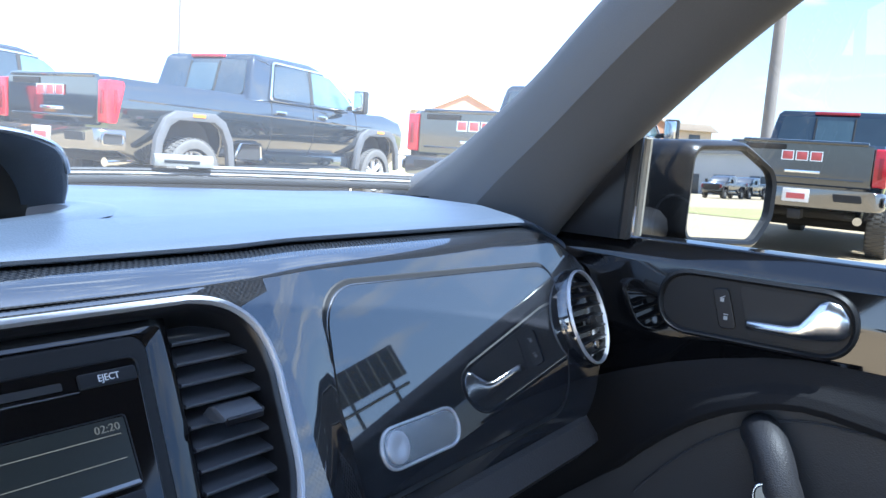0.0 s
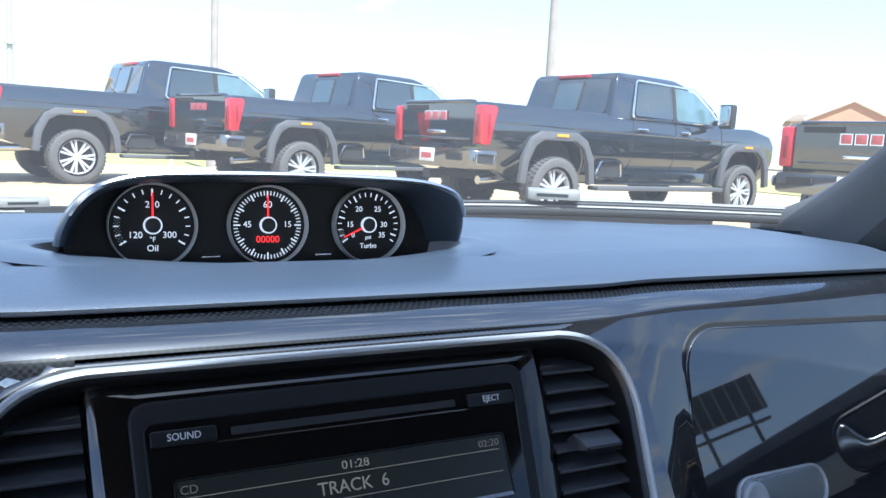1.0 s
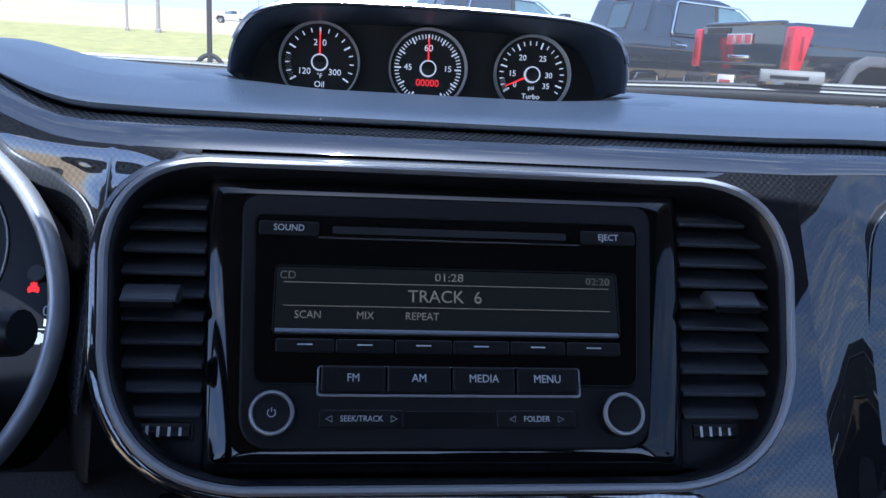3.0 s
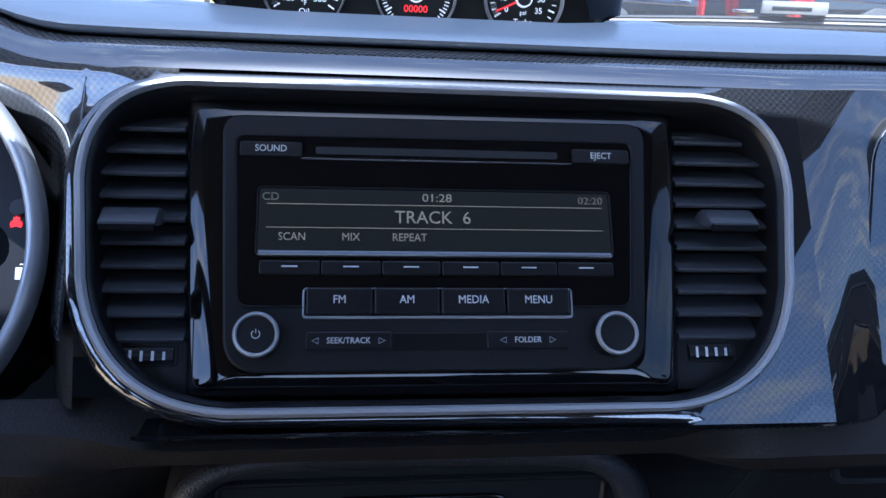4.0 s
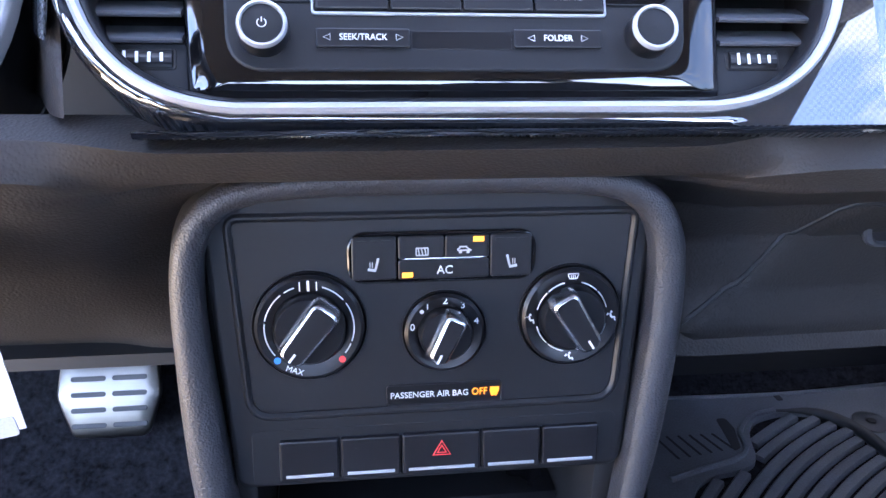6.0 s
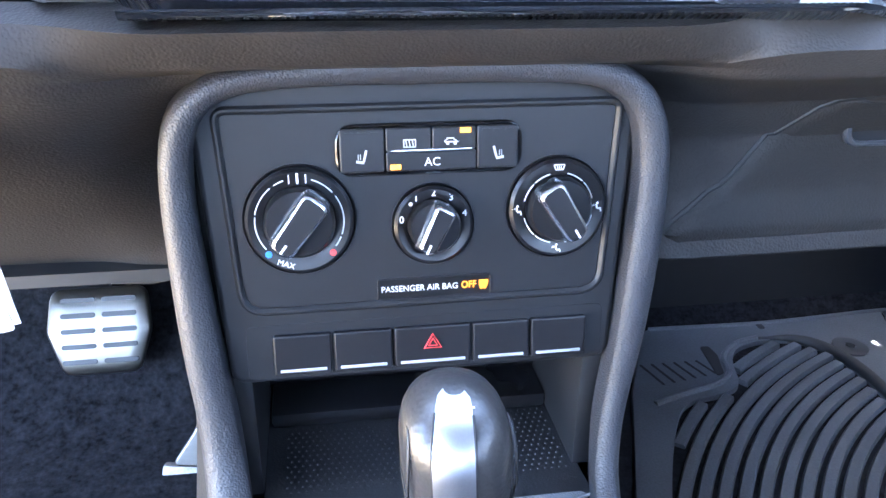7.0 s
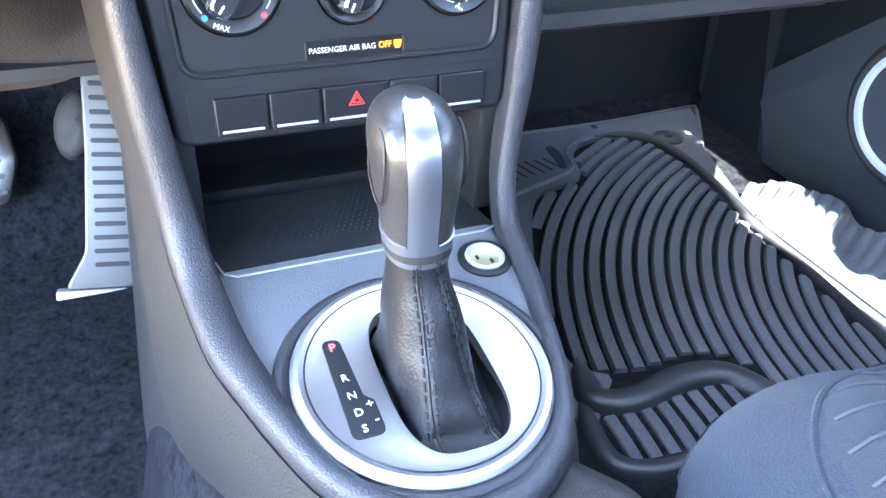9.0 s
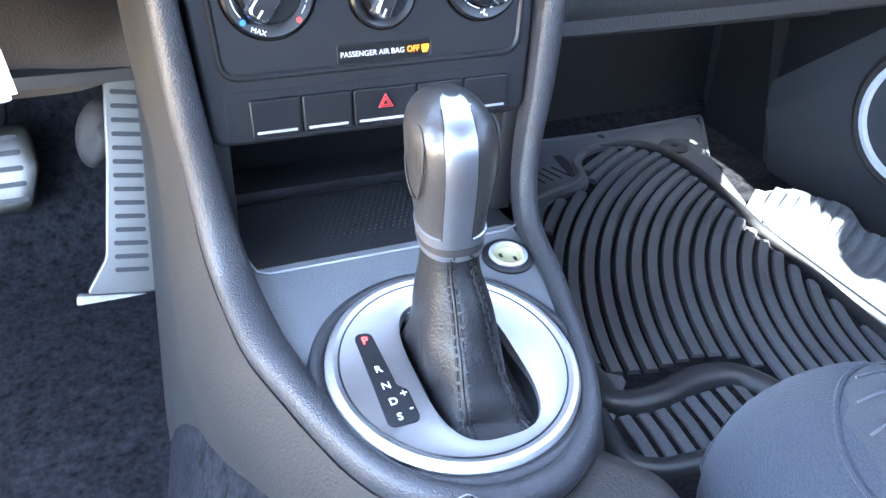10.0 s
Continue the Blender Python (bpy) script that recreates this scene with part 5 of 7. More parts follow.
gear = thing("gear_selector", pose(GX, GY, plate_z(GY), 5.7), "automatic gear selector with leather boot and metal disc", "gear selector")


def opening(k=1.0, n=64, z=0.0):
    out = []
    for i in range(n):
        a = 2 * math.pi * i / n
        c, s_ = math.cos(a), math.sin(a)
        ex = 2 / 3.2
        out.append((0.008 + k * 0.0335 * math.copysign(abs(c) ** ex, c), -0.002 + k * 0.0590 * math.copysign(abs(s_) ** ex, s_), z))
    return out


disc = [[(r * math.cos(2 * math.pi * i / 64), r * 1.03 * math.sin(2 * math.pi * i / 64), z) for i in range(64)] for r, z in ((0.0785, 0.0), (0.0785, 0.004), (0.0765, 0.0068), (0.0735, 0.0074), (0.0715, 0.0066), (0.0705, 0.0060))]
part("disc", loft(disc + [opening(1.10, 64, 0.0052), opening(1.0, 64, 0.0040), opening(0.98, 64, -0.004)], cap0=False, cap1=False), brushed, gear, "brushed aluminium disc", sharp=30)
part("disc_seat", lathe([(0.0780, 0.0), (0.0800, 0.0008), (0.0812, 0.0030), (0.0835, 0.0040), (0.0865, 0.0032), (0.0890, 0.0004), (0.0900, -0.008)], 96), rail_black, gear, "padded ring round the disc")
part("disc_groove", tube([(0.0700 * math.cos(2 * math.pi * i / 72), 0.0721 * math.sin(2 * math.pi * i / 72), 0.0062) for i in range(72)], 0.0006, 5, closed=True), satin_black, gear)
gate = rounded([(-0.0545, -0.037), (-0.0350, -0.037), (-0.0350, -0.0135), (-0.0400, -0.0085), (-0.0415, 0.0370), (-0.0525, 0.0385)], 0.0045, 5)
gp = part("gate_plate", slab(gate, 0.004, 0.0068, 0.0004), panel_black, gear, "dark gear position window")
letters("P", 0.0084, red_led, gp, T(-0.0470, 0.0310, 0.0069))
for w, x, y in (("R", -0.0468, 0.0060), ("N", -0.0464, -0.0075), ("D", -0.0462, -0.0200), ("S", -0.0462, -0.0315)):
    letters(w, 0.0073, white_ink, gp, T(x, y, 0.0069))
letters("+", 0.0085, white_ink, gp, T(-0.0385, -0.0160, 0.0069))
letters("-", 0.0085, white_ink, gp, T(-0.0380, -0.0270, 0.0069))
# leather boot, creased
collar = Vector((-0.0015, 0.022, 0.088))


def along(rows, t):
    """A value read off a smooth line through (t, value) pairs."""
    for (a, p), (b, q) in zip(rows, rows[1:]):
        if t <= b:
            return p + (q - p) * smoothstep(a, b, t) * 0.5 + (q - p) * (t - a) / (b - a) * 0.5
    return rows[-1][1]


def boot_loop(t):
    """The boot sinks inside the opening, then climbs steeply to the collar; its front runs out further."""
    base, out = opening(1.03, 64), []
    for i, p in enumerate(base):
        a = 2 * math.pi * i / 64
        front = max(0.0, -math.sin(a)) ** 1.5
        g = along([(0, 0.0), (0.14, 0.17), (0.30, 0.46), (0.45, 0.66), (0.60, 0.82), (0.78, 0.95), (1.0, 1.0)], t)
        g -= 0.30 * front * math.sin(math.pi * min(t / 0.9, 1.0))
        z = along([(0, 0.0035), (0.14, -0.0120), (0.30, -0.0120), (0.45, 0.0080), (0.60, 0.0360), (0.78, 0.0620), (1.0, 0.088)], t)
        z += 0.012 * front * math.sin(math.pi * min(t / 0.6, 1.0))
        tx = collar.x + 0.0165 * math.cos(a)
        ty = collar.y + 0.0180 * math.sin(a)
        q = Vector((p[0], p[1], 0.0)).lerp(Vector((tx, ty, 0.0)), g)
        swell = math.sin(math.pi * t) ** 1.2
        fold = 0.7 * swell * (0.0022 * math.sin(3 * a + 5.5 * t) + 0.0014 * math.sin(7 * a - 9 * t) + 0.0012 * math.sin(13 * t + 2 * a)) + 0.0050 * math.exp(-((t - 0.24) / 0.11) ** 2) * math.sin(5 * a + 1.0) + 0.0022 * math.exp(-((t - 0.40) / 0.08) ** 2) * math.sin(3 * a - 0.6)
        q.x += fold * math.cos(a)
        q.y += fold * math.sin(a)
        out.append((q.x, q.y, z + 0.0020 * math.sin(4 * a + 3) * swell))
    return out


bt = part("boot", loft([boot_loop(k / 26) for k in range(27)], cap0=False), hide, gear, "creased black leather boot", sharp=70)
rows = []
for i0 in (43, 45, 51, 53):
    pts = []
    for k in range(2, 27):
        p = Vector(boot_loop(k / 26)[i0])
        c = Vector((collar.x * k / 26, collar.y * k / 26, p.z))
        pts.append(p + (p - c).normalized() * 0.0006)
    pts = smooth_path(pts, 3)
    for j in range(0, len(pts) - 2, 3):
        rows.append(tube([pts[j], pts[j + 2]], 0.0008, 5))
ridges = []
for i0 in (44, 52):
    ridges.append(tube(smooth_path([Vector(boot_loop(k / 26)[i0]) for k in range(1, 27)], 2), 0.0011, 7))
part("boot_seam", merge(*ridges), hide, bt)
part("stitching", merge(*rows), thread, bt, "double rows of black stitching")
# knob: leather sides, metal spine
ax0, ax1 = Vector((-0.0015, 0.0225, 0.087)), Vector((-0.0050, 0.034, 0.172))
def knob_shape(t):
    """Half widths across and along the car, up the knob."""
    cap = max(0.0, 1 - max(0.0, (t - 0.70) / 0.30) ** 2.6) ** 0.5
    sw = smoothstep(0.05, 0.66, t)
    return t, (0.0186 + 0.0042 * sw) * cap + 0.0004, (0.0196 + 0.0084 * sw) * cap + 0.0005


prof = [knob_shape(k / 24) for k in range(22)] + [knob_shape(k / 120) for k in (108, 111, 114, 116, 118, 119)] + [knob_shape(0.998)]


def knob_loop(t, rx, ry, grow=0.0, n=48, a0=0.0, a1=2 * math.pi, full=True):
    c = ax0.lerp(ax1, t)
    m = n if full else n + 1
    out = []
    for i in range(m):
        a = a0 + (a1 - a0) * i / n
        ex = 2 / 2.3
        cx, cy = math.cos(a), math.sin(a)
        out.append((c.x + (rx + grow) * math.copysign(abs(cx) ** ex, cx), c.y + (ry + grow) * math.copysign(abs(cy) ** ex, cy), c.z))
    return out


part("knob", loft([knob_loop(*p) for p in prof]), worn_hide, gear, "worn leather-sided gear knob", sharp=60)


def spine_loop(t, rx, ry, lo, hi, grow, n):
    """Part of the knob's outline between two offsets across the spine."""
    out = []
    for i in range(n + 1):
        w = lo + (hi - lo) * i / n
        a = math.asin(min(max(w / (rx + 0.003), -0.97), 0.97))
        out.append(knob_loop(t, rx, ry, grow, 1, radians(258) + a, radians(259) + a, False)[0])
    return out


spine_metal = material("spine_metal", (0.36, 0.37, 0.39), 0.40, metal=1.0, var=0.06, rough_var=0.06)
part("knob_spine", loft([spine_loop(t, rx, ry, -0.0080, 0.0080, 0.0010, 12) for t, rx, ry in prof if t >= 0.12], closed=False), spine_metal, gear, "satin metal spine", sharp=60)
for q in (-0.0084, 0.0084):
    part("spine_groove", tube([spine_loop(t, rx, ry, q, q, 0.0004, 1)[0] for t, rx, ry in prof if 0.12 <= t < 0.97], 0.0007, 6), deep_black, gear)
part("knob_collar", loft([knob_loop(t, rx, ry, g) for t, rx, ry, g in ((-0.06, 0.0165, 0.0172, 0.0), (-0.05, 0.0174, 0.0180, 0.0008), (0.04, 0.0182, 0.0190, 0.0008), (0.10, 0.0188, 0.0199, 0.0010), (0.125, 0.0192, 0.0204, 0.0008), (0.13, 0.0186, 0.02, 0.0))], cap0=False, cap1=False), spine_metal, gear, "satin silver collar")
for s in (-1, 1):
    cpt = ax0.lerp(ax1, 0.60)
    part("side_pad", tube([(cpt.x + s * (0.0222 - 0.0014 * abs(math.sin(q)) ** 2), cpt.y - 0.004 + 0.012 * math.cos(q), cpt.z + 0.022 * math.sin(q)) for q in [2 * math.pi * k / 32 for k in range(32)]], 0.0007, 5, closed=True, up=Vector((1, 0, 0))), deep_black, gear)
bars([(-0.006 + 0.005 * k, 0.0, 0.0038, 0.0034, 0) for k in range(3)], white_ink, gear, pose(ax1.x + 0.0008, ax1.y - 0.0100, ax1.z - 0.0028, -22), "knob_mark", 0.0006)
# parking brake grip end
hb = thing("parking_brake", pose(-0.055, 0.452, 0.500, 0, 0, 10), "chrome-tipped parking brake lever", "parking brake")
part("lever", tube([(0.0, -0.12, 0.002), (0.0, -0.012, 0.006)], 0.0125, 14), hide, hb)
part("button", slab(rect(0.030, 0.016, 0.004), 0, 0.010, 0.003), chrome, hb, "chrome push button", at=pose(0, -0.004, 0.001, 60))


# ---- footwells ----
brake = thing("brake_pedal", pose(-0.338, 1.165, 0.377, 64, 0, 0), "ribbed steel brake pedal", "pedal")
bl = rounded([(-0.043, -0.052), (0.043, -0.052), (0.060, 0.000), (0.055, 0.052), (-0.055, 0.052), (-0.060, 0.000)], [0.014, 0.014, 0.03, 0.014, 0.014, 0.03], 5)


def bowed(loop, z):
    return [(x, y, z - 2.4 * y * y) for x, y in loop]


part("pad", loft([bowed([(x * k, y * k) for x, y in bl], z) for k, z in ((0.98, -0.008), (1.0, -0.004), (1.0, 0.000), (0.985, 0.003), (0.95, 0.0042), (0.7, 0.0044), (0.4, 0.0044), (0.05, 0.0044))]), pedal_steel, brake, "brushed steel pad", sharp=60)
for i in range(5):
    for s in (-1, 1):
        y = -0.036 + 0.0185 * i
        part("grip_slot", slab(rect(0.040, 0.0062, 0.003, 0.0235 * s, y), 0.0036 - 2.4 * y * y, 0.0050 - 2.4 * y * y, 0.0006), rubber, brake)
part("arm", tube([(0.0, 0.02, -0.012), (0.022, 0.06, -0.04), (0.030, 0.16, -0.06), (0.030, 0.30, -0.07)], 0.011, 8), panel_black, brake, "dark steel arm")
gas = thing("accelerator_pedal", pose(-0.184, 1.100, 0.370, 66, 0, 0) @ pose(0, 0, 0, 0, 0, -8), "tall ribbed steel accelerator pedal", "pedal")
gl = rounded([(-0.052, -0.130), (0.027, -0.130), (0.023, 0.140), (-0.023, 0.140), (-0.023, 0.03), (-0.028, -0.085)], [0.006, 0.006, 0.010, 0.010, 0.03, 0.03], 5)
part("pad", slab(gl, -0.005, 0.004, 0.0025, 3), pedal_steel, gas, "brushed steel pad")
for i in range(15):
    part("grip_slot", slab(rect(0.034 + 0.004 * (i < 3), 0.0056, 0.0027, 0.001, -0.100 + 0.0160 * i), 0.0035, 0.0046, 0.0006), rubber, gas)
worn = material("worn_grey_plastic", (0.30, 0.28, 0.26), 0.6, bump=0.3, grain=300, var=0.35)
part("foot", box(0.098, 0.016, 0.020, 0.004, (-0.012, -0.137, -0.004)), worn, gas, "worn grey hinge foot")
part("foot_lip", box(0.100, 0.010, 0.006, 0.002, (-0.014, -0.150, 0.006)), worn, gas)
part("housing", loft([[(-0.033 + x * k, 0.060 + y * k + 0.006 * math.sin(60 * x), z - 0.012 + 0.25 * x) for x, y in circle(0.024, 24, 0, 0, 1.7)] for k, z in ((1.0, -0.06), (0.99, -0.024), (0.93, -0.014), (0.80, -0.008), (0.5, -0.004), (0.05, -0.003))]), material("dusty_brown_plastic", (0.016, 0.013, 0.012), 0.7, bump=0.3, grain=200, var=0.3), gas, "dusty brown sensor housing", sharp=60)
brk = thing("pedal_bracket", pose(-0.27, 1.22, 0.53), "pale metal pedal bracket under the dashboard", "bracket")
part("plate", box(0.12, 0.02, 0.07, 0.006), material("zinc", (0.55, 0.54, 0.50), 0.45, metal=0.8, var=0.15), brk)
part("hub", moved(lathe([(0.03, -0.02), (0.03, 0.02), (0.022, 0.024)], 24), pose(0.0, -0.02, 0.0, 90)), panel_black, brk)
part("column_joint", box(0.05, 0.05, 0.12, 0.012, (0.09, 0.02, -0.02)), panel_black, brk)

# crumbs on the carpet
crumbs = bmesh.new()
rnd = random.Random(5)
for _ in range(46):
    x, y = rnd.uniform(-0.42, -0.17), rnd.uniform(0.55, 1.06)
    r = rnd.uniform(0.0008, 0.0022)
    bmesh.ops.create_icosphere(crumbs, subdivisions=1, radius=r, matrix=Matrix.Translation((x, y, 0.237)))
tagged(part("carpet_crumbs", crumbs, dim_ink), "pale crumbs scattered on the dark carpet", "crumbs", kind="stuff")

# rubber mat
MATZ = 0.250


def mat_h(x, y):
    return MATZ


mat = thing("floor_mat", Matrix.Identity(4), "ribbed black rubber floor mat in the passenger footwell", "floor mat")
MAT_MID = (0.47, 0.90)
mat_out = rounded([(0.220, 0.585), (0.655, 0.545), (0.665, 0.95), (0.725, 1.13), (0.812, 1.275), (0.60, 1.262), (0.40, 1.268), (0.322, 1.11), (0.226, 0.85), (0.205, 0.66)], [0.04, 0.02, 0.05, 0.03, 0.012, 0.03, 0.03, 0.05, 0.05, 0.04], 6)
field = [tuple(p)[:2] for p in smooth_path([(x, y, 0) for x, y in ((0.262, 0.728), (0.292, 0.710), (0.35, 0.710), (0.400, 0.703), (0.437, 0.665), (0.455, 0.57), (0.50, 0.56), (0.60, 0.56), (0.614, 0.68), (0.625, 0.80), (0.640, 0.95), (0.655, 1.06), (0.654, 1.14), (0.632, 1.192), (0.580, 1.210), (0.525, 1.198), (0.495, 1.165), (0.477, 1.112), (0.445, 1.092), (0.395, 1.080), (0.360, 1.045), (0.308, 0.945), (0.262, 0.830), (0.247, 0.755), (0.262, 0.728))], 6)]


def reach(loop, a):
    """How far an outline lies from the mat's middle in the direction a."""
    c, s_, best = math.cos(a), math.sin(a), 0.0
    for p, q in zip(loop, loop[1:] + loop[:1]):
        px, py, ex, ey = p[0] - MAT_MID[0], p[1] - MAT_MID[1], q[0] - p[0], q[1] - p[1]
        det = ex * s_ - ey * c
        if abs(det) > 1e-12:
            k = (py * c - px * s_) / det
            if -1e-9 <= k <= 1 + 1e-9:
                best = max(best, (px + ex * k) * c + (py + ey * k) * s_)
    return best


def mat_line(pts, lift):
    return [(p[0], p[1], mat_h(p[0], p[1]) + lift) for p in pts]


RIB_TOP = 0.0105
# the mat's rubber, smooth; the seat's shadow is put into its darker colour
wave_rubber_shaded = material("smooth_rubber_shaded", (0.028, 0.030, 0.034), 0.42, bump=0.1, grain=300, var=0.2)


def margin_top(x, y):
    return 0.001 if x < 0.47 and y < 0.715 else RIB_TOP


rings = [[], [], [], [], []]
for i in range(240):
    a = 2 * math.pi * i / 240
    r0, r1 = reach(field, a), reach(mat_out, a)
    for j, (r, lift) in enumerate(((r0, -0.001), (r0 + 0.001, None), (r1 - 0.003, None), (r1, 0.004), (r1, -0.012))):
        x, y = MAT_MID[0] + r * math.cos(a), MAT_MID[1] + r * math.sin(a)
        rings[j].append((x, y, MATZ + (margin_top(x, y) if lift is None else min(lift, margin_top(x, y)))))
part("margin", loft(rings, cap0=False, cap1=False), mat_rubber, mat, "flat rubber margin", sharp=50)
part("base", slab(offset(mat_out, 0.002), MATZ - 0.012, MATZ, 0.001), mat_shade, mat)
ridge = smooth_path([(0.560, 1.216), (0.615, 1.208), (0.652, 1.170), (0.665, 1.100), (0.655, 0.99), (0.640, 0.900), (0.630, 0.80), (0.620, 0.70), (0.610, 0.58)], 10)
part("border_ridge", tube(mat_line(ridge, 0.010), [0.003 + 0.0055 * smoothstep(0, 16, i) for i in range(len(ridge))], 10), rubber, mat, "raised border")
lip = smooth_path([(0.345, 1.082), (0.393, 1.098), (0.446, 1.113), (0.474, 1.135), (0.486, 1.175), (0.520, 1.206), (0.560, 1.217)], 8)
part("notch_lip", tube(mat_line(lip, 0.0105), 0.0045, 8), mat_rubber, mat, "raised lip round the notch")
part("front_lip", tube(mat_line(smooth_path([(0.41, 1.262), (0.60, 1.257), (0.79, 1.268), (0.806, 1.262), (0.790, 1.232), (0.722, 1.132)], 8), 0.010), 0.0040, 8), mat_rubber, mat, "raised front edge")
# no opening is cut; a black slab stands in for its shade
part("notch", slab(rounded([(0.455, 1.130), (0.468, 1.137), (0.480, 1.180), (0.478, 1.205), (0.464, 1.205)], 0.005, 3), MATZ, MATZ + RIB_TOP + 0.0012, 0.0008), deep_black, mat, "dark slab painted as the shade in the mat's gap")
# dark bars standing proud, painted as the shade in chevron grooves
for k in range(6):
    part("groove", slab(rounded([(0.372 + 0.0165 * k, 1.122 + 0.003 * k), (0.376 + 0.0165 * k, 1.121 + 0.003 * k), (0.362 + 0.0165 * k, 1.172), (0.358 + 0.0165 * k, 1.172)], 0.0015, 2), MATZ, MATZ + RIB_TOP + 0.0006, 0.0003), mat_shade, mat)
part("edge_mark", slab(rect(0.010, 0.018, 0.003, 0.584, 1.250), MATZ, MATZ + RIB_TOP + 0.001, 0.0005), deep_black, mat)
wave = smooth_path([(0.262, 0.765), (0.250, 0.725), (0.245, 0.697), (0.262, 0.682), (0.300, 0.680), (0.351, 0.688), (0.393, 0.682), (0.416, 0.660), (0.430, 0.62), (0.440, 0.56)], 8)
part("wave_ridge", tube(mat_line(wave, 0.005), [0.006 + 0.0110 * smoothstep(0, 12, i) for i in range(len(wave))], 12, flat=0.75), wave_rubber_shaded, mat, "smooth raised wavy bar")
back_edge = smooth_path([(0.250, 0.725), (0.228, 0.68), (0.218, 0.64), (0.222, 0.612), (0.245, 0.597), (0.28, 0.592), (0.36, 0.585), (0.44, 0.58)], 8)
part("rear_edge", tube(mat_line(back_edge, 0.003), [0.003 + 0.0095 * smoothstep(0, 14, i) for i in range(len(back_edge))], 10, flat=0.8), wave_rubber_shaded, mat, "smooth rounded rear edge")


def inside(x, y):
    dx, dy = x - MAT_MID[0], y - MAT_MID[1]
    return math.hypot(dx, dy) < reach(field, math.atan2(dy, dx)) - 0.004


def rib_bar(pts, wide, tall):
    """A flat-topped rubber rib along a line on the mat."""
    pts = [Vector(p) for p in pts]
    loops = []
    for i, p in enumerate(pts):
        d = (pts[min(i + 1, len(pts) - 1)] - pts[max(i - 1, 0)])
        s = Vector((d.y, -d.x, 0)).normalized()
        loops.append([tuple(p + s * a + Vector((0, 0, b))) for a, b in ((-wide, -0.001), (-wide * 0.86, tall * 0.8), (-wide * 0.66, tall), (wide * 0.66, tall), (wide * 0.86, tall * 0.8), (wide, -0.001))])
    return loft(loops)


# concentric ribs
for k in range(28):
    r = 0.214 + 0.0207 * k
    run = []
    for i in range(241):
        a = radians(80 + 150 * i / 240)
        x, y = 0.905 + r * math.cos(a), 0.570 + r * math.sin(a)
        ok = inside(x, y)
        if ok:
            run.append((x, y, mat_h(x, y)))
        if (not ok or i == 240) and run:
            if len(run) > 5:
                part("rib", rib_bar(run[:-1:3] + run[-1:], 0.0086, RIB_TOP), mat_rubber, mat)
            run = []
for k in range(9):
    x = 0.248 + 0.0207 * k
    part("rib", rib_bar(mat_line([(x, 0.668, 0), (x - 0.002, 0.635, 0), (x - 0.006, 0.602, 0)], 0), 0.0078, 0.0065), mat_rubber, mat)
# outer wing of the mat, ending in fingers beside the sill
def wing_reach(y):
    return 0.012 + 0.066 * smoothstep(0.985, 0.900, y) + 0.007 * math.sin(61 * y)


def wing(u, v):
    y = 0.555 + 0.415 * v
    x = 0.648 + 0.020 * smoothstep(0.8, 1.0, v)
    return (x + 1.06 * wing_reach(y) * u, y + 0.012 * u, MATZ + RIB_TOP + 0.0405 * u ** 1.8 * wing_reach(y) / 0.075)


part("outer_wing", sheet(wing, 8, 40, -0.004), mat_rubber, mat, "raised outer wing")
for k in range(21):
    y = 0.560 + 0.0197 * k
    w = wing_reach(y)
    pts = [(0.652 + 0.90 * w * j / 7, y + 0.020 * (j / 7) ** 1.5, MATZ + RIB_TOP - 0.001 + 0.045 * (j / 7) ** 1.8 * w / 0.075) for j in range(8)]
    part("finger", tube(pts, [0.0092 * (1 - 0.35 * (j / 7) ** 5) for j in range(8)], 8, flat=0.4), mat_rubber, mat)
part("fixing_eye", lathe([(0.025, 0.0), (0.025, 0.003), (0.018, 0.0045), (0.007, 0.0040), (0.005, -0.004), (0.0001, -0.004)], 28), slat_black, mat, "round fixing eyelet", at=T(0.684, 1.174, MATZ + RIB_TOP))
part("fixing_hole", slab(circle(0.006, 16), 0.0, 0.0045, 0.0003), deep_black, mat, at=T(0.684, 1.174, MATZ + RIB_TOP))
kick = part("kick_panel", sheet(lambda u, v: (0.80 + 0.055 * smoothstep(0.3, 1.0, u) - 0.04 * v, 0.80 + 0.52 * u, 0.235 + 0.46 * v), 16, 6, 0.01), door_lower)
tagged(kick, "dark plastic side panel of the footwell", "panel", kind="structure")

# ---- passenger seat ----
seat = thing("passenger_seat", pose(0.372, 0.005, 0.262), "blue-grey cloth passenger seat with ribbed centre and headrest", "car seat")


def soft_loop(pts, n=3):
    """A closed smooth line through the points."""
    P = [Vector(p) for p in pts]
    m, out = len(P), []
    for i in range(m):
        a, b, c, d = P[i - 1], P[i], P[(i + 1) % m], P[(i + 2) % m]
        for k in range(n):
            t = k / n
            out.append(tuple(0.5 * ((2 * b) + (c - a) * t + (2 * a - 5 * b + 4 * c - d) * t * t + (3 * b - a - 3 * c + d) * t ** 3)))
    return out


def cushion_loop(y, wide, z_top, z_low, roll):
    pts = [(-wide, z_low + 0.03), (-wide - 0.004, z_top - 0.06), (-wide + 0.008, z_top - 0.018), (-wide + 0.040, z_top + roll), (-wide + 0.085, z_top + roll * 0.6), (-wide + 0.13, z_top - 0.010), (0, z_top - 0.018)]
    pts = pts + [(-x, z) for x, z in reversed(pts[:-1])]
    pts += [(wide - 0.04, z_low), (-wide + 0.04, z_low)]
    return soft_loop([(x, y, z) for x, z in pts])


def cushion(stations):
    """Sections spaced closely by a smooth curve through the stations."""
    rows = smooth4(stations, 5)
    return loft([cushion_loop(*r) for r in rows])


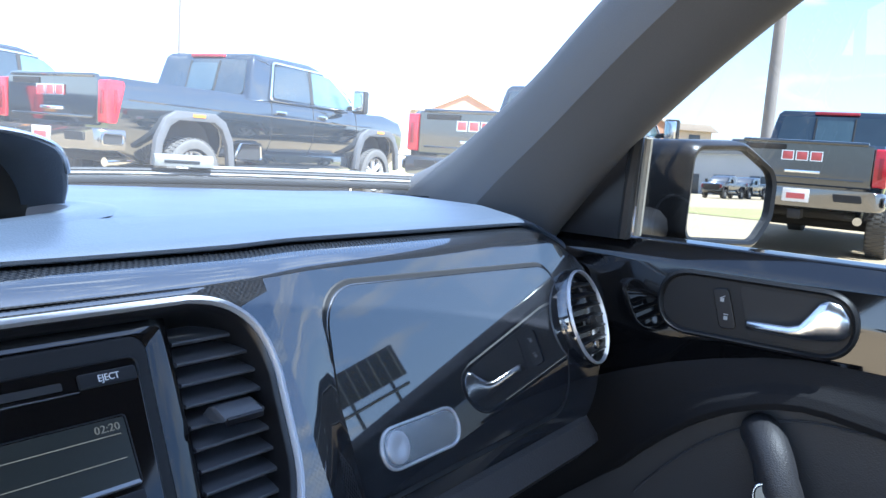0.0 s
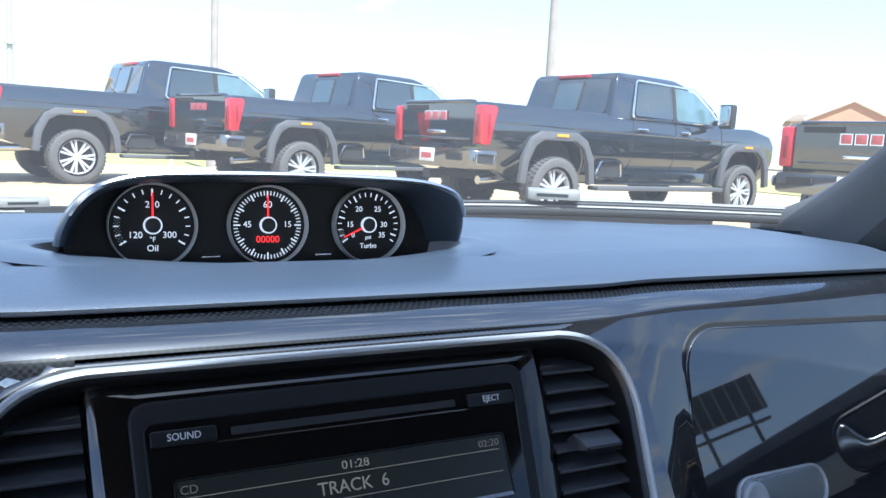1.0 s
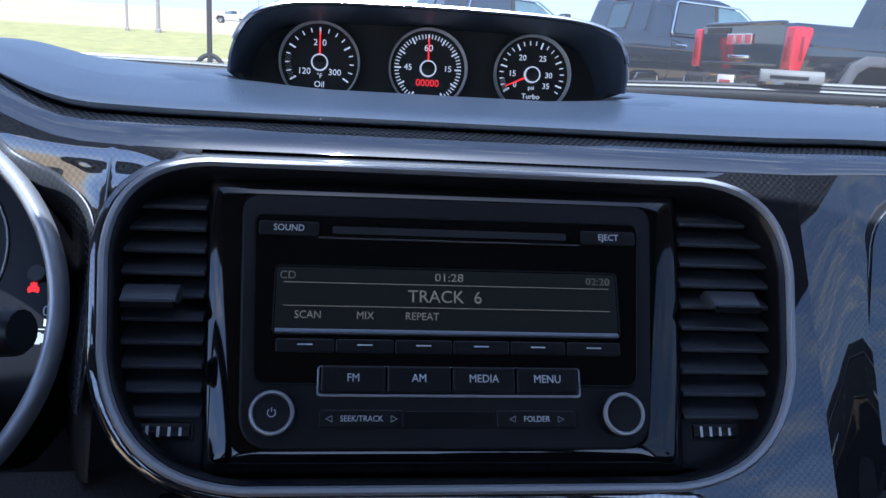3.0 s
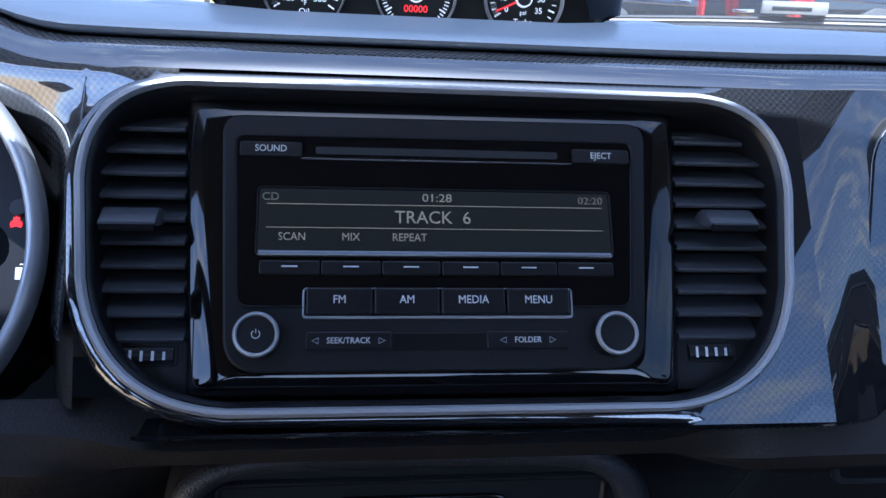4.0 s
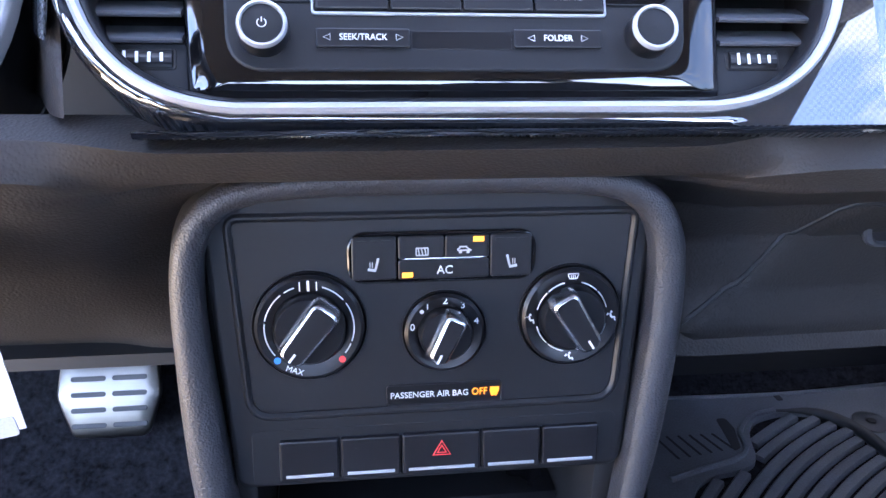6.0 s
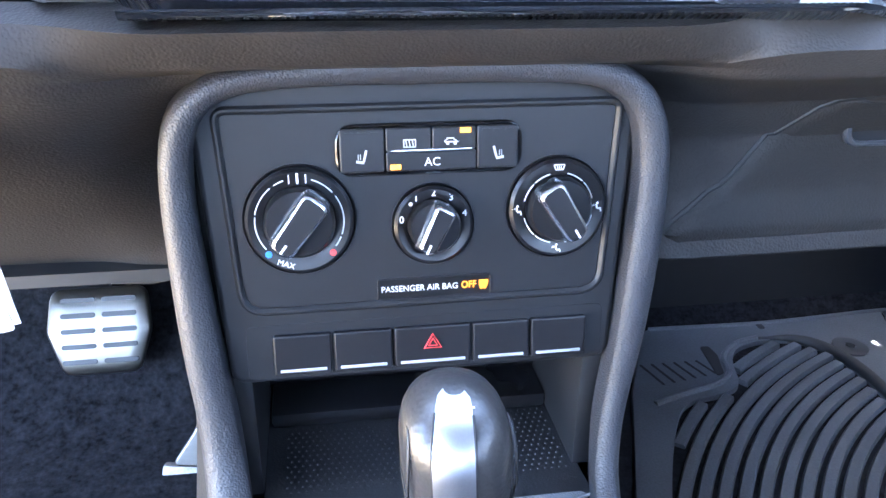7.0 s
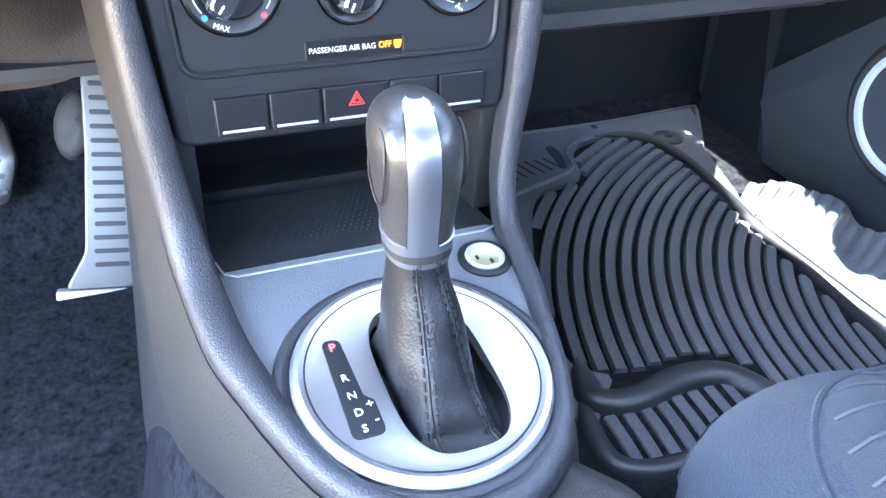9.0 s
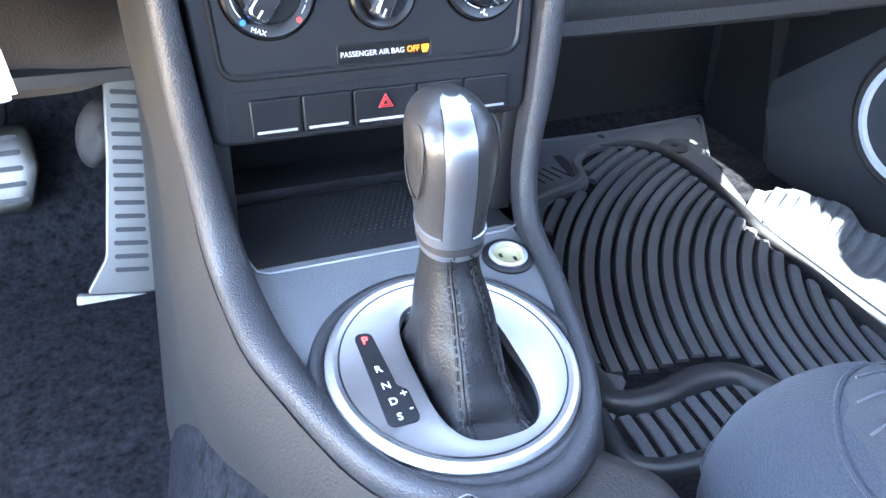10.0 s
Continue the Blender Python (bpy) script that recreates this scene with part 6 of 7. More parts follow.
def smooth4(rows, n):
    P = [np.array(r, float) for r in rows]
    P = [2 * P[0] - P[1]] + P + [2 * P[-1] - P[-2]]
    out = []
    for i in range(1, len(P) - 2):
        a, b, c, d = P[i - 1:i + 3]
        for k in range(n):
            t = k / n
            out.append(0.5 * (2 * b + (c - a) * t + (2 * a - 5 * b + 4 * c - d) * t * t + (3 * b - a - 3 * c + d) * t ** 3))
    return [tuple(float(v) for v in r) for r in out + [P[-2]]]


CUSHION = [(-0.16, 0.25, 0.235, 0.13, 0.02), (0.10, 0.266, 0.264, 0.12, 0.022), (0.30, 0.272, 0.285, 0.12, 0.018), (0.385, 0.268, 0.286, 0.13, 0.012), (0.430, 0.256, 0.273, 0.15, 0.006), (0.458, 0.238, 0.248, 0.165, 0.0), (0.472, 0.215, 0.215, 0.178, -0.004), (0.474, 0.20, 0.200, 0.185, -0.004)]
CUSHION_ROWS = smooth4(CUSHION, 5)
part("seat_base", box(0.42, 0.42, 0.14, 0.02, (0, 0.14, 0.08)), deep_black, seat)
part("cushion", cushion(CUSHION), cloth, seat, "blue-grey cloth cushion", sharp=80)


def seat_top(x, y):
    """Height of the cushion's top."""
    rows = CUSHION_ROWS
    i = max(k for k in range(len(rows) - 1) if rows[k][0] <= y or k == 0)
    f = (y - rows[i][0]) / max(rows[i + 1][0] - rows[i][0], 1e-6)
    par = [p + (q - p) * min(max(f, 0), 1) for p, q in zip(rows[i], rows[i + 1])]
    lp = cushion_loop(*par)
    best = -1.0
    for p, q in zip(lp, lp[1:] + lp[:1]):
        if min(p[0], q[0]) <= x <= max(p[0], q[0]) and abs(p[0] - q[0]) > 1e-7:
            best = max(best, p[2] + (q[2] - p[2]) * (x - p[0]) / (q[0] - p[0]))
    return best


def insert_at(u, v):
    """The ribbed centre of the cushion: u across, v from the back to the front."""
    y = -0.10 + 0.543 * v
    w = 0.240 + 0.037 * (y + 0.10) if y < 0.30 else 0.2548 * max(1 - ((y - 0.30) / 0.146) ** 4, 0) ** 0.4
    x = (2 * u - 1) * max(w, 0.02)
    edge = min(min(u, 1 - u) * 12, (1 - v) * 14, 1.0)
    groove = abs(math.sin(math.pi * (y + 0.1) / 0.0190))
    return (x, y, seat_top(x, y) + 0.0045 * edge ** 0.5 + 0.0016 * edge * groove ** 0.5 - 0.001)


part("insert", sheet(lambda u, v: insert_at(u, 1 - (1 - v) ** 1.5), 44, 180), cloth_light, seat, "lighter ribbed cloth insert", sharp=80)
for k in range(1, 29):
    y = -0.10 + 0.0190 * k
    v = (y + 0.10) / 0.543
    if v < 0.99:
        part("seam", tube([Vector(insert_at(j / 44, v)) + Vector((0, 0, 0.0012)) for j in range(1, 44)], 0.0009, 5), seam_light, seat)
edge_line = [insert_at(0.0, 1 - (1 - j / 60) ** 2.2) for j in range(61)] + [insert_at(j / 16, 1.0) for j in range(1, 16)] + [insert_at(1.0, 1 - (j / 60) ** 2.2) for j in range(61)]
part("piping", tube([Vector(p) + Vector((0, 0, 0.001)) for p in edge_line], 0.0020, 6), cloth, seat)
part("backrest", loft([[(x, -0.20 - 0.42 * t + yy, 0.22 + 0.60 * t) for x, yy in rounded([(-w, -0.06), (w, -0.06), (w, 0.05), (w - 0.10, 0.02), (-w + 0.10, 0.02), (-w, 0.05)], 0.03, 4)] for t, w in ((0.0, 0.25), (0.3, 0.265), (0.7, 0.26), (0.92, 0.22), (1.0, 0.16))]), cloth, seat, "blue-grey cloth backrest", sharp=70)
for s in (-1, 1):
    part("headrest_post", tube([(0.055 * s, -0.62, 0.78), (0.055 * s, -0.665, 0.93)], 0.006, 8), panel_black, seat)
part("headrest", moved(box(0.25, 0.09, 0.15, 0.025, seg=3), pose(0, -0.675, 0.975, -12)), cloth, seat, "cloth headrest on two posts", sharp=60)
part("seat_rail", tube([(-0.235, 0.30, 0.045), (-0.235, 0.52, 0.040)], 0.009, 8), chrome, seat, "bright seat slide rail")

dseat = copy_thing(seat, pose(-0.40, -0.16, 0.245))
tagged(dseat, "blue-grey cloth driver seat, set well back")

# ---- passenger door ----
door = thing("passenger_door", Matrix.Identity(4), "black passenger door with glossy upper trim and silver handle", "car door")


def door_sheet(pts, y0=-0.40, y1=1.06, n=30, thick=0.0):
    """pts: rows of (z, x) down the door; each may be a function of y."""
    def f(u, v):
        y = y0 + (y1 - y0) * u
        k = v * (len(pts) - 1)
        i = min(int(k), len(pts) - 2)
        a = pts[i](y) if callable(pts[i]) else pts[i]
        b = pts[i + 1](y) if callable(pts[i + 1]) else pts[i + 1]
        z = a[0] + (b[0] - a[0]) * (k - i)
        x = a[1] + (b[1] - a[1]) * (k - i)
        return (x, y, z)
    return sheet(f, n, 8 * (len(pts) - 1), thick)


def low_edge(y):
    return 0.890 - 0.75 * max(y - 0.44, 0.0) ** 2


part("upper_trim", door_sheet([(0.975, 0.785), (0.988, 0.765), (0.986, 0.742), (0.965, 0.728), (0.925, 0.722), (0.885, 0.723), lambda y: (low_edge(y), 0.728)]), gloss_black, door, "glossy black upper door trim", sharp=60)


def arm_z(y):
    if y > 0.72:
        return 0.7105 - 0.85 * (y - 0.72)
    return 0.834 - 2.8 * (y - 0.51) ** 2 if y > 0.51 else 0.834 - 0.14 * (0.51 - y)


def down(y, k):
    """A height between the arm's edge and the foot of the door."""
    return 0.25 + (arm_z(y) - 0.055 - 0.25) * k


part("armrest_pad", door_sheet([lambda y: (low_edge(y) + 0.004, 0.730), lambda y: (low_edge(y) - 0.004, 0.727), lambda y: (0.5 * low_edge(y) + 0.5 * arm_z(y), 0.722 + 0.018 * smoothstep(0.62, 0.80, y)), lambda y: (arm_z(y) + 0.016, 0.714 + 0.034 * smoothstep(0.62, 0.80, y)), lambda y: (arm_z(y) + 0.006, 0.711 + 0.037 * smoothstep(0.62, 0.80, y)), lambda y: (arm_z(y) - 0.001, 0.714 + 0.034 * smoothstep(0.62, 0.80, y)), lambda y: (arm_z(y) - 0.006, 0.740 + 0.008 * smoothstep(0.62, 0.80, y))], n=60), door_pad, door, "soft black door pad with an arched lower edge", sharp=60)
part("lower_panel", door_sheet([lambda y: (arm_z(y) - 0.003, 0.742), lambda y: (arm_z(y) - 0.055, 0.745), lambda y: (down(y, 0.7), 0.762), lambda y: (down(y, 0.4), 0.775), lambda y: (down(y, 0.15), 0.782), (0.25, 0.790)], n=60), door_lower, door, "black lower door panel", sharp=60)
part("pocket_line", tube([(0.739, 0.70 - 0.6 * k / 40, 0.818 - 3.4 * max(0.20 - 0.6 * k / 40, 0.0) ** 2) for k in range(41)], 0.0014, 6), slat_black, door, "thin pale seam")
DM = pose(0.7215, 0.586, 0.924, 90, 0, -90)
hb_ = part("handle_bowl", frame_ring(rect(0.205, 0.072, 0.034, seg=8), rect(0.193, 0.060, 0.029, seg=8), -0.004, 0.006, 0.003), panel_black, door, "rounded black handle surround", at=DM)
part("bowl", slab(rect(0.195, 0.062, 0.030, seg=8), -0.004, 0.001, 0.001), panel_black, hb_)
# thin black plate on the bowl; the shade behind the handle is painted
part("bowl_shade", slab(rounded([(0.000, -0.026), (0.088, -0.026), (0.088, 0.026), (-0.016, 0.026)], [0.004, 0.02, 0.02, 0.004], 5), 0.001, 0.0014, 0.0002), deep_black, hb_)
lk = part("lock_switch", slab(rounded([(-0.031, -0.022), (-0.013, -0.021), (-0.026, 0.022), (-0.043, 0.020)], 0.005, 4), 0.001, 0.004, 0.001), key_black, hb_)
bars([(-0.031, 0.012, 0.006, 0.001, 30), (-0.031, 0.009, 0.004, 0.004, 0), (-0.0255, -0.010, 0.004, 0.004, 0), (-0.0255, -0.006, 0.005, 0.001, 0)], dim_ink, lk, T(0, 0, 0.004), "lock_mark")
part("door_handle", loft([[(x, cy + h * math.cos(q), zz + d * math.sin(q)) for q in [2 * math.pi * k / 12 for k in range(12)]] for x, cy, h, zz, d in ((-0.003, -0.0115, 0.0040, 0.008, 0.003), (0.000, -0.0115, 0.0054, 0.011, 0.004), (0.020, -0.0112, 0.0056, 0.013, 0.0045), (0.040, -0.0108, 0.0062, 0.014, 0.0045), (0.050, -0.0090, 0.0080, 0.014, 0.005), (0.058, -0.0030, 0.0140, 0.013, 0.005), (0.066, 0.0035, 0.0195, 0.012, 0.005), (0.074, 0.0055, 0.0205, 0.010, 0.005), (0.084, 0.0045, 0.0180, 0.008, 0.005), (0.091, 0.0025, 0.0130, 0.006, 0.004), (0.095, 0.001, 0.006, 0.004, 0.003))]), satin_silver, hb_, "satin silver pull handle", sharp=60)
gh = part("grab_handle", tube(smooth_path([(0.748, 0.572, 0.790), (0.722, 0.560, 0.797), (0.702, 0.545, 0.784), (0.694, 0.530, 0.750), (0.702, 0.508, 0.700), (0.735, 0.48, 0.640)], 6), [0.013, 0.016, 0.019, 0.0205, 0.021] + [0.021] * 26, 16), rail_black, door, "padded grab handle", sharp=60)
SWP = pose(0.6775, 0.5405, 0.742, 78, 0, -70) @ pose(0, 0, 0, 0, 0, 8)
oval = rounded([(-0.0105, -0.044), (0.0105, -0.044), (0.0100, 0.018), (-0.0100, 0.018)], 0.0098, 6)
part("switch_rim", frame_ring(offset(oval, -0.0022), oval, -0.002, 0.0032, 0.001), chrome, gh, "bright rim of the window switch", at=SWP)
part("window_switch", slab(oval, -0.002, 0.0018, 0.001), gloss_black, gh, at=SWP)
SP = pose(0.762, 0.812, 0.455, 90, 0, -82)
sp = part("speaker", lathe([(0.105, -0.01), (0.104, 0.008), (0.096, 0.016), (0.088, 0.014)], 44), lower_black, door, "round door loudspeaker with a pale ring", at=SP)
part("speaker_ring", lathe([(0.089, 0.010), (0.088, 0.017), (0.082, 0.018), (0.079, 0.012)], 44), pale_plastic, sp)
part("speaker_grille", lathe([(0.080, 0.010), (0.07, 0.013), (0.03, 0.016), (0.0001, 0.017)], 40), slat_black, sp)
# window edge, corner piece and pane
part("corner_piece", slab(rounded([(0.0, 0.0), (0.155, 0.0), (0.020, 0.130), (0.0, 0.130)], 0.004, 3), 0, 0.012, 0.003), satin_black, door, "black triangular mirror corner", at=pose(0.728, 0.735, 0.982, 90, 0, 90))
part("seal", tube([(0.733, 0.742, 0.985), (0.722, 0.735, 1.045), (0.708, 0.728, 1.105), (0.69, 0.66, 1.17), (0.655, 0.56, 1.27), (0.61, 0.40, 1.365), (0.585, 0.10, 1.385), (0.59, -0.38, 1.38)], 0.008, 8), rubber, door, "black window seal")
part("seal_edge", tube([(0.738, 0.728, 0.988), (0.726, 0.722, 1.045), (0.712, 0.715, 1.10)], 0.0045, 6), material("dusty_seal", (0.28, 0.26, 0.21), 0.6), door)
part("window_glass", sheet(lambda u, v: (0.752 - 0.13 * v, -0.36 + (1.09 - 0.45 * max(v - 0.3, 0) - 0.2 * max(v - 0.72, 0)) * u, 0.975 + 0.41 * v), 8, 16), side_glass, door, "tinted side window")

# door mirror
MM = pose(1.004, 0.714, 1.036)
mir = thing("door_mirror", MM, "black door mirror with a dusty rim", "door mirror")
# axes of the glass
gn = Vector((-0.30, -0.953, 0.02)).normalized()
gx = gn.cross(Vector((0, 0, 1))).normalized() * -1
gy = gn.cross(gx)
if gy.z < 0:
    gy = -gy
R = Matrix((gx, gy, gn)).transposed().to_4x4()
gloop = rounded([(-0.085, -0.060), (0.072, -0.066), (0.106, -0.030), (0.110, 0.030), (0.030, 0.064), (-0.078, 0.058)], [0.018, 0.03, 0.03, 0.03, 0.05, 0.02], 6)
if gx.x < 0:
    gloop = [(-x, y) for x, y in reversed(gloop)]
housing = []
for k, z in ((1.12, 0.008), (1.19, 0.002), (1.225, -0.016), (1.22, -0.05), (1.17, -0.09), (1.04, -0.13), (0.75, -0.158), (0.4, -0.172), (0.1, -0.174)):
    housing.append([(x * k - 0.42 * max(-z - 0.01, 0), y * k, z) for x, y in gloop])
part("shell", loft([[(x, y, -0.004) for x, y in gloop], [(x * 1.02, y * 1.02, 0.002) for x, y in gloop]] + housing, cap0=False), material("mirror_paint", (0.008, 0.008, 0.009), 0.30, coat=0.15, var=0.2), mir, "black painted mirror shell", at=R, sharp=60)
part("rim", loft([[(x * k, y * k, z) for x, y in gloop] for k, z in ((1.005, 0.001), (1.03, 0.007), (1.10, 0.0095), (1.135, 0.006))], cap0=False, cap1=False), panel_black, mir, "dark mirror rim", at=R)
part("glass", slab(gloop, -0.002, 0.0015, 0.0004), mirror_glass, mir, "mirror glass", at=R)
part("foot", tube([(-0.225, 0.09, -0.045), (-0.12, 0.075, -0.052), (-0.02, 0.05, -0.05)], [0.035, 0.028, 0.03], 12), material("mirror_foot", (0.01, 0.01, 0.011), 0.3, var=0.3), mir)

# cowl and wipers outside the windscreen
cowl = tagged(part("cowl", sheet(lambda u, v: ((u * 2 - 1) * 0.72, far_edge((u * 2 - 1) * 0.72) + 0.02 + 0.16 * v, 0.984 - 0.035 * v + 0.01 * math.sin(20 * u)), 24, 4, -0.01), panel_black), "black plastic cowl under the windscreen", "cowl", kind="structure")
bonnet = tagged(part("bonnet", sheet(lambda u, v: ((u * 2 - 1) * (0.76 - 0.1 * v), far_edge((u * 2 - 1) * 0.7) + 0.17 + 0.85 * v, 0.975 - 0.05 * v - 0.30 * v * v - 0.10 * ((u * 2 - 1) ** 2) * (0.3 + v)), 20, 14, -0.01), gloss_black), "glossy black bonnet sloping away", "car bonnet", kind="structure")
wiper_grey = material("wiper_dusty", (0.16, 0.155, 0.145), 0.5, var=0.4, coarse=60)


def wiper(path, pivot, label):
    """A flat blade in dusty layers, with its arm behind and a clip in the middle."""
    w = thing("wiper", Matrix.Identity(4), label, "wiper")
    pts = smooth_path(path, 8)
    part("blade", tube(pts, 0.0034, 8, flat=1.4), rubber, w, "black wiper blade")
    part("blade_spine", tube([p + Vector((0, 0.004, 0.0068)) for p in pts], 0.0030, 8, flat=0.7), wiper_grey, w, "dusty blade spine")
    part("blade_rail", tube([p + Vector((0, 0.009, 0.0105)) for p in pts], 0.0024, 8), rubber, w)
    part("arm", tube([p + Vector((0, 0.014, 0.0142)) for p in pts[len(pts) // 2 - 4:]], 0.0046, 10, flat=0.6), wiper_grey, w, "dusty wiper arm")
    c = Vector(pivot)
    k_ = 0.7 if pivot[0] < 0 else 1.0
    d = pts[len(pts) // 2] - pts[len(pts) // 2 - 3]
    m = Matrix.Translation(c) @ pose(0, 0, 0, 0, 0, math.degrees(math.atan2(d.y, d.x))) @ Matrix.Diagonal((k_, k_, k_, 1))
    clip = part("clip", loft([[(x, y * k, z) for y, z in ((-0.011, -0.006), (0.011, -0.006), (0.011, 0.003), (0.006, 0.0075), (-0.006, 0.0075), (-0.011, 0.003))] for x, k in ((-0.034, 0.7), (-0.029, 1.0), (0.024, 1.0), (0.032, 0.8))]), pale_dust, w, "pale clip that holds the blade", at=m, sharp=50)
    part("clip_slot", box(0.040, 0.0014, 0.003, 0.0004, (-0.004, -0.0112, 0.0)), rubber, clip)
    return w


pale_dust = material("pale_dust", (0.16, 0.155, 0.14), 0.6, var=0.25, coarse=60)
wiper([(0.22, 1.212, 1.008), (0.36, 1.182, 1.013), (0.52, 1.120, 1.016), (0.66, 1.045, 1.018), (0.725, 1.005, 1.019)], (0.430, 1.165, 1.036), "dusty windscreen wiper lying along the glass")
wiper([(-0.66, 1.09, 1.000), (-0.46, 1.170, 0.999), (-0.28, 1.215, 0.998), (-0.16, 1.235, 0.996)], (-0.160, 1.245, 1.012), "dusty windscreen wiper on the driver's side")


# ---- outside ----
def ground_h(x, y):
    h = 0.12 * smoothstep(3, 9, y)
    left = smoothstep(12, -6, x)
    h += left * (1.72 * smoothstep(30, 70, y) + 2.1 * smoothstep(65, 132, y) + 4.6 * smoothstep(135, 215, y)) - 0.25 * smoothstep(20, 27, y)
    return h


def grid_sheet(name, x0, x1, y0, y1, nx, ny, mat, label, cat, lift=0.0, fn=None):
    fn = fn or (lambda x, y: 0.0)
    bm = bmesh.new()
    V = {}
    xs = [x0 + (x1 - x0) * i / nx for i in range(nx + 1)]
    ys = [y0 + (y1 - y0) * j / ny for j in range(ny + 1)]
    for i, x in enumerate(xs):
        for j, y in enumerate(ys):
            V[i, j] = bm.verts.new((x, y, ground_h(x, y) + lift - fn(x, y)))
    for i in range(nx):
        for j in range(ny):
            bm.faces.new((V[i, j], V[i + 1, j], V[i + 1, j + 1], V[i, j + 1]))
    return tagged(part(name, bm, mat, sharp=80), label, cat, kind="structure")


concrete = material("pale_concrete", (0.345, 0.258, 0.145), 0.85, bump=0.3, grain=60, var=0.18, coarse=0.6)
dirt = material("dry_ground", (0.40, 0.305, 0.175), 0.95, var=0.25, coarse=0.2, grain=8)
grass_mat = material("dry_grass", (0.285, 0.26, 0.085), 0.95, bump=1.0, grain=30, var=0.4, coarse=1.2)
asphalt = material("asphalt", (0.07, 0.07, 0.07), 0.9, bump=0.3, grain=60, var=0.2, coarse=1)
grid_sheet("ground", -400, 400, -300, 900, 160, 240, dirt, "dry tan ground reaching to the horizon", "ground", -0.02, lambda x, y: 0.5 if -75 < x < 62 and -75 < y < 66 else 0.0)
grid_sheet("parking_lot", -60, 60, -70, 24, 60, 94, concrete, "pale sunlit concrete car park", "car park", 0.0)
grid_sheet("grass_verge", -70, 40, 24, 65, 50, 41, grass_mat, "strip of dry green grass beside the car park", "grass", 0.0)
grid_sheet("grass_verge", 18.5, 60, -30, 24, 20, 30, grass_mat, "strip of dry green grass behind the parked trucks", "grass", 0.02)

# ---- parked pickup trucks ----
truck_black = material("truck_black", (0.007, 0.011, 0.015), 0.06, spec=1.0, coat=1.0, var=0.1, rough_var=0.03)
truck_white = material("truck_white", (0.75, 0.75, 0.74), 0.15, coat=1.0, var=0.04)
flare_grey = material("flare_grey", (0.085, 0.085, 0.088), 0.55, var=0.12)
tail_red = material("tail_red", (0.46, 0.018, 0.030), 0.18, coat=0.4, var=0.15, coarse=8)
tail_clear = material("tail_clear", (0.22, 0.012, 0.018), 0.15)
truck_glass = material("truck_glass", (0.030, 0.042, 0.050), 0.03, coat=1.0, var=0.2, coarse=3)
truck_glass_clear = material("truck_glass_clear", (0.10, 0.16, 0.17), 0.03, coat=1.0, var=0.3, coarse=4)
truck_glass_pale = material("truck_glass_pale", (0.055, 0.082, 0.092), 0.03, coat=1.0, var=0.25, coarse=4)
tyre_mat = material("tyre", (0.085, 0.080, 0.073), 0.85, bump=0.4, grain=60, var=0.2)
marker_amber = material("marker_amber", (0.80, 0.32, 0.02), 0.3)
bumper_chrome = material("bumper_chrome", (0.50, 0.50, 0.50), 0.10, metal=1.0, var=0.05)
rim_silver = material("rim_silver", (0.52, 0.52, 0.52), 0.32, metal=0.35, var=0.06)
bumper_dark = material("bumper_dark", (0.22, 0.215, 0.21), 0.12, metal=0.85, coat=0.6, var=0.1)
under_black = material("underbody", (0.02, 0.019, 0.018), 0.8, var=0.3)
badge_red = material("badge_red", (0.50, 0.10, 0.10), 0.3)


UPR = Matrix(((1, 0, 0, 0), (0, 0, -1, 0), (0, 1, 0, 0), (0, 0, 0, 1)))  # (x, z) outline to an upright plate


def xz(loop, y0, y1, bev=0.0, seg=2):
    bm = prism(loop, -y1, -y0, bev, seg)
    return moved(bm, UPR)


def wheel_arch(cx):
    # squared-off arch
    return [(cx + 0.56, 0.50), (cx + 0.52, 0.78), (cx + 0.42, 0.98), (cx + 0.28, 1.06), (cx - 0.28, 1.06), (cx - 0.42, 0.98), (cx - 0.52, 0.78), (cx - 0.56, 0.50)]


RW, FW = 1.32, 5.36


def side_y(z):
    """Half the width of the body: the sides are rounded like a barrel."""
    return 0.97 - 0.36 * (z - 1.10) ** 2 - 0.28 * max(0.0, 0.88 - z)


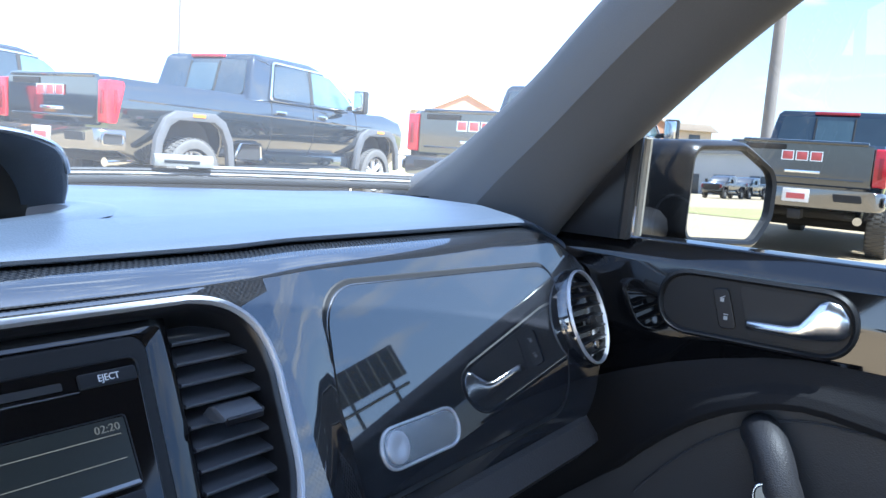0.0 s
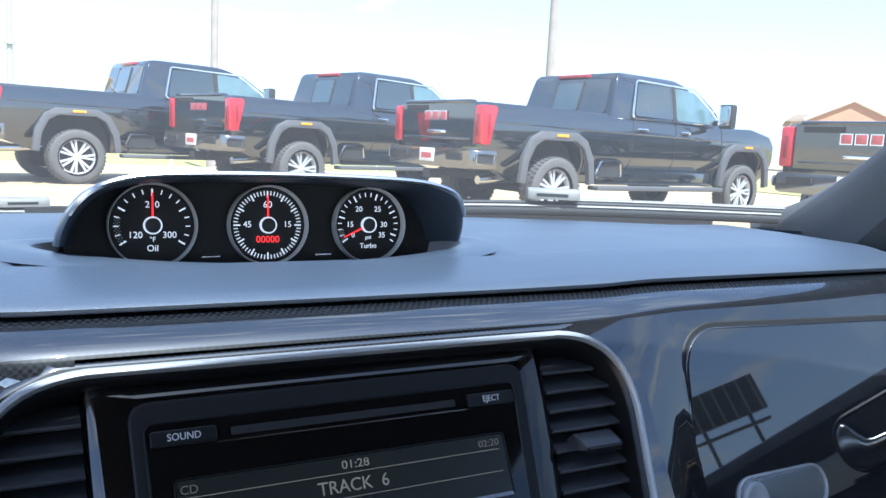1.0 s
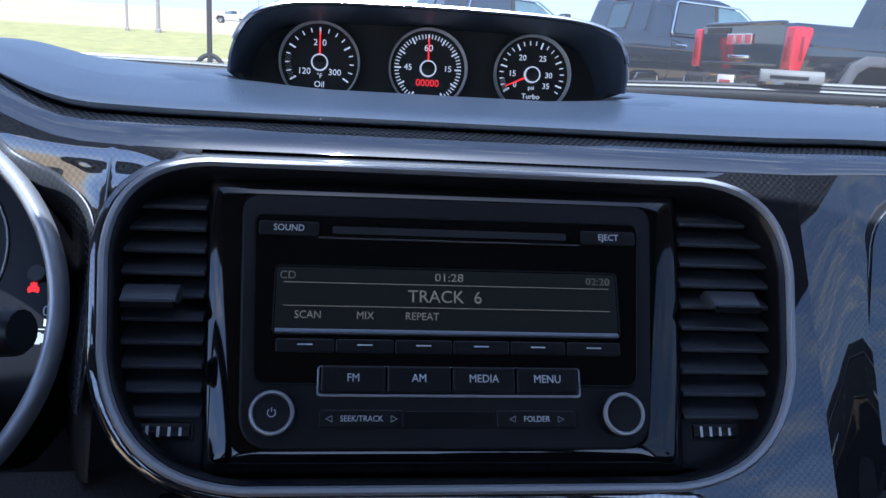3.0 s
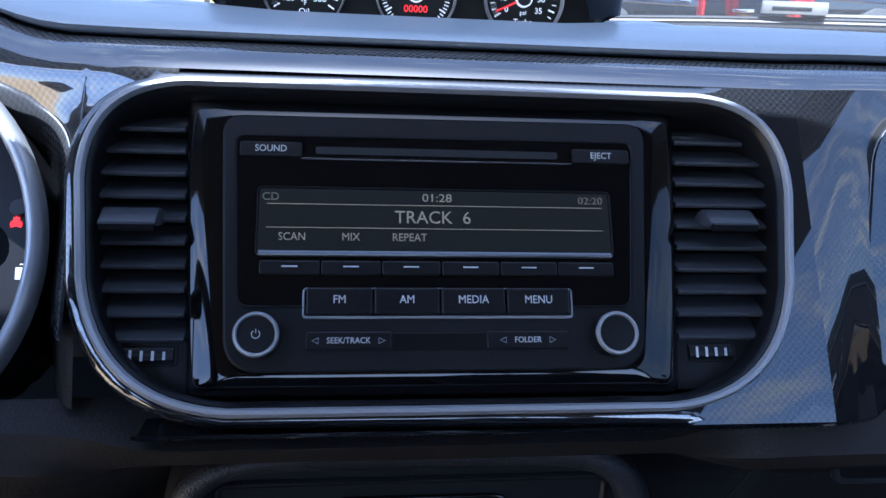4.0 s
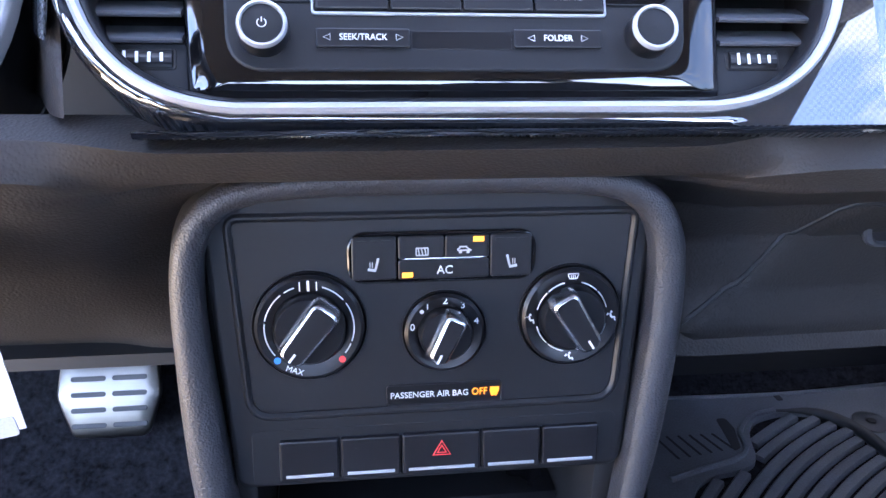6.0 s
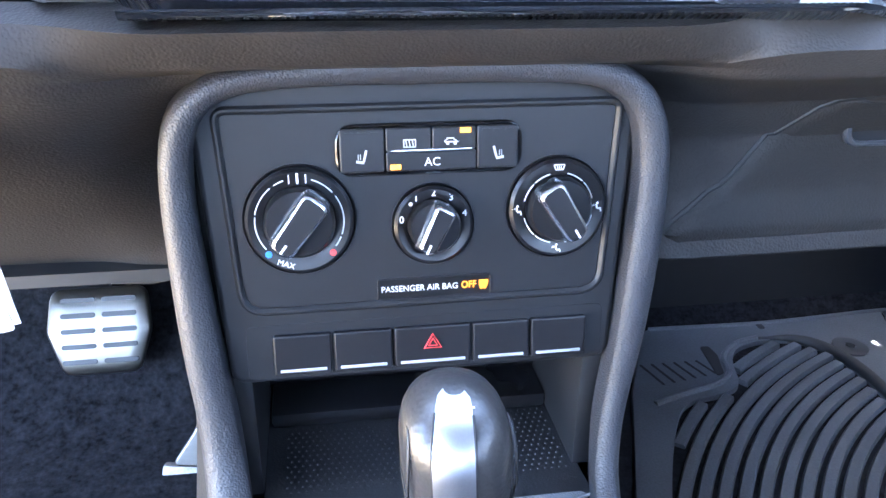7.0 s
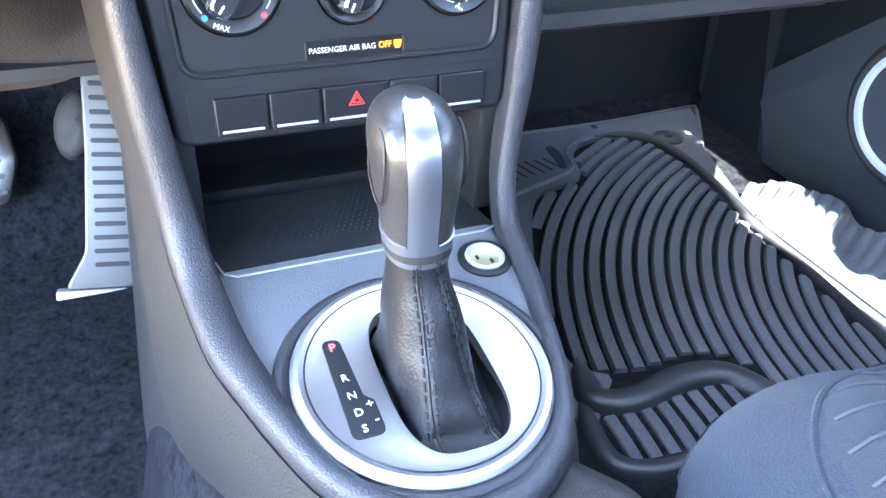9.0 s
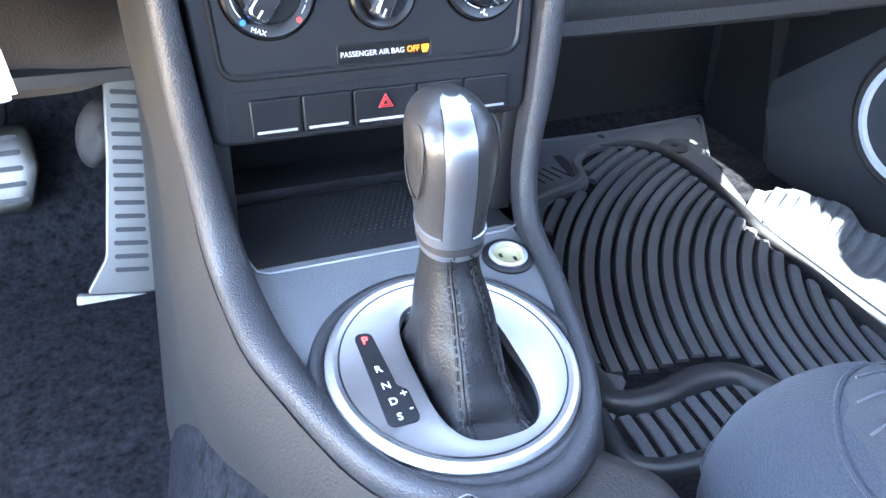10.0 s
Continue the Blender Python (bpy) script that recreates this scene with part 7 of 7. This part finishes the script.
def truck(paint, label, m, group):
    t = thing("pickup_truck", m, label, "pickup truck", group)
    # lower body with wheel openings, drawn across the width
    prof = [(0.10, 0.74), (0.10, 1.43), (0.16, 1.475), (2.26, 1.465), (2.26, 1.43), (4.80, 1.40), (5.55, 1.42), (6.05, 1.33), (6.16, 1.18), (6.18, 0.70), (6.05, 0.56)] + wheel_arch(FW) + wheel_arch(RW) + [(0.30, 0.66)]
    shell = xz(prof, -0.97, 0.97, 0.045, 3)
    for z in (0.68, 0.78, 0.87, 0.90, 0.96, 1.04, 1.14, 1.22, 1.30, 1.37):
        bmesh.ops.bisect_plane(shell, geom=shell.verts[:] + shell.edges[:] + shell.faces[:], plane_co=(0, 0, z), plane_no=(0, 0, 1))
    for v in shell.verts:
        v.co.y *= side_y(v.co.z) / 0.97
    part("body", shell, paint, t, sharp=30)
    # shoulder crease along the side
    for s in (-1, 1):
        part("side_moulding", tube([(0.35, 0.955 * s, 1.24), (2.2, 0.960 * s, 1.22), (4.9, 0.960 * s, 1.20), (6.0, 0.935 * s, 1.22)], 0.016, 6), paint, t)
        part("rocker", box(2.55, 0.06, 0.20, 0.02, (3.40, 0.885 * s, 0.60)), paint, t)
        part("step_board", box(2.75, 0.20, 0.06, 0.02, (3.35, 1.00 * s, 0.46)), flare_grey, t, "side step")
        hoop = rounded([(2.02, 0.60), (2.14, 0.81), (2.52, 0.82), (2.55, 0.60)], 0.04, 3)
        sh = part("step_hoop", tube([(x, 0.975 * s, z) for x, z in hoop], 0.022, 6, closed=True, up=Vector((0, 1, 0))), bumper_chrome, t, "bright step hoop behind the rear wheel")
        part("step_well", xz(hoop, min(0.93 * s, 0.965 * s), max(0.93 * s, 0.965 * s)), under_black, sh)
        for cx in (RW, FW):
            out = [(cx + 0.66, 0.52), (cx + 0.62, 0.84), (cx + 0.48, 1.08), (cx + 0.30, 1.17), (cx - 0.30, 1.17), (cx - 0.48, 1.08), (cx - 0.62, 0.84), (cx - 0.66, 0.52)]
            inn = wheel_arch(cx)
            fl = part("wheel_flare", xz(out + inn[::-1], min(0.955 * s, 1.03 * s), max(0.955 * s, 1.03 * s), 0.012), flare_grey, t, "grey plastic wheel flare")
            part("marker_lamp", box(0.20, 0.012, 0.035, 0.004, (cx + 0.02, 1.034 * s, 1.125)), marker_amber, fl, "amber marker lamp")
        # cab seams and handles
        for x in (2.74, 3.66, 4.74):
            part("door_gap", tube([(x + (0.0 if x < 4 else 0.08 * (1.4 - z)), (side_y(z) + 0.002) * s, z) for z in (1.41, 1.30, 1.18, 1.04, 0.90, 0.78, 0.66)], 0.006, 5), under_black, t)
        for x in (2.92, 3.86):
            part("door_handle", box(0.22, 0.03, 0.05, 0.014, (x, 0.972 * s, 1.275)), chrome, t, "chrome door handle")
    # cab
    loops = []
    for z, x0, x1, w in ((1.40, 2.30, 4.90, 0.930), (1.62, 2.36, 4.62, 0.900), (1.84, 2.42, 4.32, 0.866), (1.98, 2.46, 4.06, 0.838), (2.035, 2.51, 3.88, 0.79), (2.060, 2.67, 3.66, 0.68)):
        loops.append([(x, y, z) for x, y in rounded([(x0, -w), (x1, -w * 0.92), (x1, w * 0.92), (x0, w)], [0.045, 0.16, 0.16, 0.045], 4)])
    part("cab", loft(loops), paint, t, sharp=35)

    def sy(z):
        return 0.945 - (z - 1.40) * 0.188

    for s in (-1, 1):
        for nm, q, g in (("rear_door_glass", [(2.78, 1.47), (3.60, 1.455), (3.60, 1.92), (2.89, 1.92)], truck_glass), ("front_door_glass", [(3.68, 1.452), (4.70, 1.44), (4.49, 1.64), (4.12, 1.88), (3.68, 1.92)], truck_glass_clear)):
            lp = rounded(q, 0.04, 3)
            part(nm, loft([[(x, s * (sy(z) + d), z) for x, z in lp] for d in (-0.03, 0.006)]), g, t, "tinted side glass")
        tr = rounded([(2.72, 1.44), (4.80, 1.415), (4.54, 1.66), (4.14, 1.925), (2.85, 1.96)], 0.05, 4)
        part("window_trim", tube([(x, s * (sy(z) + 0.008), z) for x, z in tr], 0.016, 6, closed=True, up=Vector((0, 1, 0))), chrome, t, "chrome window trim")
        part("window_post", loft([[(x, s * (sy(z) + 0.007), z) for x, z in ((3.605, 1.45), (3.675, 1.45), (3.675, 1.93), (3.605, 1.93))] , [(x, s * (sy(z) + 0.011), z) for x, z in ((3.61, 1.45), (3.67, 1.45), (3.67, 1.93), (3.61, 1.93))]]), under_black, t)
        mr = part("tow_mirror", box(0.13, 0.24, 0.36, 0.04, (4.52, 1.19 * s, 1.56)), under_black, t, "tall towing mirror", sharp=50)
        part("mirror_face", box(0.01, 0.19, 0.29, 0.02, (4.45, 1.19 * s, 1.57)), chrome, mr)
        part("mirror_arm", tube([(4.56, 0.93 * s, 1.46), (4.53, 1.10 * s, 1.48)], 0.04, 8), under_black, mr)
    rw = rounded([(-0.80, 1.48), (0.80, 1.48), (0.74, 1.95), (-0.74, 1.95)], 0.05, 3)
    rg = part("rear_glass", loft([[(2.295 + (z - 1.40) * 0.28 - d, y, z) for y, z in rw] for d in (-0.02, 0.012)]), truck_glass, t, "tinted rear window")
    for y in (-0.27, 0.27):
        part("slider_bar", tube([(2.278 + (z - 1.40) * 0.28, y, z) for z in (1.50, 1.93)], 0.012, 6), under_black, rg)
    part("slider_pane", loft([[(2.275 + (z - 1.40) * 0.28 - d, y, z) for y, z in rounded([(-0.25, 1.52), (0.25, 1.52), (0.25, 1.90), (-0.25, 1.90)], 0.03, 3)] for d in (-0.004, 0.006)]), truck_glass_pale, rg, "paler sliding pane")
    part("high_brake_lamp", box(0.05, 0.62, 0.045, 0.012, (2.465, 0, 2.005)), tail_red, t, "red high-level brake lamp")
    ws = [(4.80, -0.78, 1.45), (4.80, 0.78, 1.45), (4.08, 0.66, 1.90), (4.08, -0.66, 1.90)]
    part("windscreen", loft([[(x + d, y, z + d) for x, y, z in ws] for d in (-0.02, 0.03)]), truck_glass, t)
    # tail
    tg = part("tailgate", moved(slab(rounded([(-0.815, 0.93), (0.815, 0.93), (0.815, 1.47), (-0.815, 1.47)], 0.03, 4), 0.0, 0.045, 0.02, 3), Matrix(((0, 0, -1, 0.115), (-1, 0, 0, 0), (0, 1, 0, 0), (0, 0, 0, 1)))), paint, t, "tailgate with an upper handle recess")
    part("tailgate_crease", box(0.02, 1.46, 0.03, 0.008, (0.072, 0, 1.02)), paint, tg)
    part("tailgate_spoiler", box(0.10, 1.48, 0.05, 0.02, (0.10, 0, 1.475)), paint, tg)
    part("tailgate_handle", box(0.02, 0.50, 0.07, 0.01, (0.068, 0.45, 1.40)), under_black, tg)
    for k, y in enumerate((0.17, 0.0, -0.17)):
        bd = part("badge", box(0.012, 0.14, 0.115, 0.012, (0.062, y, 1.30)), badge_red, tg, "red badge with bright edge")
        part("badge_edge", loft([[(0.053, y + a * k2, 1.30 + b * k2) for a, b in ((-0.075, -0.062), (0.075, -0.062), (0.075, 0.062), (-0.075, 0.062))] for k2 in (1.0, 0.82)], cap0=False, cap1=False), chrome, bd)
    part("name_strip", box(0.010, 0.42, 0.035, 0.004, (0.062, -0.02, 1.10)), chrome, tg)
    for s in (-1, 1):
        lp = rounded([(-0.02, 0.96), (0.12, 0.96), (0.22, 1.38), (0.20, 1.43), (-0.02, 1.43)], 0.03, 3)
        tl = part("tail_lamp", xz([(0.075 + x, z) for x, z in lp], min(0.825 * s, 0.975 * s), max(0.825 * s, 0.975 * s), 0.012), tail_red, t, "tall red tail lamp")
        part("lamp_inset", box(0.012, 0.05, 0.26, 0.006, (0.050, 0.90 * s, 1.19)), tail_clear, tl)
        part("lamp_side", box(0.04, 0.012, 0.26, 0.01, (0.17, 0.974 * s, 1.20)), tail_clear, tl)
    part("bumper", loft([[(x, y, z) for y, z in rounded([(-w, 0.66), (w, 0.66), (w, 0.90), (-w, 0.90)], 0.05, 3)] for x, w in ((0.30, 0.99), (0.10, 0.985), (-0.02, 0.94), (-0.05, 0.90))]), bumper_dark, t, "dark rear bumper", sharp=40)
    for s in (-1, 1):
        hole = rounded([(-0.01, 0.73), (0.26, 0.73), (0.27, 0.84), (0.00, 0.84)], 0.03, 3)
        cs = part("corner_step", xz(hole, min(0.97 * s, 0.993 * s), max(0.97 * s, 0.993 * s)), under_black, t, "dark foot opening in the bumper")
        part("step_edge", tube([(x, 0.994 * s, z) for x, z in hole], 0.011, 6, closed=True, up=Vector((0, 1, 0))), bumper_chrome, cs)
        part("bumper_step", slab(rounded([(-0.16, -0.045), (0.16, -0.045), (0.14, 0.05), (-0.18, 0.05)], 0.02, 3), 0, 0.02, 0.004), under_black, t, at=Matrix(((0, 0, -1, -0.048), (-1, 0, 0, 0.60 * s), (0, 1, 0, 0.80), (0, 0, 0, 1))))
    pl = part("number_plate", box(0.012, 0.32, 0.17, 0.01, (-0.055, 0.0, 0.80)), paper_white, t)
    part("plate_bars", box(0.004, 0.22, 0.07, 0.0, (-0.063, 0.0, 0.79)), badge_red, pl)
    part("hitch", box(0.22, 0.16, 0.12, 0.02, (0.06, 0, 0.56)), under_black, t)
    for cx in (RW, FW):
        part("wheel_liner", box(1.16, 1.42, 0.62, 0.05, (cx, 0, 0.80)), under_black, t)
    part("underbody", box(5.3, 1.30, 0.24, 0.05, (3.2, 0, 0.62)), under_black, t)
    part("axle", tube([(RW, -0.8, 0.43), (RW, 0.8, 0.43)], 0.09, 8), under_black, t)
    part("exhaust", tube([(0.25, -0.70, 0.52), (0.9, -0.66, 0.55)], 0.055, 10), bumper_chrome, t)
    part("grille", box(0.06, 1.5, 0.50, 0.03, (6.17, 0, 1.00)), under_black, t)
    for s in (-1, 1):
        part("head_lamp", box(0.12, 0.26, 0.28, 0.03, (6.12, 0.80 * s, 1.08)), tail_clear, t)
    # wheels
    for x in (RW, FW):
        for s in (-1, 1):
            tyre = [(0.30, -0.13), (0.38, -0.138), (0.412, -0.12), (0.425, -0.09), (0.425, 0.09), (0.412, 0.12), (0.38, 0.138), (0.30, 0.13), (0.265, 0.10)]
            w = part("wheel", lathe(tyre, 48), tyre_mat, t, "tyre on a bright alloy wheel", at=pose(x, 0.87 * s, 0.425, 90 * s))
            part("rim", lathe([(0.268, -0.10), (0.272, -0.095), (0.258, -0.075), (0.25, -0.02)], 36), rim_silver, w)
            part("rim_well", lathe([(0.255, 0.0), (0.24, -0.01), (0.0001, 0.0)], 30), under_black, w)
            part("hub_cap", lathe([(0.062, -0.03), (0.058, -0.075), (0.03, -0.088), (0.0001, -0.09)], 20), rim_silver, w)
            spokes = []
            for k in range(7):
                for d in (-8, 8):
                    spokes.append(moved(loft([[(0.05, y - 0.0, z) for y, z in ((-0.014, -0.05), (0.014, -0.05), (0.014, -0.078), (-0.014, -0.078))], [(0.262, y, z) for y, z in ((-0.018, -0.05), (0.018, -0.05), (0.018, -0.088), (-0.018, -0.088))]]), pose(0, 0, 0, 0, 0, 360 * k / 7 + d)))
            part("spokes", merge(*spokes), rim_silver, w, "bright double spokes")
            tread = bmesh.new()
            for k in range(44):
                for zz in (-0.085, 0.0, 0.085):
                    bmesh.ops.create_cube(tread, size=1.0, matrix=pose(0, 0, 0, 0, 0, 360 * (k + (0.5 if zz == 0 else 0)) / 44) @ Matrix.Translation((0.426, 0, zz)) @ Matrix.Diagonal((0.012, 0.036, 0.068, 1)))
            part("tread", tread, tyre_mat, w)
    return t


ROW = "row of parked black pickup trucks"
TR = [(-0.97, 14.48, 14), (2.11, 12.81, 16.5), (4.45, 9.43, 7.5), (7.85, 5.85, 5), (10.6, 2.65, 2)]
first = truck(truck_black, "glossy black crew-cab pickup truck parked in the row", pose(TR[0][0], TR[0][1], ground_h(0, TR[0][1]), 0, 0, TR[0][2]), ROW)
for x, y, yaw in TR[1:]:
    copy_thing(first, pose(x, y, ground_h(x, y), 0, 0, yaw))
far = truck(truck_white, "distant white pickup truck on the hillside road", pose(-14.7, 130.0, ground_h(-14.7, 130.0), 0, 0, 180), "")

# ---- lamp posts, signs, rail ----
galv = material("galvanised", (0.42, 0.42, 0.41), 0.6, metal=0.3, var=0.12, coarse=3)
wood_pole = material("weathered_pole", (0.30, 0.26, 0.22), 0.85, var=0.2, coarse=4)
sign_dark = material("sign_dark", (0.06, 0.06, 0.065), 0.7, var=0.15, coarse=2)
sign_grey = material("sign_face", (0.55, 0.56, 0.56), 0.5)
signal_yellow = material("signal_yellow", (0.70, 0.42, 0.03), 0.5)
street_green = material("street_green", (0.01, 0.22, 0.13), 0.5)
rail_white = material("rail_white", (0.72, 0.70, 0.66), 0.6, var=0.1)


def post(x, y, h, r, mat, label, arms=(), name="lamp_post"):
    p = thing(name, pose(x, y, ground_h(x, y) - 0.1), label, name.replace("_", " "), "posts beside the car park" if name == "lamp_post" else "")
    part("shaft", tube([(0, 0, 0), (0, 0, h * 0.5), (0, 0, h)], [r, r * 0.93, r * 0.85], 12), mat, p)
    part("base", lathe([(r * 1.7, 0), (r * 1.7, 0.3), (r * 1.1, 0.36)], 16), mat, p)
    for a in arms:
        ar = part("arm", tube([(0, 0, h - 0.1), (a, 0, h)], 0.05, 6), mat, p)
        part("lamp_head", box(0.7, 0.35, 0.16, 0.04, (a, 0, h)), mat, ar)
    return p


post(4.69, 24.0, 10.5, 0.115, wood_pole, "tall tan lamp post behind the parked trucks", (-0.8, 0.8))
post(12.27, 18.0, 10.5, 0.115, wood_pole, "tall tan lamp post behind the parked trucks", (-0.8, 0.8))
post(16.6, 4.62, 10.5, 0.125, wood_pole, "tall tan lamp post behind the parked trucks", (-0.8, 0.8))
bp_ = post(-1.02, 60.0, 7.6, 0.20, galv, "grey galvanised pole with a collar", (), "grey_pole")
part("collar", lathe([(0.34, 4.9), (0.34, 5.1), (0.22, 5.15)], 14), galv, bp_)
for x, y, h, r in ((-15.75, 60.0, 6.4, 0.09), (-13.65, 60.0, 6.0, 0.11), (-14.0, 62.0, 5.0, 0.08)):
    up = post(x, y, h - ground_h(x, y) + 0.2, r, wood_pole, "distant wooden utility pole", (), "utility_pole")
    if h > 6.2:
        part("crossarm", box(1.8, 0.1, 0.12, 0.02, (0, 0, h - ground_h(x, y) - 0.05)), wood_pole, up)
sg = thing("signal_post", pose(-4.04, 24.0, 0.0), "dark signal post with a grey notice board and yellow signal heads", "signal post")
part("shaft", tube([(0, 0, 0.3), (0, 0, 2.6)], 0.075, 10), under_black, sg, "black lower shaft")
part("shaft", tube([(0, 0, 2.6), (0, 0, 5.2)], 0.065, 10), galv, sg)
part("foot", tube(smooth_path([(-0.42, 0, 0.12), (-0.30, 0, 0.45), (0, 0, 0.62), (0.30, 0, 0.45), (0.42, 0, 0.12)], 4), 0.07, 8), under_black, sg, "dark splayed foot")
br = part("notice_board", box(0.46, 0.04, 0.30, 0.01, (0.02, -0.10, 2.90)), sign_grey, sg)
for k in range(4):
    part("notice_line", box(0.34, 0.004, 0.02, 0, (0.02, -0.122, 2.98 - 0.05 * k)), galv, br)
part("mast_arm", tube([(-1.6, 0.0, 3.62), (0, 0, 3.70), (1.0, 0.0, 3.80), (1.86, 0.0, 3.80)], 0.05, 8), galv, sg)
for x, z in ((0.12, 3.55), (-0.85, 3.52), (0.70, 3.72)):
    hd = part("signal_head", box(0.16, 0.14, 0.42, 0.03, (x, -0.1, z)), signal_yellow, sg, "yellow signal head")
    for k in range(3):
        part("signal_lens", moved(lathe([(0.045, 0), (0.045, 0.03), (0.03, 0.02)], 14), pose(x, -0.17, z - 0.13 + 0.13 * k, 90)), under_black, hd)
st = part("street_sign", box(0.46, 0.02, 0.15, 0.01, (0.90, -0.08, 3.62)), street_green, sg, "green street sign")
for k in range(3):
    part("sign_bar", box(0.10, 0.004, 0.035, 0, (0.77 + 0.13 * k, -0.092, 3.62)), white_ink, st)
part("mast", tube([(1.86, 0, 0.0), (1.86, 0, 3.85)], 0.055, 10), galv, sg)
for x, y, z, w, h, mt in ((-6.65, 60, 4.6, 0.55, 0.55, under_black), (-4.70, 60, 4.6, 0.45, 1.1, rail_white)):
    rs = thing("road_sign", pose(x, y, ground_h(x, y)), "small distant road sign on a thin pole", "road sign")
    part("pole", tube([(0, 0, 0), (0, 0, z - ground_h(x, y) + h * 0.6)], 0.05, 6), galv, rs)
    part("plate", box(w, 0.05, h, 0.03, (0.12, -0.06, z - ground_h(x, y))), mt, rs)
tagged(part("utility_cabinet", box(0.9, 0.6, 1.5, 0.05, (-1.82, 60.0, ground_h(-1.82, 60) + 0.75)), galv), "pale utility cabinet beside the road", "utility cabinet")
rl = thing("guard_rail", pose(0, 24.3, 0.0), "low white pipe rail along the edge of the car park", "rail")
part("rail_bar", tube([(-40, 0, 0.30), (-6.2, 0, 0.44), (2.5, 0, 0.56), (16, 0, 0.66)], 0.045, 8), rail_white, rl)
for k in range(17):
    x = -38.55 + 3.24 * k
    part("post", tube([(x, 0, -0.3), (x, 0, 0.30 + 0.14 * smoothstep(-40, -6.2, x) + 0.10 * smoothstep(-6.2, 2.5, x))], 0.04, 8), rail_white, rl)

# ---- far buildings ----
stucco = material("stucco", (0.52, 0.44, 0.33), 0.9, var=0.1, coarse=0.4, grain=4)
brick_red = material("brick_red", (0.40, 0.22, 0.13), 0.9, var=0.15, coarse=0.6, grain=6)
roof_tan = material("roof_tan", (0.34, 0.28, 0.22), 0.9, var=0.15)
far_glass = material("far_glass", (0.05, 0.06, 0.07), 0.1)
hotel = thing("hotel_building", pose(81.5, 51.6, -2.3, 0, 0, -50), "distant tan hotel with a brick-red gable", "building")
part("wall", box(34, 14, 7.4, 0.1, (6, 0, 3.7)), stucco, hotel)
part("roof", xz([(-11.6, 7.3), (23.6, 7.3), (22.5, 8.1), (-10.5, 8.1)], -7.6, 7.6, 0.05), roof_tan, hotel)
for x in (-5.5, 14.0):
    gb_ = part("gable", xz([(x - 4.0, 0), (x + 4.0, 0), (x + 4.0, 7.6), (x, 9.4), (x - 4.0, 7.6)], -8.2, -6.9, 0.05), brick_red, hotel, "brick-red gable front")
    part("gable_trim", tube([(x - 4.3, -8.3, 7.5), (x, -8.3, 9.5), (x + 4.3, -8.3, 7.5)], 0.18, 6), rail_white, gb_)
for k in range(11):
    for z in (1.8, 4.0, 6.2):
        x = -9.0 + 3.0 * k
        yy = -8.22 if (abs(x + 5.5) < 4 or abs(x - 14) < 4) else -7.02
        wn_ = part("window", box(1.3, 0.08, 1.4, 0.03, (x, yy, z)), far_glass, hotel)
        part("sill", box(1.5, 0.14, 0.10, 0.02, (x, yy, z - 0.75)), rail_white, wn_)
shop = thing("dealership_building", pose(72.0, -88.0, -0.6, 0, 0, 39), "long pale showroom with dark windows behind the car", "building")
part("wall", box(46, 12, 6.0, 0.1, (0, 0, 3.0)), material("showroom_wall", (0.50, 0.52, 0.54), 0.8, var=0.08, coarse=0.5), shop)
part("roof", xz([(-23.5, 5.9), (23.5, 5.9), (17, 7.6), (0, 8.8), (-17, 7.6)], -6.5, 6.5, 0.05), material("showroom_roof", (0.26, 0.28, 0.31), 0.6, var=0.1), shop)
for k in range(9):
    x = -18 + 4.4 * k
    w_ = part("window", box(2.6, 0.1, 2.6, 0.03, (x, 6.02, 1.9)), far_glass, shop)
    part("mullion", box(0.08, 0.14, 2.6, 0.01, (x, 6.04, 1.9)), galv, w_)
copy_thing(first, pose(50.5, -59.6, 0.0, 0, 0, 150))
copy_thing(first, pose(55.6, -62.5, 0.0, 0, 0, 150))

# billboard on two legs, mirrored in the glossy fascia
bb = thing("billboard", pose(33.4, -29.5, 0.0, 0, 0, 46), "large dark billboard on two posts", "billboard")
part("panel", box(4.7, 0.25, 2.0, 0.03, (0, 0, 11.3)), sign_dark, bb, "dark back of the board")
for k in range(7):
    part("batten", box(0.08, 0.06, 2.0, 0.01, (-2.1 + 0.7 * k, 0.16, 11.3)), galv, bb)
for x in (-1.3, 1.3):
    part("post", tube([(x, 0, 0), (x, 0, 10.4)], 0.11, 8), sign_dark, bb)
part("catwalk", box(4.4, 0.5, 0.10, 0.01, (0, 0.3, 9.7)), sign_dark, bb)
